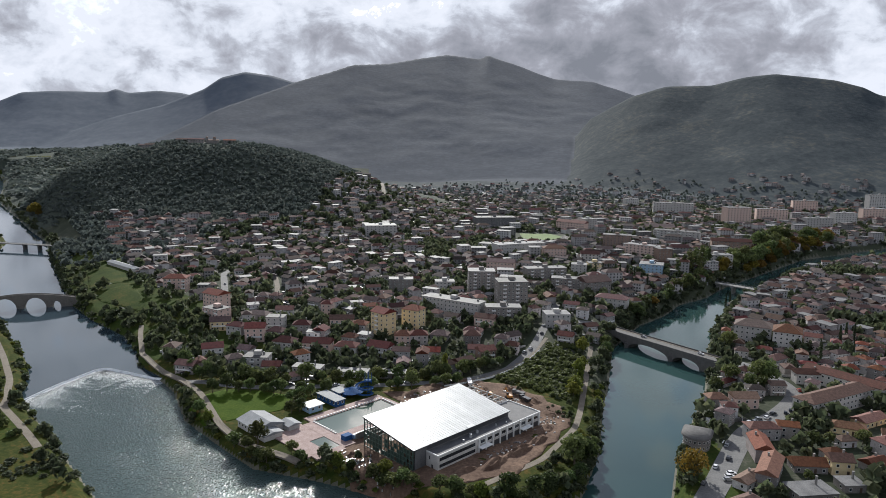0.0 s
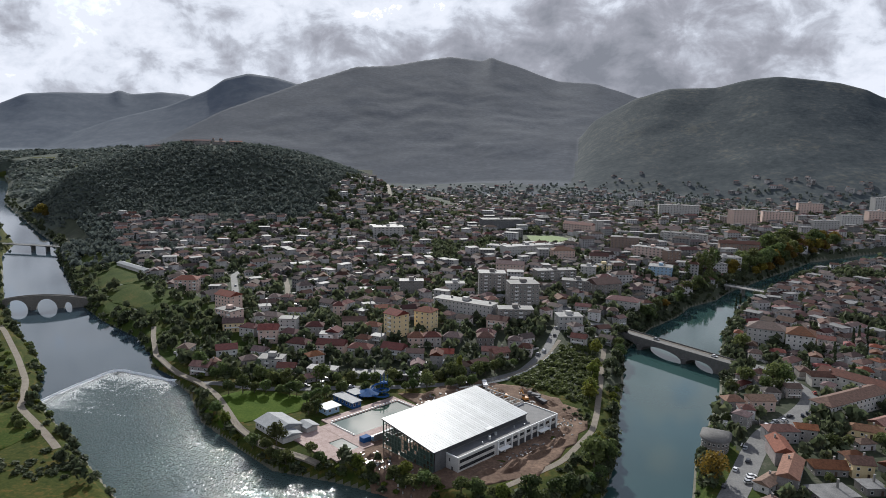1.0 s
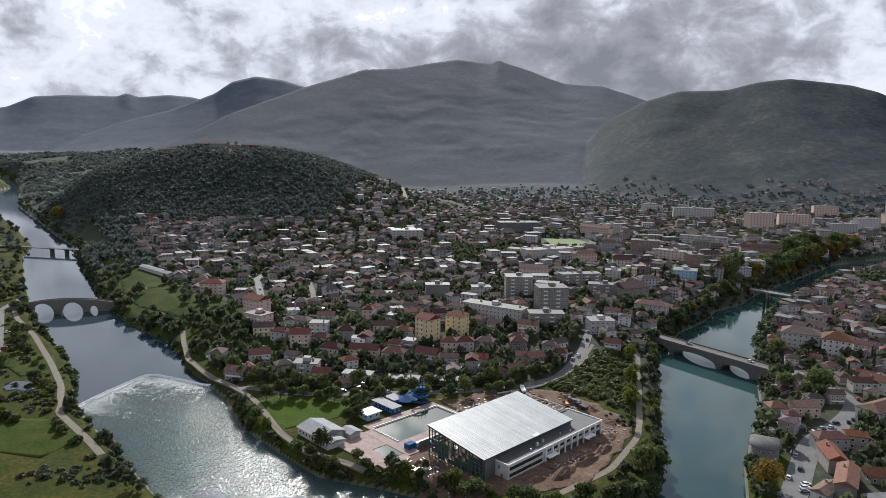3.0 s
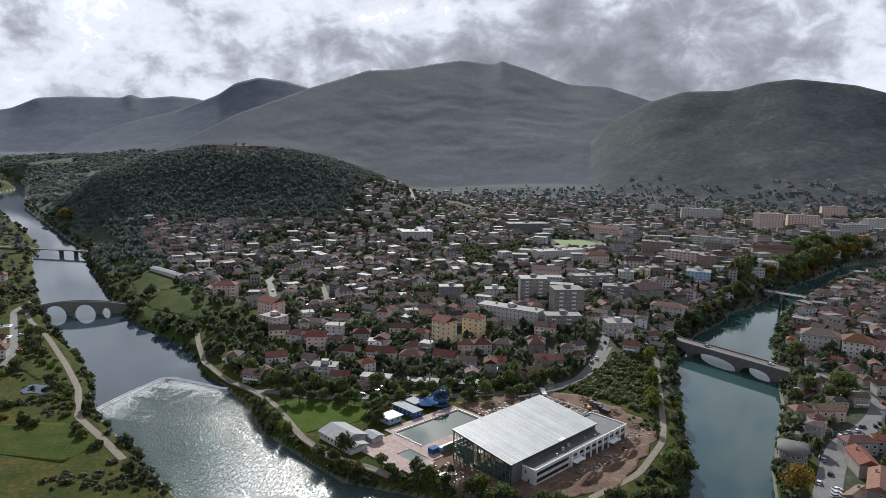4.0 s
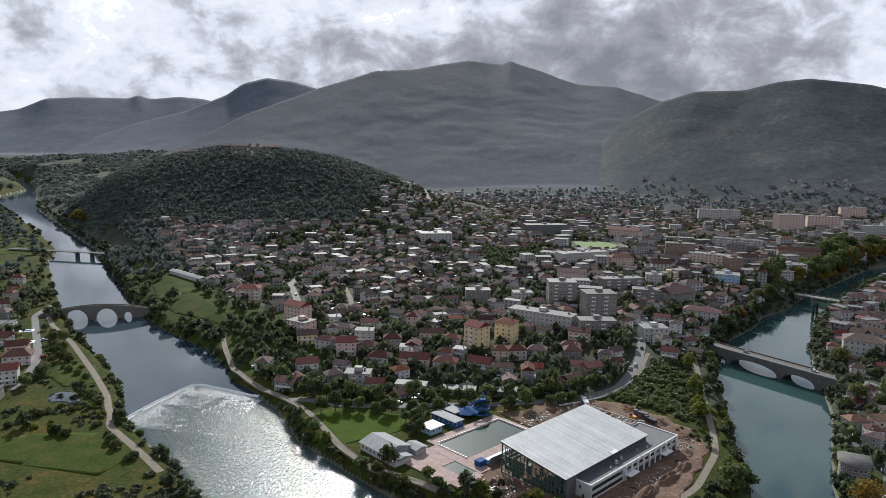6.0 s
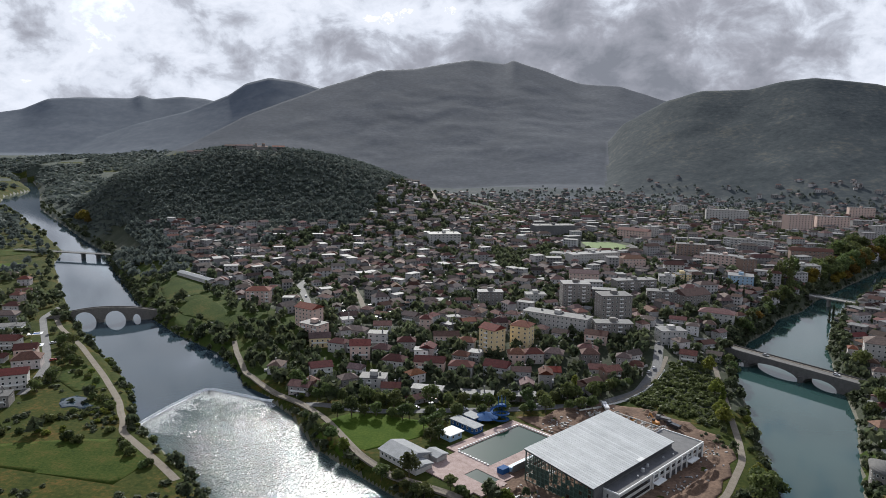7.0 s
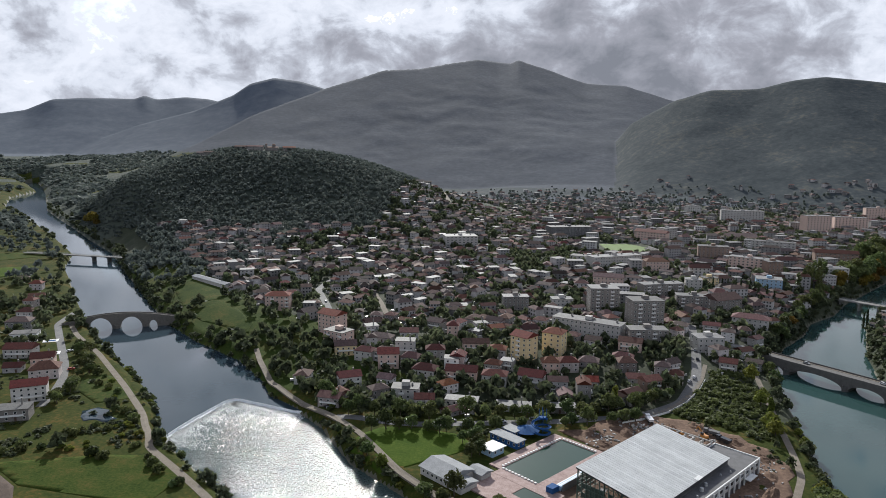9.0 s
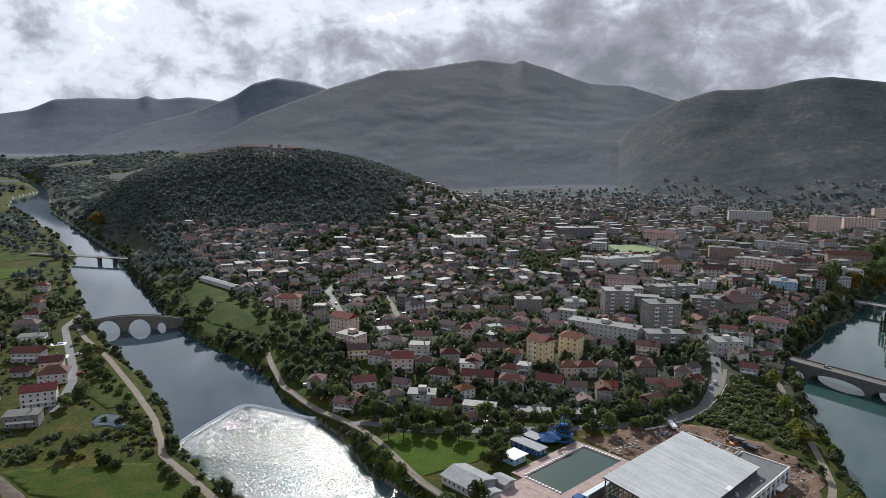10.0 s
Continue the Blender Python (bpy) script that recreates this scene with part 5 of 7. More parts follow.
long_shed()
patch("lawn", [(-172, 331), (-168, 343), (-160, 353), (-140, 354), (-120, 350), (-113, 340), (-118, 330), (-143, 309), (-150, 309)], M["lawn"], "sunlit mown lawn inside the riverside path", "lawn", 0.15)

# ---------------------------------------------------------------- large buildings
def block(x, y, w, turn, h, depth, wall, label, roof="flat", name="apartment_block", balconies=False, gap=3.3, side=True, z=None):
    """A block of flats: (x, y) is the middle of its front, which faces the side of -y."""
    g = gz(x, y) if z is None else z
    t = thing(name, pose(x, y, g, 0, 0, turn), label, "building" if name != "apartment_block" else "apartment block")
    part("wall", one_box(-w / 2, 0, -4, w / 2, depth, h), M[wall], t)
    if roof == "flat":
        bm = one_box(-w / 2 - 0.3, -0.3, h + 0.01, w / 2 + 0.3, depth + 0.3, h + 0.35)
        part("roof", bm, M["slab"], t)
        part("stairhead", one_box(-2.2, depth * 0.4, h + 0.36, 2.2, depth * 0.4 + 4, h + 2.8), M[wall], t)
        for k in range(max(1, int(w / 14))):
            u = -w / 2 + (k + 0.5) * w / max(1, int(w / 14)) + 3.5
            part("chimney", one_box(u - 0.5, depth * 0.6, h + 0.36, u + 0.5, depth * 0.6 + 1.6, h + 1.8), M["concrete"], t)
    else:
        part("roof", solid_roof(w, depth, min(w, depth) * 0.24, 0.6, roof), M["roof"], t, at=pose(0, depth / 2, h + 0.23))
        part("chimney", one_box(w * 0.2, depth * 0.6, h, w * 0.2 + 0.8, depth * 0.6 + 0.8, h + depth * 0.24 + 0.8), M["concrete"], t)
    fl = max(1, int(round(h / 3.0)))
    n = max(2, int(w / gap))
    wm = WIN if gap < 4 else WIN_WIDE
    for f in range(fl):
        zz = (f + 0.55) * h / fl
        for k in range(n):
            u = (k + 0.5) / n * w - w / 2
            if balconies and k % 3 == 1 and f > 0:
                bm = one_box(u - 1.5, -1.2, zz - 1.35, u + 1.5, -0.01, zz - 1.2)
                box(bm, u - 1.5, -1.2, zz - 1.19, u + 1.5, -1.1, zz - 0.3)
                part("balcony", bm, M["white"], t)
            part("window", wm, None, t, at=pose(u, 0, zz))
        if side:
            m = max(1, int(depth / 5))
            for sd, px in (("w", -w / 2), ("e", w / 2)):
                for k in range(m):
                    u = (k + 0.5) / m * depth
                    part("window", wm, None, t, at=pose(px, u, zz, 0, 0, 90 if sd == "e" else 270))
    BIG.append((x - math.sin(radians(turn)) * depth / 2, y + math.cos(radians(turn)) * depth / 2, w / 2, depth / 2, turn))
    return t


BLOCKS = (
    (-50, 507, 50, -24, 12, 13, "pale_wall", "long white four-storey building with a flat roof", "flat", {}),
    (-95, 456, 13, -35, 16, 12, "yellow_wall", "yellow five-storey block of flats with balconies", "gable", {"balconies": True}),
    (-74, 467, 13, -20, 15, 12, "yellow_wall", "cream yellow block of flats with a tiled roof", "hip", {}),
    (-30, 580, 23, 8, 21, 16, "grey_wall", "grey concrete tower block with balconies", "flat", {"balconies": True}),
    (-2, 538, 24, 14, 22, 17, "grey_wall", "weathered concrete tower block with balconies", "flat", {"balconies": True}),
    (-8, 494, 26, 8, 12, 12, "grey_wall", "grey four-storey block of flats", "flat", {"balconies": True}),
    (32, 491, 18, 12, 10, 13, "pale_wall", "pale three-storey house beside the bridge road", "flat", {}),
    (3, 788, 62, 30, 13, 16, "pale_wall", "long white school building with rows of windows", "flat", {}),
    (-30, 800, 40, -18, 9, 14, "pale_wall", "low white school wing with a flat roof", "flat", {"gap": 4.2}),
    (-178, 856, 40, 18, 15, 24, "pale_wall", "white industrial building with a flat roof", "flat", {"gap": 4.5}),
    (-38, 1029, 62, 18, 17, 22, "dark_wall", "dark grey department store with a flat roof", "flat", {"gap": 5.0}),
    (-101, 580, 21, 11, 11, 11, "grey_wall", "grey row of flats with chimneys", "flat", {}),
    (-63, 588, 17, 11, 9, 11, "pale_wall", "white low block with a flat roof", "flat", {}),
    (-219, 458, 17, -25, 12, 12, "pink_wall", "pink block of flats stepping up the slope", "flat", {"balconies": True}),
    (-232, 486, 17, -25, 14, 12, "pink_wall", "pink terraced block with a tiled roof", "gable", {}),
    (-291, 541, 19, 11, 12, 12, "pink_wall", "pinkish block of flats with a tiled roof", "hip", {"balconies": True}),
    (-155, 384, 15, 4, 9, 10, "pale_wall", "white three-storey villa with a flat roof", "flat", {"balconies": True}),
    (72, 1026, 46, -30, 15, 14, "pink_wall", "salmon row of flats behind the football ground", "gable", {"gap": 4.4}),
    (104, 1045, 22, 30, 20, 18, "pale_wall", "white tower block behind the football ground", "flat", {"gap": 4.4}),
    (119, 858, 34, -8, 17, 15, "brown_wall", "brown brick office block with a white top", "flat", {"gap": 4.2}),
    (208, 946, 60, -22, 15, 14, "pale_wall", "pale row of flats with stepped roofline", "flat", {"gap": 4.4, "balconies": True}),
    (258, 866, 46, -5, 13, 13, "brown_wall", "red and white stepped row of flats", "gable", {"gap": 4.4}),
    (218, 774, 33, 6, 15, 15, "pale_wall", "white hotel block near the river", "flat", {"gap": 4.0}),
    (40, 760, 25, 12, 13, 13, "pink_wall", "pink block of flats with a tiled roof", "hip", {}),
    (-18, 681, 28, -6, 10, 12, "pink_wall", "orange-pink row of flats", "gable", {}),
    (28, 650, 40, 20, 12, 12, "grey_wall", "grey row of flats with small balconies", "flat", {"balconies": True}),
    (60, 680, 15, -7, 11, 12, "pale_wall", "pale narrow block of flats", "flat", {}),
    (78, 690, 14, 10, 11, 12, "yellow_wall", "ochre narrow block of flats", "flat", {}),
    (45, 605, 29, -4, 12, 12, "grey_wall", "grey block of flats with chimneys", "flat", {"balconies": True}),
    (72, 602, 26, 30, 11, 18, "grey_wall", "concrete hall with a broad gabled roof", "gable", {}),
    (78, 567, 26, -20, 9, 12, "pale_wall", "pale villa pair with tiled roofs near the river", "hip", {}),
    (134, 704, 23, -14, 9, 18, "blue_pale", "low blue and white building with a flat roof", "flat", {}),
    (139, 793, 40, -30, 15, 13, "pink_wall", "row of flats in blue and pink", "flat", {"gap": 4.2}),
    (161, 772, 16, 12, 15, 13, "brown_wall", "dark red narrow block of flats", "flat", {}),
    (287, 1353, 74, -6, 22, 16, "pale_wall", "white slab block with red stair towers", "flat", {"gap": 5.0, "side": False}),
    (366, 1208, 44, 15, 30, 18, "pink_wall", "tall pinkish tower blocks in a row", "flat", {"gap": 5.0, "side": False}),
    (440, 1268, 52, -4, 23, 15, "pink_wall", "pink slab block of flats", "flat", {"gap": 5.0, "side": False}),
    (386, 1140, 38, -8, 8, 24, "dark_wall", "long low dark hall", "flat", {"gap": 6.0, "side": False}),
    (216, 1090, 44, 6, 6, 18, "yellow_wall", "long low ochre hall with a tiled roof", "gable", {"gap": 5.0, "side": False}),
    (229, 1480, 30, 20, 16, 14, "pale_wall", "white block of flats under the hill", "flat", {"gap": 5.0, "side": False}),
    (478, 1161, 46, 15, 20, 15, "pale_wall", "white slab block of flats", "flat", {"gap": 5.0, "side": False}),
    (556, 1250, 42, 15, 22, 15, "pale_wall", "white slab block at the edge of the town", "flat", {"gap": 5.0, "side": False}),
    (640, 1330, 44, 5, 22, 15, "pink_wall", "rose slab block at the edge of the town", "flat", {"gap": 5.0, "side": False}),
    (721, 1480, 50, 10, 26, 16, "pale_wall", "pale tower blocks below the mountain", "flat", {"gap": 5.0, "side": False}),
    (560, 1440, 46, -4, 22, 15, "pink_wall", "pinkish slab block below the mountain", "flat", {"gap": 5.0, "side": False}),
    (168, 492, 24, -20, 13, 16, "pale_wall", "tall pale town house with a hipped tile roof", "hip", {}),
    (187, 480, 18, -20, 12, 18, "pale_wall", "pale four-storey town house with tall windows", "hip", {}),
    (178, 371.5, 52, 35, 8.5, 12, "pale_wall", "long white public building with a red hipped roof", "hip", {"name": "town_house"}),
    (190, 404, 44, -47, 7.5, 11, "pale_wall", "long white terrace with red roofs", "gable", {"name": "town_house"}),
)
for bx, by, bw, bt, bh, bd, bwall, bl, br, kw in BLOCKS:
    block(bx, by, bw, bt, bh, bd, bwall, bl, br, **{"side": by < 620, **kw})

# row of low flat-roofed houses behind the avenue, and the villas of both banks
ROWS_OF = [(-28, 452, 10, 0), (-24, 436, 4, 2), (-180, 446, -15, 3), (-52, 428, 4, 2), (-162, 440, -10, 0),
           (-405, 396, 20, 2), (-452, 424, 30, 0), (-490, 512, 10, 3), (-520, 560, 30, 1), (-506, 536, 10, 4), (-480, 440, 0, 2), (-560, 610, 20, 0), (-600, 640, 40, 5), (-420, 370, 15, 1), (-390, 352, 30, 0), (-445, 395, 20, 4),
           (171, 452, 40, 5)]
for hx, hy, ht, hk in ROWS_OF:
    copy_thing(PROTOS[hk], at_ground(hx, hy, ht))
    BIG.append((hx, hy, 6, 5, ht))

# houses told apart one by one: the middle of the front, width, depth, storeys, roof, turn, wall, roof cover
LABELS = {"hip": "broad rendered house with a hipped dark red tile roof", "gable": "gabled rendered house with dark red tiles", "flat": "pale flat-roofed house with a thin roof slab"}
SINGLE = [
    (-143, 378, 10.5, 8, 2, "gable", 8, "wall", "roof_maroon"), (-124, 387, 18, 8, 1, "flat", -3, "pale_wall", ""), (-95, 384, 19, 8, 1, "flat", 0, "pale_wall", ""), (-70, 386, 18, 8, 1, "flat", 6, "grey_wall", ""),
    (-191, 403, 13, 10, 2, "gable", 28, "pale_wall", "roof_maroon"), (-151, 419, 14, 10, 2, "hip", -8, "wall", "roof_maroon"), (-128, 420, 18.5, 10, 2, "gable", 0, "pink_wall", "roof_maroon"), (-108, 417, 14.5, 10, 2, "hip", -4, "pale_wall", "roof_maroon"),
    (-87, 419, 14.5, 10, 2, "gable", -14, "wall", "roof_maroon"), (-74, 440, 11, 9, 2, "hip", 8, "pink_wall", "roof"), (-63, 442, 12, 9, 2, "hip", 14, "wall", "roof_maroon"), (-51, 451, 12, 9, 1, "hip", -8, "wall", "roof"),
    (-194, 441, 12, 9, 2, "hip", -12, "pale_wall", "roof_maroon"), (-175, 432, 13, 10, 3, "gable", 14, "pink_wall", "roof"), (-207, 448, 14, 9, 2, "gable", 20, "yellow_wall", "roof"), (-148, 450, 12, 9, 2, "hip", 10, "wall", "roof_maroon"),
    (-136, 438, 9, 8, 2, "flat", 4, "white", ""), (-128, 446, 9, 9, 2, "gable", 85, "wall", "roof_maroon"), (-109, 456, 11, 9, 2, "hip", -5, "pale_wall", "roof_red"), (-169, 454, 12.5, 9, 3, "flat", 4, "pale_wall", ""),
    (-123, 465, 17, 8, 2, "gable", 12, "pink_wall", "roof_red"), (-29, 461, 13, 9, 1, "hip", -10, "wall", "roof"), (-22, 483, 15, 9, 2, "gable", -15, "pink_wall", "roof"), (-15, 424, 11, 8, 2, "gable", 30, "brown_wall", "roof_red"),
    (-171, 479, 12.5, 9, 2, "gable", 12, "pale_wall", "roof"), (-142, 490, 8, 8, 3, "hip", 5, "pink_wall", "roof_maroon"), (-191, 474, 16, 9, 1, "hip", -10, "wall", "roof"),
    (-472, 479, 17, 12, 2, "hip", 18, "wall", "roof"), (-444, 451, 17, 11, 2, "flat", 24, "white", ""), (-421, 418, 18, 11, 2, "gable", 14, "pale_wall", "roof_maroon"), (-376, 385, 16, 12, 2, "hip", 28, "wall", "roof_red"),
    (-392, 404, 13, 10, 2, "gable", 28, "pink_wall", "roof_maroon"), (-358, 351, 17, 11, 3, "gable", 32, "pale_wall", "roof"), (-348, 326, 16, 10, 2, "flat", 24, "grey_wall", ""),
]
for hx, hy, hw, hd, hf, hk, ht, hwall, hroof in SINGLE:
    hx, hy = hx - math.sin(radians(ht)) * hd / 2, hy + math.cos(radians(ht)) * hd / 2
    o_ = house(hw, hd, hf, hk, LABELS[hk], hwall, hroof or "roof", balcony=hf > 1 and hk != "hip")
    o_.matrix_basis = at_ground(hx, hy, ht)
    tagged(o_, group="houses of the town")
    BIG.append((hx, hy, hw / 2, hd / 2, ht))

# the old quarter: narrow houses with orange tiles along the wide street
OLD = [(112, 371, 10, 8, 2, "hip", 10, "wall"), (127, 373, 13, 9, 2, "gable", 8, "pink_wall"), (123, 331, 15, 8, 2, "hip", 8, "wall"), (116, 311, 17, 8, 2, "gable", 86, "wall"),
       (102, 282, 13, 6.5, 1, "gable", 45, "wall"), (112.5, 288, 22, 8, 2, "gable", 64, "wall"), (96, 262, 12, 8, 1, "hip", 35, "wall"), (132, 299, 14, 8, 1, "gable", 3, "wall"),
       (145, 299, 9, 8, 2, "gable", 0, "yellow_wall"), (168, 344, 16, 8, 1, "hip", -15, "yellow_wall"), (184, 357, 18, 8, 1, "gable", 34, "yellow_wall"), (160, 328, 8, 6, 1, "hip", 15, "wall"),
       (124, 275, 17, 11, 1, "flat", 15, "grey_wall"), (143, 284, 9, 8, 1, "flat", 10, "grey_wall"), (136, 334, 9, 7, 2, "gable", -8, "wall"), (177, 416, 17, 8, 2, "gable", 3, "pale_wall"),
       (148, 312, 9, 7, 1, "hip", 20, "wall"), (176, 322, 12, 8, 2, "hip", 25, "wall"), (186, 336, 10, 8, 1, "gable", -20, "wall"), (162, 304, 10, 8, 1, "gable", 30, "wall"), (198, 350, 11, 8, 2, "hip", 20, "pink_wall")]
for hx, hy, hw, hd, hf, hk, ht, hwall in OLD:
    o_ = house(hw, hd, hf, hk, {"hip": "old rendered house with a hipped orange tile roof", "gable": "old narrow house with an orange gabled tile roof", "flat": "low grey building with a flat felt roof"}[hk], hwall, "roof_red")
    o_.matrix_basis = at_ground(hx, hy, ht)
    tagged(o_, group="houses of the old quarter")
    BIG.append((hx, hy, hw / 2, hd / 2, ht))


def avenue_wall():
    """White balustrade between the pavement and the building site."""
    pts = np.array([(-38, 378), (-27, 384.5), (-11.5, 397), (1, 411.5), (12, 430), (19, 446)], float)
    seg = np.r_[0, np.cumsum(np.linalg.norm(np.diff(pts, axis=0), axis=1))]
    t = thing("balustrade", Matrix(), "low white balustrade along the avenue above the site", "balustrade")
    rail = data_of("panel", one_box(-1.9, -0.1, -0.5, 1.9, 0.1, 0.85), M["white"])
    post = data_of("post", one_box(-0.18, -0.18, -0.6, 0.18, 0.18, 1.05), M["white"])
    for q in np.arange(2, seg[-1] - 2, 4.2):
        x, y = np.interp(q, seg, pts[:, 0]), np.interp(q, seg, pts[:, 1])
        x2, y2 = np.interp(q + 1, seg, pts[:, 0]), np.interp(q + 1, seg, pts[:, 1])
        m = at_ground(x, y, math.degrees(math.atan2(y2 - y, x2 - x)), 0.2)
        part("panel", rail, None, t, at=m)
        part("post", post, None, t, at=m @ pose(2.1, 0, 0))


avenue_wall()


def villa_pool(x, y, turn):
    t = thing("garden_pool", at_ground(x, y, turn, 0.25), "small blue garden pool with a white surround", "garden pool")
    for b in ((-5, -3.5, -1, 5, -2, 0), (-5, 2, -1, 5, 3.5, 0), (-5, -1.99, -1, -3.2, 1.99, 0), (3.2, -1.99, -1, 5, 1.99, 0)):
        part("surround", one_box(*b), M["white"], t)
    part("pool_water", one_box(-3.19, -1.98, -1, 3.19, 1.98, -0.15), M["blue"], t)


villa_pool(-428, 458, 30)
villa_pool(-407, 432, 30)
BIG += [(-428, 458, 5, 4, 30), (-407, 432, 5, 4, 30)]


def round_house():
    """The round-fronted house on the bank, under a low dome."""
    t = thing("round_house", pose(89.5, 318, gz(89.5, 318), 0, 0, -20) @ Matrix.Diagonal((0.86, 0.86, 0.86, 1)), "grey round-fronted house under a low domed roof", "house")
    bm = bmesh.new()
    n = 20
    prof = [(-7, 7.5), (-7, 0)] + [(7 * math.cos(math.pi * (1 + k / n)), 7 * math.sin(math.pi * (1 + k / n))) for k in range(1, n)] + [(7, 0), (7, 7.5)]
    lo = [bm.verts.new((x, y, -4)) for x, y in prof]
    hi = [bm.verts.new((x, y, 7.6)) for x, y in prof]
    bm.faces.new(hi), bm.faces.new(lo[::-1])
    for k in range(len(prof)):
        bm.faces.new((lo[k], lo[(k + 1) % len(prof)], hi[(k + 1) % len(prof)], hi[k]))
    part("wall", bm, M["grey_wall"], t)
    bm = bmesh.new()
    rings = []
    for j in range(6):
        s, z = math.cos(j / 6 * math.pi / 2), math.sin(j / 6 * math.pi / 2) * 3.4
        rings.append([bm.verts.new((x * 1.16 * s, (y - 0.5) * 1.16 * s + 0.5 * (1 - s), 7.61 + z)) for x, y in prof])
    for a, b in zip(rings, rings[1:]):
        for k in range(len(prof)):
            bm.faces.new((a[k], a[(k + 1) % len(prof)], b[(k + 1) % len(prof)], b[k]))
    bm.faces.new(rings[-1]), bm.faces.new(rings[0][::-1])
    part("dome", bm, M["bridge"], t)
    for f in range(2):
        for k in range(9):
            a = math.pi * (1 + (k + 0.5) / 9)
            part("window", WIN, None, t, at=pose(7 * math.cos(a), 7 * math.sin(a), 2.4 + 3.2 * f, 0, 0, math.degrees(a) + 90))
    BIG.append((89.5, 318, 7, 7, 0))


round_house()

# ---------------------------------------------------------------- football ground, hilltop church, fort
PITCH = [(-2, 985), (40, 1000), (60, 966), (50, 902), (6, 894)]
patch("football_pitch", PITCH, M["pitch"], "bright green football pitch", "football pitch", 0.2, 8.0)
BIG += [(28, 945, 34, 52, 0), (62, 925, 8, 28, 0)]


def stand(x, y, turn, length):
    t = thing("grandstand", at_ground(x, y, turn), "grey concrete grandstand beside the football pitch", "grandstand")
    for k in range(6):
        part("step", one_box(-length / 2, k * 1.2, -1, length / 2, k * 1.2 + 1.19, 0.5 + k * 0.6), M["concrete"], t)


stand(60, 925, -75, 50)


def hill_church():
    x, y = -525, 1118
    z = gz(x, y)
    t = thing("church", pose(x, y, z, 0, 0, 20) @ Matrix.Diagonal((0.85, 0.85, 0.6, 1)), "pale stone church with a dome and red roofs on the hilltop", "church")
    part("nave", one_box(-10, -5, -4, 10, 5, 8), M["grey_wall"], t)
    part("roof", solid_roof(20, 10, 3.0, 0.4, "gable"), M["brown_wall"], t, at=pose(0, 0, 8.23))
    part("tower", one_box(-14.5, -2.6, -4, -10.02, 2.6, 16), M["grey_wall"], t)
    part("tower_roof", solid_roof(4.4, 5.2, 3.0, 0.3, "hip"), M["brown_wall"], t, at=pose(-12.3, 0, 16.23))
    bm = bmesh.new()
    bmesh.ops.create_cone(bm, cap_ends=True, segments=16, radius1=3.2, radius2=3.2, depth=6)
    part("drum", bm, M["grey_wall"], t, at=pose(2, 0, 12.5))
    bm = bmesh.new()
    bmesh.ops.create_uvsphere(bm, u_segments=16, v_segments=8, radius=3.4)
    part("dome", bm, M["brown_wall"], t, at=pose(2, 0, 15.4))
    for k in range(4):
        part("window", WIN, None, t, at=pose(-7 + k * 4.6, -5, 4))


hill_church()
for hx, hy, ht, hw in ((-552, 1108, 15, 26), (-498, 1122, 25, 20), (-580, 1112, 5, 18), (-640, 1098, 20, 16), (-625, 1090, 15, 14)):
    block(hx, hy, hw, ht, 6, 9, "grey_wall", "low stone building with a red roof on the hilltop", "gable", name="monastery_wing", gap=4.2, side=False)


def fort():
    x, y = 845, 2600
    z = gz(x, y)
    t = thing("fort", pose(x, y, z, 0, 0, 10), "ruined stone fort on the mountain ridge", "fort")
    part("wall", one_box(-22, -8, -8, 22, 8, 9), M["stone"], t)
    part("tower", one_box(-40, -7, -8, -22.1, 7, 6), M["stone"], t)


fort()

# ---------------------------------------------------------------- fields of the floodplain
patch("meadow", [(-296, 268), (-323, 284), (-279, 300), (-252, 304), (-232, 286), (-236, 262)], M["meadow"], "green meadow beside the gravel path", "meadow", 0.1)
patch("ploughed_field", [(-300, 240), (-345, 278), (-324, 283), (-297, 267), (-276, 240)], M["plough"], "dark ploughed strip on the floodplain", "field", 0.12)
patch("meadow", [(-345, 372), (-360, 400), (-330, 396), (-305, 368), (-322, 356)], M["grass"], "rough green meadow below the villas", "meadow", 0.1)
patch("pond", [(-322, 345), (-317, 351), (-309, 349), (-304, 342), (-298, 339), (-301, 333), (-308, 336), (-313, 333), (-318, 338)], M["mill_water"], "shallow pond in the wet meadow", "pond", 0.1)
patch("meadow", [(-420, 612), (-421, 650), (-371, 622), (-350, 569), (-383, 560)], M["grass"], "green allotments behind the river trees", "meadow", 0.12)
patch("meadow", [(-345, 520), (-372, 545), (-340, 560), (-296, 505), (-292, 488)], M["grass"], "green allotment strip near the promenade", "meadow", 0.12)
patch("meadow", [(-766, 782), (-700, 806), (-688, 775), (-721, 731)], M["meadow"], "green field strip beyond the river", "meadow", 0.12, 8.0)
patch("meadow", [(-689, 695), (-650, 714), (-624, 680), (-643, 642)], M["lawn"], "bright green field strip beyond the river", "meadow", 0.12, 8.0)
CLEAR += [[(-416, 610), (-418, 646), (-373, 620), (-354, 574), (-382, 563)], [(-346, 521), (-370, 543), (-341, 557), (-299, 506), (-294, 492)], [(-300, 235), (-350, 280), (-250, 310), (-225, 280)], [(-766, 782), (-700, 806), (-624, 680), (-643, 642)]]

t_ = thing("greenhouse", at_ground(-390, 627, -34), "long pale shed with a sheet roof among the allotments", "shed")
part("wall", one_box(-30, -4, -2, 30, 4, 3.2), M["pale_wall"], t_)
part("roof", solid_roof(60, 8, 1.4, 0.5, "gable"), M["grey_sheet"], t_, at=pose(0, 0, 3.42))
BIG.append((-390, 627, 30, 4, -34))


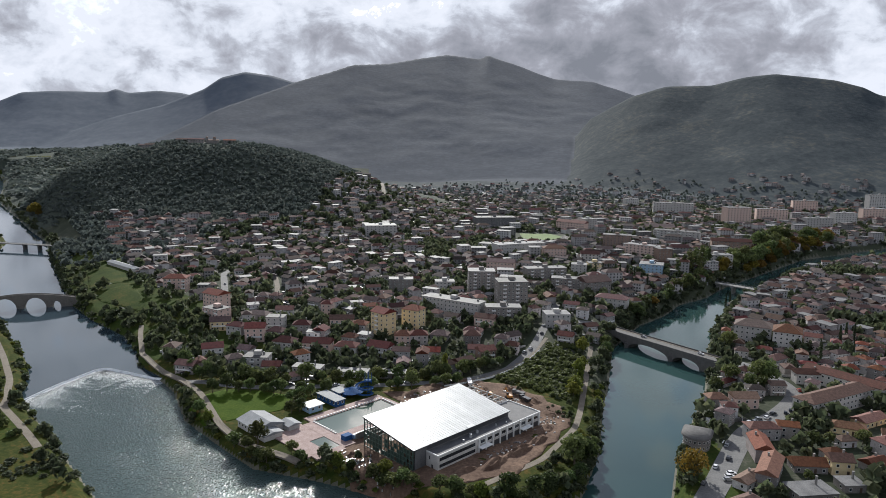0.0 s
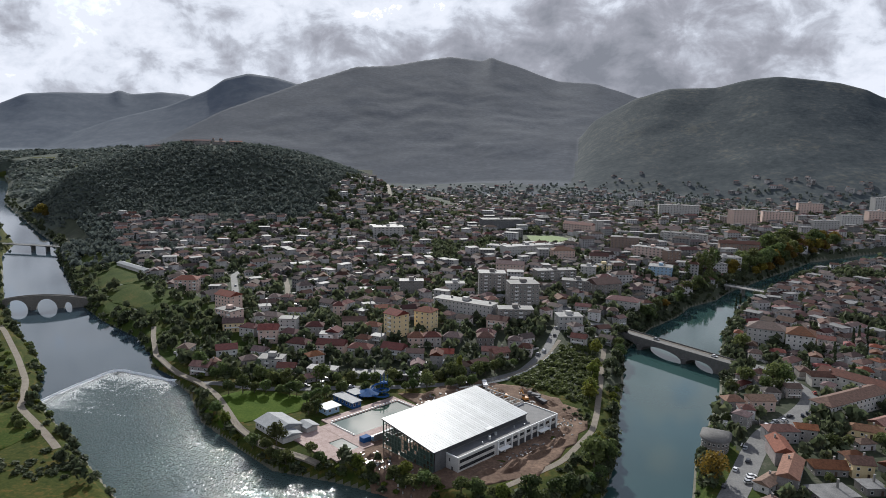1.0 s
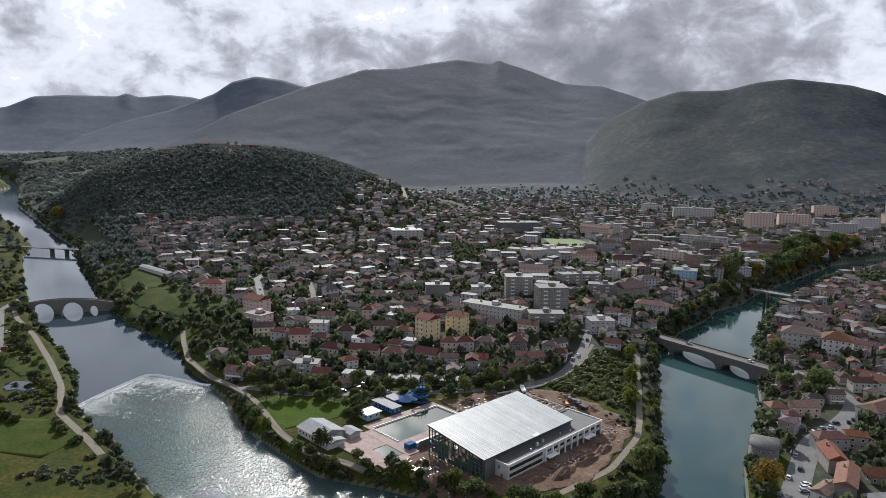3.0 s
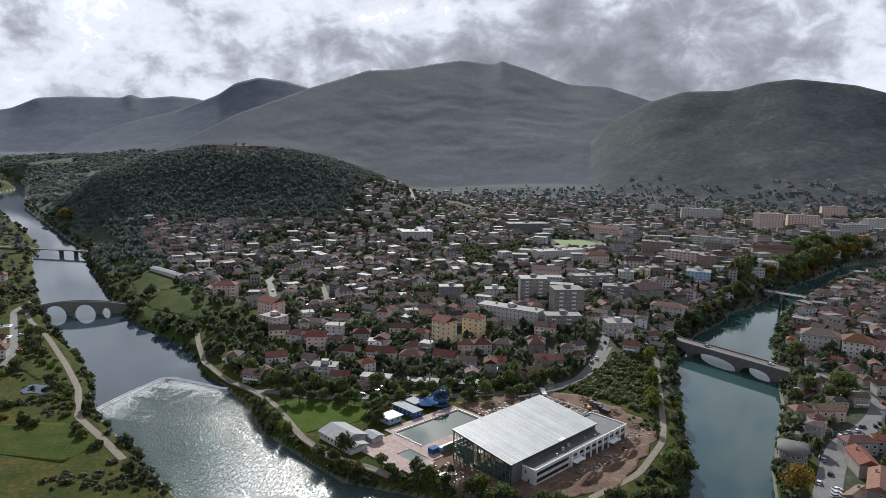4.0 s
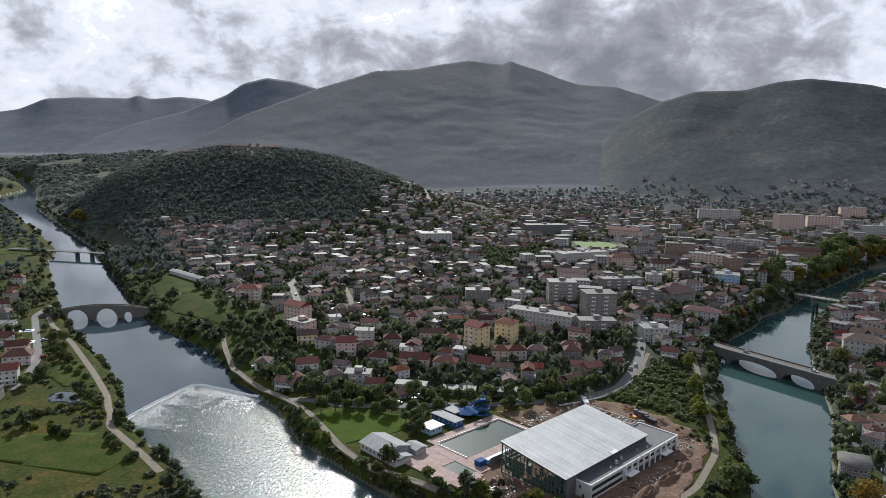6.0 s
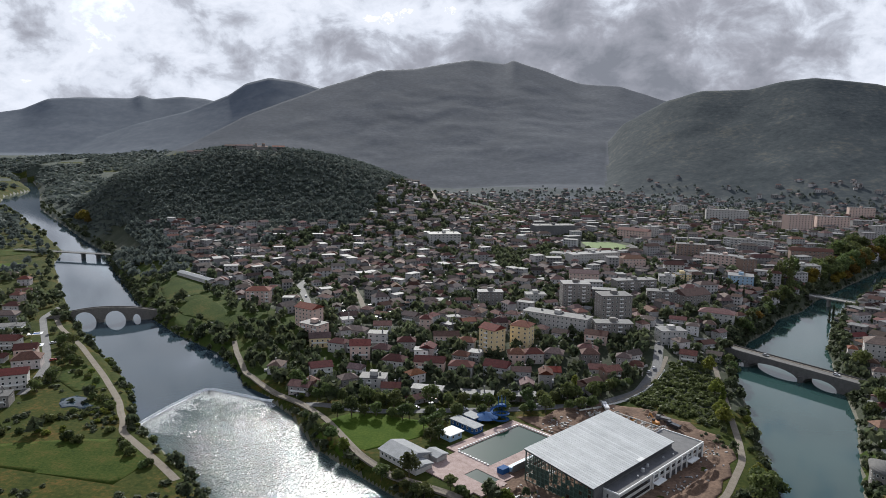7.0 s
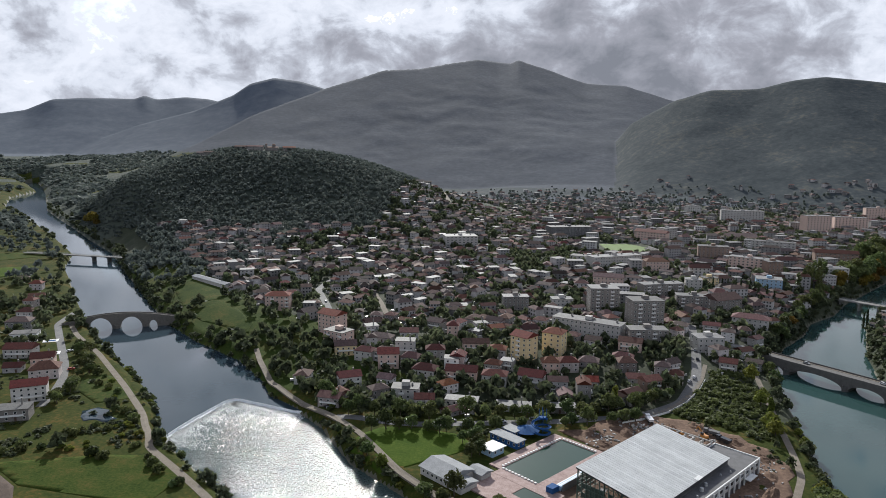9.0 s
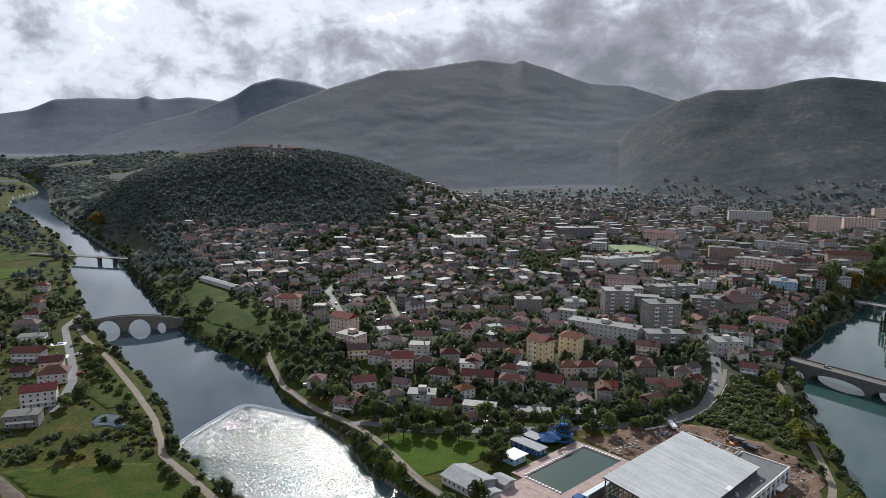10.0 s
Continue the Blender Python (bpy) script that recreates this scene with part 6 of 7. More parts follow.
# ---------------------------------------------------------------- cars
def car(mat, label):
    t = thing("car", Matrix(), label, "car", "cars in the streets")
    bm = bmesh.new()
    prof = [(-2.15, 0.35), (2.1, 0.35), (2.15, 0.7), (1.25, 0.92), (-1.95, 0.95), (-2.15, 0.75)]
    lo = [bm.verts.new((x, -0.88, z)) for x, z in prof]
    hi = [bm.verts.new((x, 0.88, z)) for x, z in prof]
    bm.faces.new(lo), bm.faces.new(hi[::-1])
    for k in range(6):
        bm.faces.new((lo[k], hi[k], hi[(k + 1) % 6], lo[(k + 1) % 6]))
    bmesh.ops.recalc_face_normals(bm, faces=bm.faces[:])
    part("body", bm, mat, t)
    bm = bmesh.new()
    prof = [(-1.9, 0.951), (1.1, 0.93), (0.4, 1.38), (-1.4, 1.40)]
    lo = [bm.verts.new((x, -0.78, z)) for x, z in prof]
    hi = [bm.verts.new((x, 0.78, z)) for x, z in prof]
    bm.faces.new(lo), bm.faces.new(hi[::-1])
    for k in range(4):
        bm.faces.new((lo[k], hi[k], hi[(k + 1) % 4], lo[(k + 1) % 4]))
    bmesh.ops.recalc_face_normals(bm, faces=bm.faces[:])
    part("cabin", bm, M["glass"], t)
    part("roof", one_box(-1.38, -0.74, 1.402, 0.38, 0.74, 1.46), mat, t)
    for x in (-1.35, 1.35):
        for y in (-0.8, 0.8):
            bm = bmesh.new()
            bmesh.ops.create_cone(bm, cap_ends=True, segments=10, radius1=0.33, radius2=0.33, depth=0.22)
            part("wheel", bm, M["tyre"], t, at=pose(x, y, 0.33, 90, 0, 0))
    return t


CARS = [car(M["car_white"], "white saloon car on the asphalt"), car(M["car_dark"], "black hatchback on the asphalt"), car(M["car_silver"], "silver car on the asphalt"), car(M["car_red"], "red car on the asphalt")]
SPOTS = [(-160, 394, 10, 0), (-166, 396, 10, 2), (-172, 392, 40, 1), (-184, 388, 130, 2), (-126, 366, 8, 1), (-118, 367, 10, 0), (-84, 375, 12, 2), (-60, 381, 20, 0), (8, 440, 66, 2), (20, 475, 76, 1), (31, 530, 80, 0), (-222, 494, 120, 1), (-250, 548, 115, 0), (126, 350, 40, 2), (134, 356, 38, 0), (158, 377, 60, 2), (161, 381, 60, 1), (93, 297, 64, 0), (101, 306, 64, 1), (84, 281, 62, 1), (104, 320, 66, 2), (123, 349, 40, 0), (129, 354, 35, 2), (139, 362, 38, 1), (146, 364, 70, 1), (150, 368, 70, 1), (154, 372, 70, 2), (95, 285, 10, 2), (96.5, 288, 10, 0), (98, 291, 10, 0), (163, 384, 60, 0), (166, 400, 85, 3), (-243, 530, 113, 0), (-262, 577, 117, 2), (-196, 372, 135, 1), (-150, 361, 178, 2), (-100, 369, 10, 0), (-40, 386, 24, 1), (12, 446, 70, 0), (22, 492, 78, 2), (-372, 404, 52, 3), (-398, 438, 52, 0), (40, 514, 24, 2)]
def road_z(x, y):
    return gz(x, y) + 0.14
for k, (cx, cy, ct, ck) in enumerate(SPOTS):
    m = pose(cx, cy, road_z(cx, cy), 0, 0, ct)
    if k < 4:
        CARS[k].matrix_basis = m
        continue
    copy_thing(CARS[ck], m)
for s, ck, off in ((20, 1, -2), (45, 2, 2), (92, 0, 1.8)):
    d = Vector((137 - 62, 446 - 527, 0)).normalized()
    p_ = Vector((62, 527, 0)) + d * s + Vector((-d.y, d.x, 0)) * off
    copy_thing(CARS[ck], pose(p_.x, p_.y, 2.605, 0, 0, math.degrees(math.atan2(d.y, d.x))))
ZEBRA = data_of("stripe", one_box(-2.0, -0.28, 0, 2.0, 0.28, 0.02), M["white"])
z_ = thing("zebra_crossing", pose(107, 323, gz(107, 323) + 0.16, 0, 0, 64), "white zebra crossing on the street", "zebra crossing")
for k in range(7):
    part("stripe", ZEBRA, None, z_, at=pose(0, -3.6 + k * 1.2, 0))


# the town's houses: the nearer three hundred are things, the rest one mass
def town_places():
    out = []
    x, y, rng = scatter(-760, 760, 360, 2350, 14.2, 5, 38)
    ton = inside(x, y, TONGUE)
    k = free(x, y) & ton & (y > 362)
    hz = hill(x, y)
    k &= (hz < np.where(x > -300, 72, np.where(x > -660, 24, 6))) & ((y < 1250) | (hz < 12))
    bank = line_distance(x, y, INNER_A)
    k &= (bank > 62) | (y < 420)
    far = np.clip((y - 800) / 900, 0, 1)
    k &= rng.rand(len(x)) > 0.24 + 0.5 * far
    k &= (ground(x, y) < 75) & (rng.rand(len(x)) > sstep(1350, 2050, np.hypot(x, y)))
    k &= (fbm(x / 90, y / 90, 3) < 0.80) | (y < 560)
    k &= np.abs(np.degrees(np.arctan2(x, y))) < 36
    out.append(np.c_[x[k], y[k]])
    x, y, rng = scatter(70, 700, 270, 900, 13.5, 8, 12)
    k = free(x, y, 7) & ~inside(x, y, TONGUE) & (np.degrees(np.arctan2(x, y)) < 36)
    k &= fbm(x / 70, y / 70, 3) < 0.64
    out.append(np.c_[x[k], y[k]])
    return np.concatenate(out)


PLACES = town_places()
PLACES = PLACES[np.argsort(PLACES[:, 1] * 1.0 + np.abs(PLACES[:, 0]) * 0.15)]
rng_h = np.random.RandomState(21)
NEAR = PLACES[:185]
for k, (x, y) in enumerate(NEAR):
    p = PROTOS[k] if k < len(PROTOS) else PROTOS[rng_h.choice(len(PROTOS), p=[0.2, 0.16, 0.12, 0.16, 0.1, 0.12, 0.03, 0.11])]
    turn = 38 + 22 * (vnoise(x / 80, y / 80) - 0.5) * 2 + 90 * rng_h.randint(2) * (rng_h.rand() < 0.4)
    turn = turn - 38 - 10 if rng_h.rand() < 0.5 else turn
    q_ = 0.8 if x > 70 and y < 560 else 0.92
    m = at_ground(x, y, turn) @ Matrix.Diagonal((q_ * rng_h.uniform(0.82, 1.15), q_ * rng_h.uniform(0.82, 1.1), q_ * rng_h.uniform(0.78, 1.02), 1))
    if k < len(PROTOS):
        p.matrix_basis = m
        tagged(p, group="houses of the town")
    else:
        copy_thing(p, m).matrix_basis = m


def house_mass(name, places, seed):
    rng = np.random.RandomState(seed)
    V, F, S = [], [], []
    z = ground(places[:, 0], places[:, 1])
    n0 = 0
    jobs = []
    for (x, y), gz_ in zip(places, z):
        w, d, fl = rng.uniform(7.0, 14.5), rng.uniform(6.0, 9.5), rng.choice([1, 1, 2, 2, 2, 3])
        a = math.radians(38 + rng.normal() * 20 + 90 * rng.randint(2))
        # blocks of flats mixed in towards the middle of the town
        if x > -90 and 590 < y < 1350 and inside(x, y, TONGUE) and rng.rand() < 0.13:
            w, d, fl = rng.uniform(11, 21), rng.uniform(9, 12), rng.choice([3, 3, 4, 4, 5])
            a = math.radians(12 + rng.normal() * 14)
        jobs.append((x, y, gz_, w, d, fl, a))
        # lean-tos and back wings
        for _ in range(rng.choice([0, 0, 1, 1, 2])):
            u, v = rng.choice([-1, 1]) * w * rng.uniform(0.2, 0.55), rng.choice([-1, 1]) * d * rng.uniform(0.5, 0.8)
            jobs.append((x + u * math.cos(a) - v * math.sin(a), y + u * math.sin(a) + v * math.cos(a), gz_, rng.uniform(3, 6), rng.uniform(3, 5), 1 if fl < 3 else 2, a))
    for x, y, gz_, w, d, fl, a in jobs:
        h, rise = fl * 2.8 + rng.uniform(0.0, 0.8), min(w, d) * rng.uniform(0.20, 0.33)
        hip = rng.rand() < 0.6
        flat = rng.rand() < (0.07 if fl < 3 else 0.45)
        hw, hd, o = w / 2, d / 2, 0.5
        P = [(-hw, -hd, -3), (hw, -hd, -3), (hw, hd, -3), (-hw, hd, -3), (-hw, -hd, h), (hw, -hd, h), (hw, hd, h), (-hw, hd, h)]
        fs = [(0, 1, 5, 4), (1, 2, 6, 5), (2, 3, 7, 6), (3, 0, 4, 7)]
        ss = [0] * 4
        e = hd * 0.85 if hip else 0.0
        b = len(P)
        P += [(-hw - o, -hd - o, h - .1), (hw + o, -hd - o, h - .1), (hw + o, hd + o, h - .1), (-hw - o, hd + o, h - .1)]
        if flat:
            P += [(-hw - o, -hd - o, h + .3), (hw + o, -hd - o, h + .3), (hw + o, hd + o, h + .3), (-hw - o, hd + o, h + .3)]
            fs += [(b + 4, b + 5, b + 6, b + 7)] + [(b + i, b + (i + 1) % 4, b + 4 + (i + 1) % 4, b + 4 + i) for i in range(4)]
            ss += [2] * 5
        else:
            P += [(-hw - o + e, 0, h + rise), (hw + o - e, 0, h + rise)]
            fs += [(b, b + 1, b + 5, b + 4), (b + 2, b + 3, b + 4, b + 5), (b + 1, b + 2, b + 5), (b + 3, b, b + 4), (b + 3, b + 2, b + 1, b)]
            ss += [1] * 5
        for sgn in (-1, 1):
            for f_ in range(fl):
                for u in ((-0.3, 0.0, 0.3) if w < 14.6 else (-0.4, -0.2, 0.0, 0.2, 0.4)):
                    b = len(P)
                    cx, cz, yy = u * w, 1.6 + 2.9 * f_, sgn * (hd + 0.04)
                    q = [(cx - .65, yy, cz - .7), (cx + .65, yy, cz - .7), (cx + .65, yy, cz + .7), (cx - .65, yy, cz + .7)]
                    P += q
                    fs.append((b, b + 1, b + 2, b + 3) if sgn < 0 else (b + 3, b + 2, b + 1, b))
                    ss.append(3)
        P = np.array(P)
        c, s = math.cos(a), math.sin(a)
        V.append(np.c_[P[:, 0] * c - P[:, 1] * s + x, P[:, 0] * s + P[:, 1] * c + y, P[:, 2] + gz_])
        F += [tuple(i + n0 for i in f) for f in fs]
        S += ss
        n0 += len(P)
    ob = mesh_object(name, np.concatenate(V), F, [M["wall_far"], M["roof_far"], M["slab"], M["glass"]], S)
    return tagged(ob, "mass of rendered houses with red tile roofs", "houses", kind="stuff")


house_mass("houses", PLACES[185:], 4)

# trees between the houses, on the banks, on the hill
def garden_trees():
    x, y, rng = scatter(-1100, 900, 250, 2350, 8.0, 31, 15)
    s = river_signed(x, y)
    near = np.full(len(x), 1e9)
    for i in range(0, len(PLACES), 200):
        b = PLACES[i:i + 200]
        near = np.minimum(near, np.min(np.hypot(x[:, None] - b[:, 0], y[:, None] - b[:, 1]), 1))
    k = (s > 4) & (near > 6.2) & (np.abs(np.degrees(np.arctan2(x, y)) + 8) < 39)
    for pts, wd in ROAD_LINES:
        k &= line_distance(x, y, pts[::2]) > wd / 2 + 3.0
    k &= clear_of_big(x, y, 2.5)
    for poly in CLEAR:
        k &= ~inside(x, y, poly)
    ton = inside(x, y, TONGUE)
    left = ~ton & (x < 0)
    k &= ~(left & (rng.rand(len(x)) < np.where(y < 430, 0.95, np.where(y < 580, 0.30, 0.72))))
    k &= ~(ton & (x < -225) & (y < 700) & (line_distance(x, y, INNER_A) < 75) & (rng.rand(len(x)) < 0.55))
    k &= rng.rand(len(x)) < np.where(y > 1250, 0.45, np.where(y > 1000, 0.6, 0.8))
    k &= (hill(x, y) < np.where(x > -300, 72, 20)) & ((y < 1250) | (hill(x, y) < 12)) & (ground(x, y) < np.where(x > 0, 46, 80)) & (rng.rand(len(x)) > sstep(1250, 2050, np.hypot(x, y)))
    k &= ~(left & (y > 580) & (s < 14)) & ~(ton & (y > 780) & (s < 34))
    x, y = x[k], y[k]
    h = rng.uniform(4.0, 8.8, len(x)) + (near[k] > 11) * (y < 1200) * rng.uniform(0, 3.5, k.sum())
    return np.c_[x, y, h, h * rng.uniform(0.75, 1.05, len(x))]


GARDEN = garden_trees()
# trees far enough off to get the haze-tinted leaf colour
hazy = ((GARDEN[:, 1] > 640) & (GARDEN[:, 0] < -380)) | (GARDEN[:, 1] > 1500)
wood("garden_trees", GARDEN[~hazy], M["woods"], "leafy garden trees between the houses of the town", per=36, cards=0.18)
wood("valley_trees", GARDEN[hazy], M["woods_hazy"], "dark trees at the foot of the hill, paled by haze", per=36, cards=0.18)


def far_woods():
    x, y, rng = scatter(-2800, -350, 900, 3300, 26, 47, 33)
    az, r = np.degrees(np.arctan2(x, y)), np.hypot(x, y)
    k = (az > -46) & (az < -17 - 7 * sstep(1500, 2000, r)) & (r > 1350) & (r < 3400) & (hill(x, y) < 12) & (river_signed(x, y) > np.where(inside(x, y, TONGUE), 14, 20)) & (ground(x, y) < 90) & (fbm(x / 160, y / 160, 3) > 0.47)
    x, y = x[k], y[k]
    h = rng.uniform(8, 15, len(x))
    return np.c_[x, y, h, h * rng.uniform(1.5, 2.6, len(x))]


wood("far_woods", far_woods(), M["woods_hazy"], "dark woods and hedges in the far valley, paled by haze", per=18, cards=0.2, kind="bush")


def clutter():
    """Sheds, walls, water tanks and lean-tos in the yards."""
    rng = np.random.RandomState(91)
    V, F = [], []
    pts = PLACES[PLACES[:, 1] < 1150]
    for x, y in pts:
        for _ in range(rng.randint(3, 7)):
            a, d = rng.rand() * 6.283, rng.uniform(7.0, 10.5)
            cx, cy = x + math.cos(a) * d, y + math.sin(a) * d
            if rng.rand() < 0.4:
                w, l, h_ = 0.25, rng.uniform(3, 7), rng.uniform(0.9, 1.8)
            else:
                w, l, h_ = rng.uniform(0.9, 2.6), rng.uniform(1.2, 4.0), rng.uniform(0.9, 2.6)
            V.append((cx, cy, w / 2, l / 2, h_, rng.rand() * 3.14))
    V = np.array(V)
    V = V[(river_signed(V[:, 0], V[:, 1]) > 5) & clear_of_big(V[:, 0], V[:, 1], 1.5)]
    for pts_, wd in ROAD_LINES:
        V = V[line_distance(V[:, 0], V[:, 1], pts_[::3]) > wd / 2 + 2]
    z = ground(V[:, 0], V[:, 1])
    out = []
    for (cx, cy, w, l, h_, a), g in zip(V, z):
        c, s = math.cos(a), math.sin(a)
        ring = [(cx + u * c - v * s, cy + u * s + v * c) for u, v in ((-w, -l), (w, -l), (w, l), (-w, l))]
        n = len(out)
        out += [(px, py, g - 0.8) for px, py in ring] + [(px, py, g + h_) for px, py in ring]
        F += [(n + 4, n + 5, n + 6, n + 7)] + [(n + i, n + (i + 1) % 4, n + 4 + (i + 1) % 4, n + 4 + i) for i in range(4)]
    ob = mesh_object("yard_clutter", out, F, [M["clutter"]])
    tagged(ob, "sheds, garden walls and lean-tos in the yards", "sheds", kind="stuff")


clutter()


def hill_trees():
    x, y, rng = scatter(-1250, -150, 780, 1700, 7.2, 41, 25)
    hz = hill(x, y)
    k = (hz > 3) & (river_signed(x, y) > 6) & ~((x > -660) & (hz < 22) & (y < 1300)) & ((x < -300) | (hz > 74))
    k &= (y < 1220) | (hz > 50)
    k &= (np.hypot((x + 535) * 0.5, y - 1108) > 20) & (np.hypot(x + 632, y - 1088) > 16)
    k &= rng.rand(len(x)) < 0.93
    x, y = x[k], y[k]
    h = rng.uniform(3.5, 7.5, len(x)) * (0.7 + 0.3 * sstep(10, 60, river_signed(x, y)))
    return np.c_[x, y, h, h * rng.uniform(1.0, 1.4, len(x))]


wood("hill_woods", hill_trees(), M["woods_hazy"], "dense dark woodland on the round hill, paled by haze", per=24, cards=0.17)


def bank_trees():
    rng = np.random.RandomState(51)
    rows = []
    for line, off, gap in ((INNER_A + [], 7, 3.6), (INNER_B[:-1], 7, 3.6), ([q for q in OUTER_A if q[1] < 1500], 5, 6.0), (OUTER_B[4:], 6, 4.5)):
        p = np.array(line, float)
        seg = np.r_[0, np.cumsum(np.linalg.norm(np.diff(p, axis=0), axis=1))]
        for s in np.arange(0, seg[-1], gap):
            x, y = np.interp(s, seg, p[:, 0]) + rng.normal() * 6, np.interp(s, seg, p[:, 1]) + rng.normal() * 6
            rows.append((x, y))
    p = np.array(rows)
    s = river_signed(p[:, 0], p[:, 1])
    k = (s > 2.0) & (s < 22) & ((p[:, 1] < 1400) | (p[:, 0] > 0))
    for pts, wd in ROAD_LINES:
        k &= line_distance(p[:, 0], p[:, 1], pts[::2]) > wd / 2 + 1.2
    p = p[k]
    h = rng.uniform(3.5, 8.5, len(p))
    return np.c_[p, h, h * rng.uniform(0.8, 1.1, len(p))]


def waterside():
    rng = np.random.RandomState(57)
    rows = []
    for line, gap in ((INNER_A[:16], 1.6), (INNER_B[2:], 1.8), ([q for q in OUTER_A if q[1] < 600], 3.0), (OUTER_B[4:14], 2.4)):
        p = np.array(line, float)
        seg = np.r_[0, np.cumsum(np.linalg.norm(np.diff(p, axis=0), axis=1))]
        for s in np.arange(0, seg[-1], gap):
            rows.append((np.interp(s, seg, p[:, 0]) + rng.normal() * 2.5, np.interp(s, seg, p[:, 1]) + rng.normal() * 2.5))
    p = np.array(rows)
    s = river_signed(p[:, 0], p[:, 1])
    p = p[(s > 0.2) & (s < 6) & (fbm(p[:, 0] / 18, p[:, 1] / 18, 2) > 0.25)]
    for pts, wd in ROAD_LINES:
        p = p[line_distance(p[:, 0], p[:, 1], pts[::2]) > wd / 2 + 0.9]
    h = rng.uniform(1.6, 4.6, len(p))
    return np.c_[p, h, h * rng.uniform(1.1, 1.6, len(p))]


wood("waterside_bushes", waterside(), M["woods"], "bushes hanging over the water's edge", per=70, cards=0.12, kind="bush")
wood("bank_trees", bank_trees(), M["woods"], "bushes and low trees along the river banks", per=90, cards=0.12)


# ---------------------------------------------------------------- single trees
T_ROUND = [tree_thing("broad", h, w, M["leaf"], lb) for h, w, lb in ((9, 8.5, "round-crowned green tree on the bank"), (11, 9.5, "tall spreading dark green tree"), (7, 7.5, "low bushy green tree"), (8, 6.5, "young green tree with an uneven crown"))]
T_LIGHT = [tree_thing("broad", h, w, M["leaf_light"], lb) for h, w, lb in ((9, 8, "yellow-green broad-crowned tree in leaf"), (7, 6.5, "small yellow-green tree in leaf"))]
T_GOLD = [tree_thing("broad", h, w, M["leaf_gold"], lb) for h, w, lb in ((13, 14, "great autumn-coloured plane tree"), (8, 7, "golden autumn tree by water"))]
T_POPLAR = [tree_thing("poplar", 17, 7, M["leaf"], "tall green poplar by the river", n=520), tree_thing("poplar", 12, 5, M["leaf_light"], "slim yellow-green poplar beside the path")]
T_BUSH = [tree_thing("bush", h, w, M[lf], lb, "bush", n=420, size=0.34) for h, w, lf, lb in ((3.2, 5.0, "leaf", "low spreading green bush"), (4.2, 5.5, "leaf", "tall rounded green bush"), (2.4, 4.5, "leaf_light", "low yellow-green bush in leaf"))]
T_CYPRESS = [tree_thing("cypress", 13, 3.6, M["leaf_dark"], "dark slender cypress among houses", n=360, size=0.34)]
USED = set()


def plant(proto, x, y, scale=1.0, group=""):
    m = at_ground(x, y, (x * 37 + y * 91) % 360) @ Matrix.Diagonal((scale, scale, scale, 1))
    if proto not in USED:
        USED.add(proto)
        proto.matrix_basis = m
        ob = proto
    else:
        ob = copy_thing(proto, m)
        ob.matrix_basis = m
    if group:
        tagged(ob, group=group)
    return ob


rng_t = np.random.RandomState(77)


def plant_line(pts, gap, protos, spread, group, lo=0.75, hi=1.15, keep=1.0, margin=3.0):
    pts = np.asarray(pts, float)
    seg = np.r_[0, np.cumsum(np.linalg.norm(np.diff(pts, axis=0), axis=1))]
    for s in np.arange(0, seg[-1], gap):
        if rng_t.rand() > keep:
            continue
        x = np.interp(s, seg, pts[:, 0]) + rng_t.normal() * spread
        y = np.interp(s, seg, pts[:, 1]) + rng_t.normal() * spread
        ax, ay = np.array([x]), np.array([y])
        if river_signed(ax, ay)[0] < margin or any(line_distance(ax, ay, q[0][::4])[0] < q[1] / 2 + 1.5 for q in ROAD_LINES):
            continue
        plant(protos[rng_t.randint(len(protos))], x, y, rng_t.uniform(lo, hi), group)


# along the near bank of the tongue
plant_line([(-196, 372), (-172, 333), (-150, 312), (-112, 284), (-81, 277), (-50, 267), (-25, 258), (5, 258), (28, 272), (40, 318), (44, 340)], 5.0, T_ROUND + T_LIGHT + T_BUSH, 2.2, "bank trees", 0.6, 1.05, margin=1.5)
plant_line([(-150, 306), (-112, 281), (-81, 274), (-45, 263), (-10, 256), (20, 262), (36, 290)], 4.0, T_ROUND[:1] + T_BUSH, 1.8, "bank trees", 0.6, 1.0, margin=1.0)
plant_line([(50, 361), (57, 400), (62, 440), (66, 480)], 5.0, T_LIGHT + T_ROUND, 2.0, "bank trees", 0.5, 1.0, margin=2.0)
plant_line([(36, 365), (42, 400), (48, 440), (50, 464)], 5.0, [T_POPLAR[1], T_LIGHT[0], T_LIGHT[0]], 1.5, "yellow-green row by the path", 0.8, 1.2)
# the avenue
plant_line([(-208, 396), (-186, 370), (-161, 365), (-142, 365), (-111, 372), (-71, 382), (-28, 398), (-6, 418)], 7.5, T_ROUND, 1.2, "avenue trees", 0.8, 1.15)
plant_line([(-166, 350), (-150, 351), (-122, 353), (-104, 358), (-72, 367), (-30, 382)], 7.0, T_ROUND, 1.2, "avenue trees", 0.7, 1.1, 0.85)
plant_line([(-116, 345), (-112, 332), (-110, 322)], 5.0, T_ROUND, 2.0, "avenue trees", 0.7, 1.0)
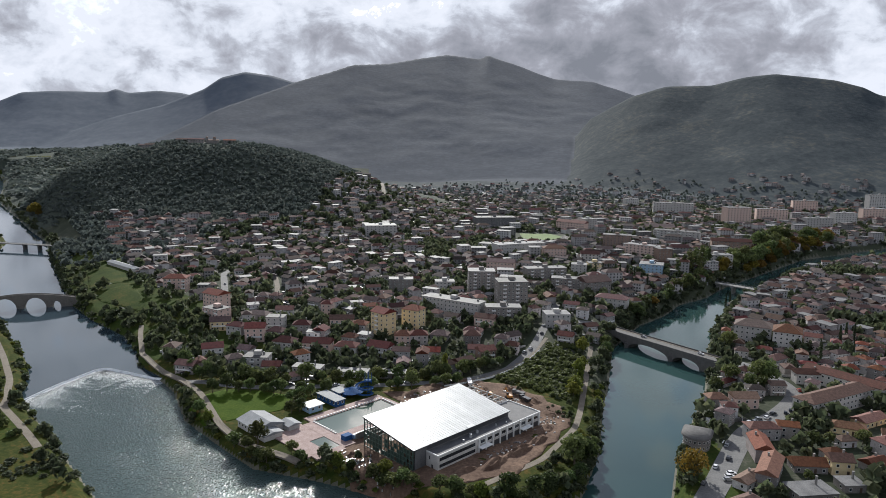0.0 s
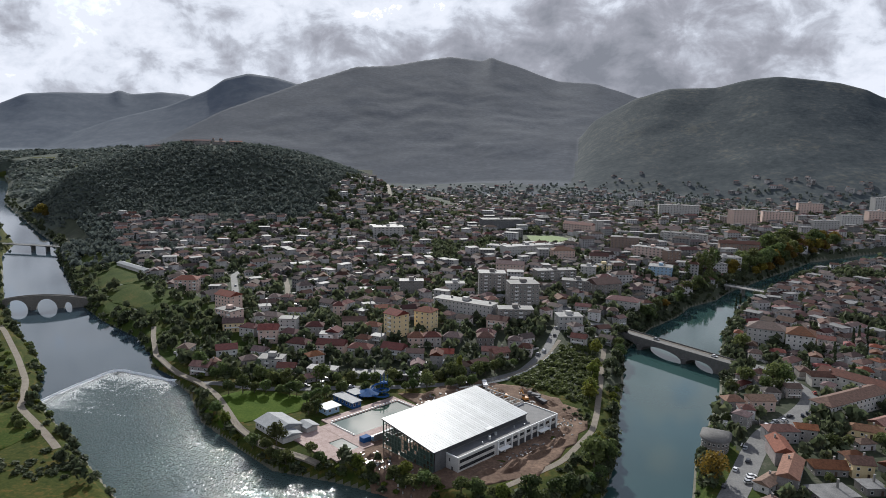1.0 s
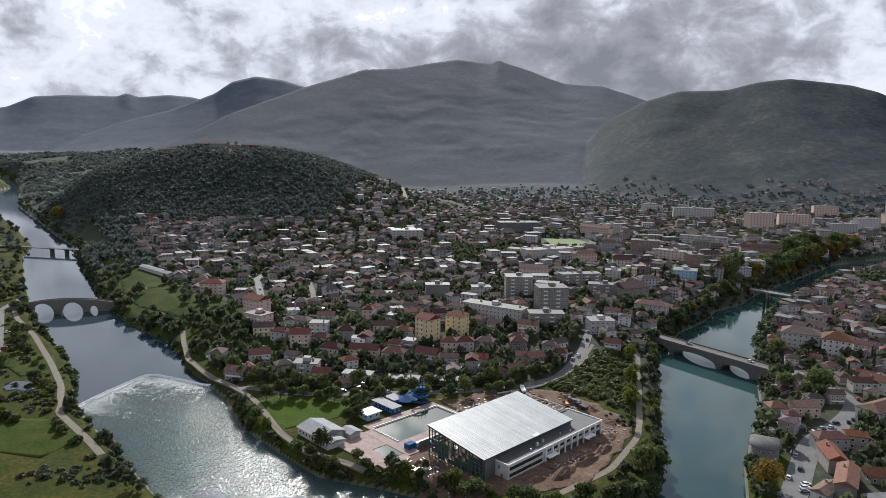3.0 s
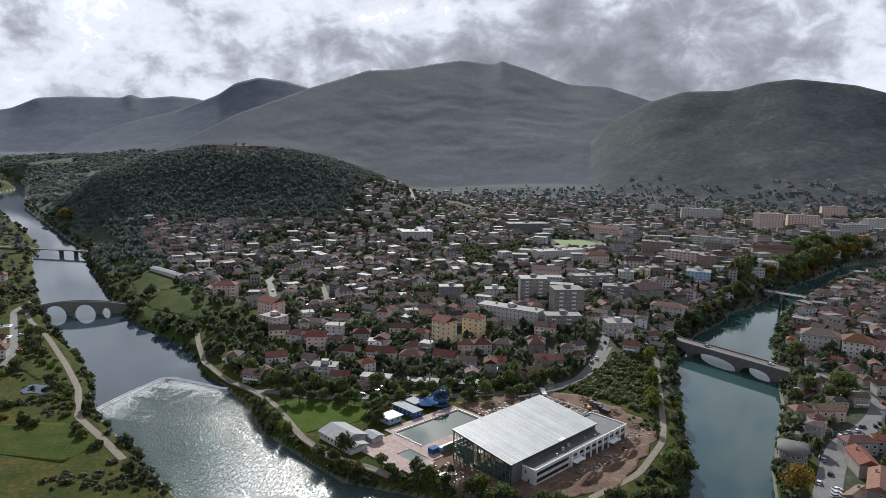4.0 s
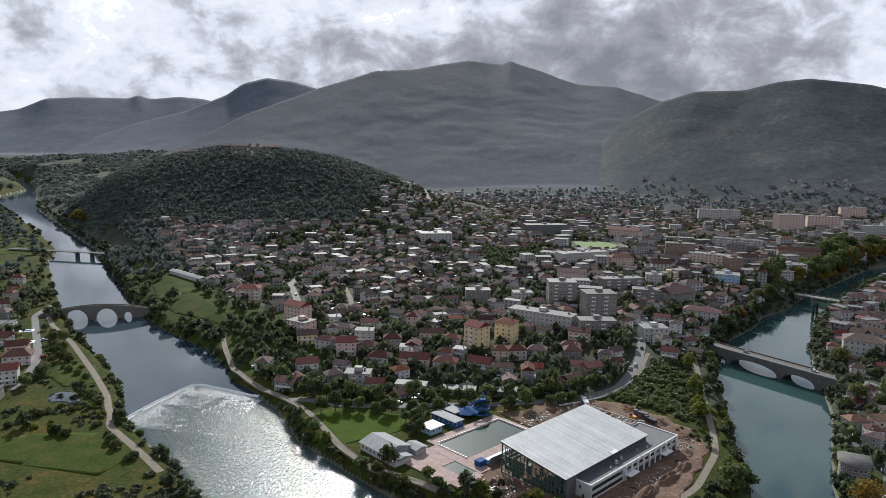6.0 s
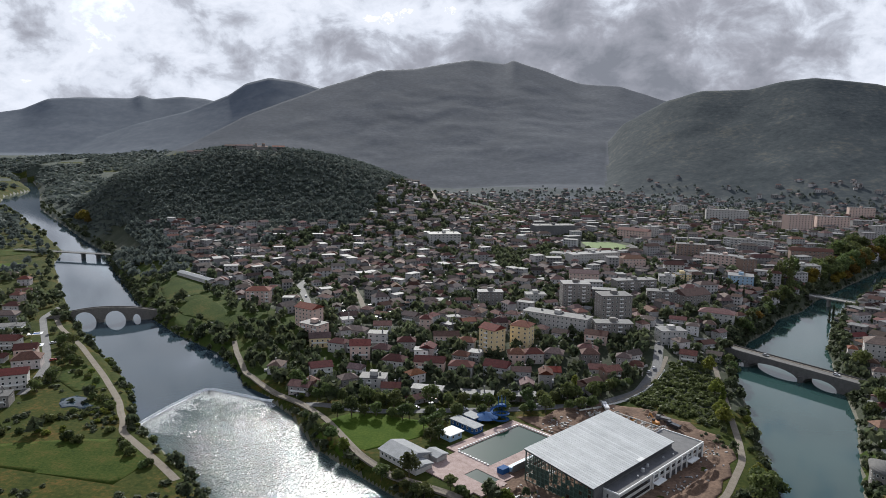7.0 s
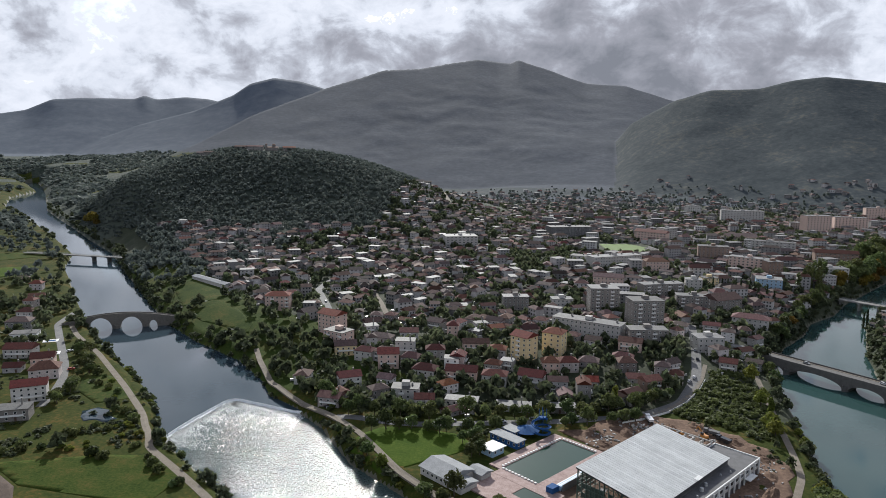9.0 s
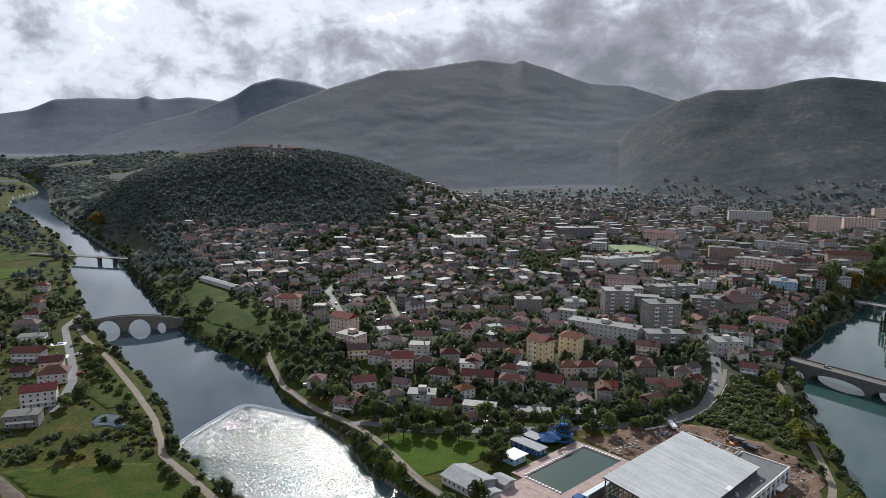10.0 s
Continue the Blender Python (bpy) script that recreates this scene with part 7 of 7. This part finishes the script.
for px, py, ps, pk in ((-128, 292, 0.9, 0), (-120, 288, 0.8, 2), (-30, 402, 1.0, 3), (31, 292, 1.35, 1), (38, 300, 1.2, 1), (33, 305, 1.1, 0), (152, 410, 1.3, 1), (145, 399, 1.1, 0), (149, 481, 1.3, 1), (132, 415, 1.3, 0), (120, 399, 1.1, 2), (143, 322, 1.0, 0), (152, 326, 0.9, 3), (147, 412, 1.3, 1), (140, 405, 1.1, 2), (128, 392, 0.9, 3), (104, 352, 0.7, 2), (128, 287, 0.7, 3), (169, 330, 0.9, 0)):
    plant(T_ROUND[pk], px, py, ps, "bank trees")
plant(T_GOLD[0], 80, 286, 1.05, "autumn trees")
for px, py, ps in ((119, 598, 1.1), (219, 757, 1.3), (266, 806, 1.7), (280, 822, 1.6), (240, 794, 1.3), (300, 850, 1.8), (-800, 1036, 2.6), (-818, 1050, 2.2), (-775, 1010, 1.6)):
    plant(T_GOLD[1], px, py, ps, "autumn trees")
plant(T_POPLAR[1], -40, 398, 1.1, "poplars")
for px, py, ps in ((176, 727, 1.5), (181, 731, 1.35), (186, 737, 1.6), (192, 745, 1.7), (198, 751, 1.5), (168, 715, 1.3), (160, 706, 1.1), (205, 762, 1.5), (188, 728, 1.3)):
    plant(T_POPLAR[0], px, py, ps, "riverside poplars")
for px, py, ps in ((76, 676, 1.1), (82, 668, 1.2), (88, 672, 1.1), (94, 669, 1.2), (99, 671, 1.15), (105, 664, 1.2), (111, 660, 1.1), (117, 655, 1.15), (122, 651, 1.0), (190, 636, 1.0), (195, 641, 1.15), (198, 452, 1.0), (176, 436, 0.8), (-8, 452, 0.9), (-2, 458, 1.0), (205, 470, 0.9), (230, 500, 1.0), (236, 505, 1.1), (243, 508, 1.0)):
    plant(T_CYPRESS[0], px, py, ps, "cypresses")
plant_line([(94, 562), (122, 606), (142, 648), (172, 690), (200, 732)], 8.0, T_ROUND, 3.0, "river trees by the old bridge road", 0.9, 1.5)
plant_line([(225, 768), (262, 812), (300, 868), (345, 925), (400, 985)], 9.0, [T_GOLD[1], T_GOLD[1], T_ROUND[1], T_ROUND[0]], 6.0, "autumn trees", 1.3, 2.3)
plant_line([(280, 850), (330, 930), (380, 990), (450, 1040)], 11.0, [T_ROUND[1], T_GOLD[1]], 8.0, "autumn trees", 1.6, 2.6)
plant_line([(126, 480), (146, 540), (180, 622), (222, 700)], 9.0, T_ROUND, 4.0, "river trees of the old quarter", 0.7, 1.2)
plant_line([(110, 404), (122, 440), (126, 452)], 6.0, T_ROUND + T_BUSH, 3.0, "river trees of the old quarter", 0.6, 1.0)
# floodplain bushes
plant_line([(-230, 279), (-268, 308), (-286, 334), (-306, 352), (-340, 389), (-392, 440)], 6.5, T_BUSH, 2.5, "floodplain bushes", 0.6, 1.3, margin=1.0)
plant_line([(-219, 291), (-262, 324), (-275, 340), (-296, 366), (-343, 420), (-400, 470)], 6.0, T_BUSH, 2.5, "floodplain bushes", 0.6, 1.3, margin=0.6)
plant_line([(-276, 300), (-300, 305), (-325, 295), (-350, 300)], 5.0, T_BUSH, 2.5, "floodplain bushes", 0.6, 1.3)
plant_line([(-285, 340), (-300, 322), (-318, 312)], 4.5, T_BUSH, 2.5, "floodplain bushes", 0.6, 1.3)
plant_line([(-340, 352), (-352, 380), (-372, 420), (-400, 455)], 6.0, [T_ROUND[0], T_ROUND[1]], 3.0, "floodplain bushes", 0.5, 0.9)


# thicket of the green wedge, and scrub on the floodplain
def thicket():
    rng = np.random.RandomState(61)
    x, y = rng.uniform(-30, 60, 1700), rng.uniform(365, 470, 1700)
    k = inside(x, y, [(-20, 398), (-2, 410), (14, 445), (30, 462), (50, 462), (42, 400), (36, 365), (10, 386)])
    for q in ROAD_LINES:
        k &= line_distance(x, y, q[0]) > q[1] / 2 + 1.5
    x, y = x[k], y[k]
    h = rng.uniform(0.9, 3.4, len(x))
    return np.c_[x, y, h, h * 1.5]


def verge():
    rng = np.random.RandomState(65)
    x, y = rng.uniform(-150, 62, 1500), rng.uniform(255, 400, 1500)
    k = inside(x, y, TONGUE) & (river_signed(x, y) > 3) & (fbm(x / 14, y / 14, 3) > 0.5)
    site = site_xy([(-62, -14), (-30, -34), (-2, -50), (38, -36), (58, -24), (80, 20), (75, 58), (20, 72), (16, 88), (-30, 88), (-66, 86), (-68, 56)])
    k &= ~inside(x, y, site) & ~inside(x, y, [(-174, 330), (-168, 356), (-110, 356), (-110, 328), (-145, 305)])
    for q in ROAD_LINES:
        k &= line_distance(x, y, q[0]) > q[1] / 2 + 1
    x, y = x[k], y[k]
    h = rng.uniform(0.6, 2.2, len(x))
    return np.c_[x, y, h, h * 1.8]


wood("verge_bushes", verge(), M["woods"], "weeds and low bushes round the building site", per=40, cards=0.15, kind="bush")
wood("thicket", thicket(), M["leaf"], "bushy green thicket on the waste ground", per=60, cards=0.14, kind="bush")


def scrub_places():
    rng = np.random.RandomState(63)
    x, y = rng.uniform(-480, -180, 3600), rng.uniform(240, 470, 3600)
    k = (~inside(x, y, TONGUE)) & (river_signed(x, y) > 2) & (fbm(x / 25, y / 25, 3) > 0.57)
    for poly in CLEAR:
        k &= ~inside(x, y, poly)
    for q in ROAD_LINES:
        k &= line_distance(x, y, q[0]) > q[1] / 2 + 1
    k &= clear_of_big(x, y, 2.0)
    x, y = x[k], y[k]
    h = rng.uniform(0.8, 2.4, len(x))
    return np.c_[x, y, h, h * 2.0]


wood("floodplain_scrub", scrub_places(), M["woods"], "low scrub and tall grass on the floodplain", per=40, cards=0.15, kind="bush")
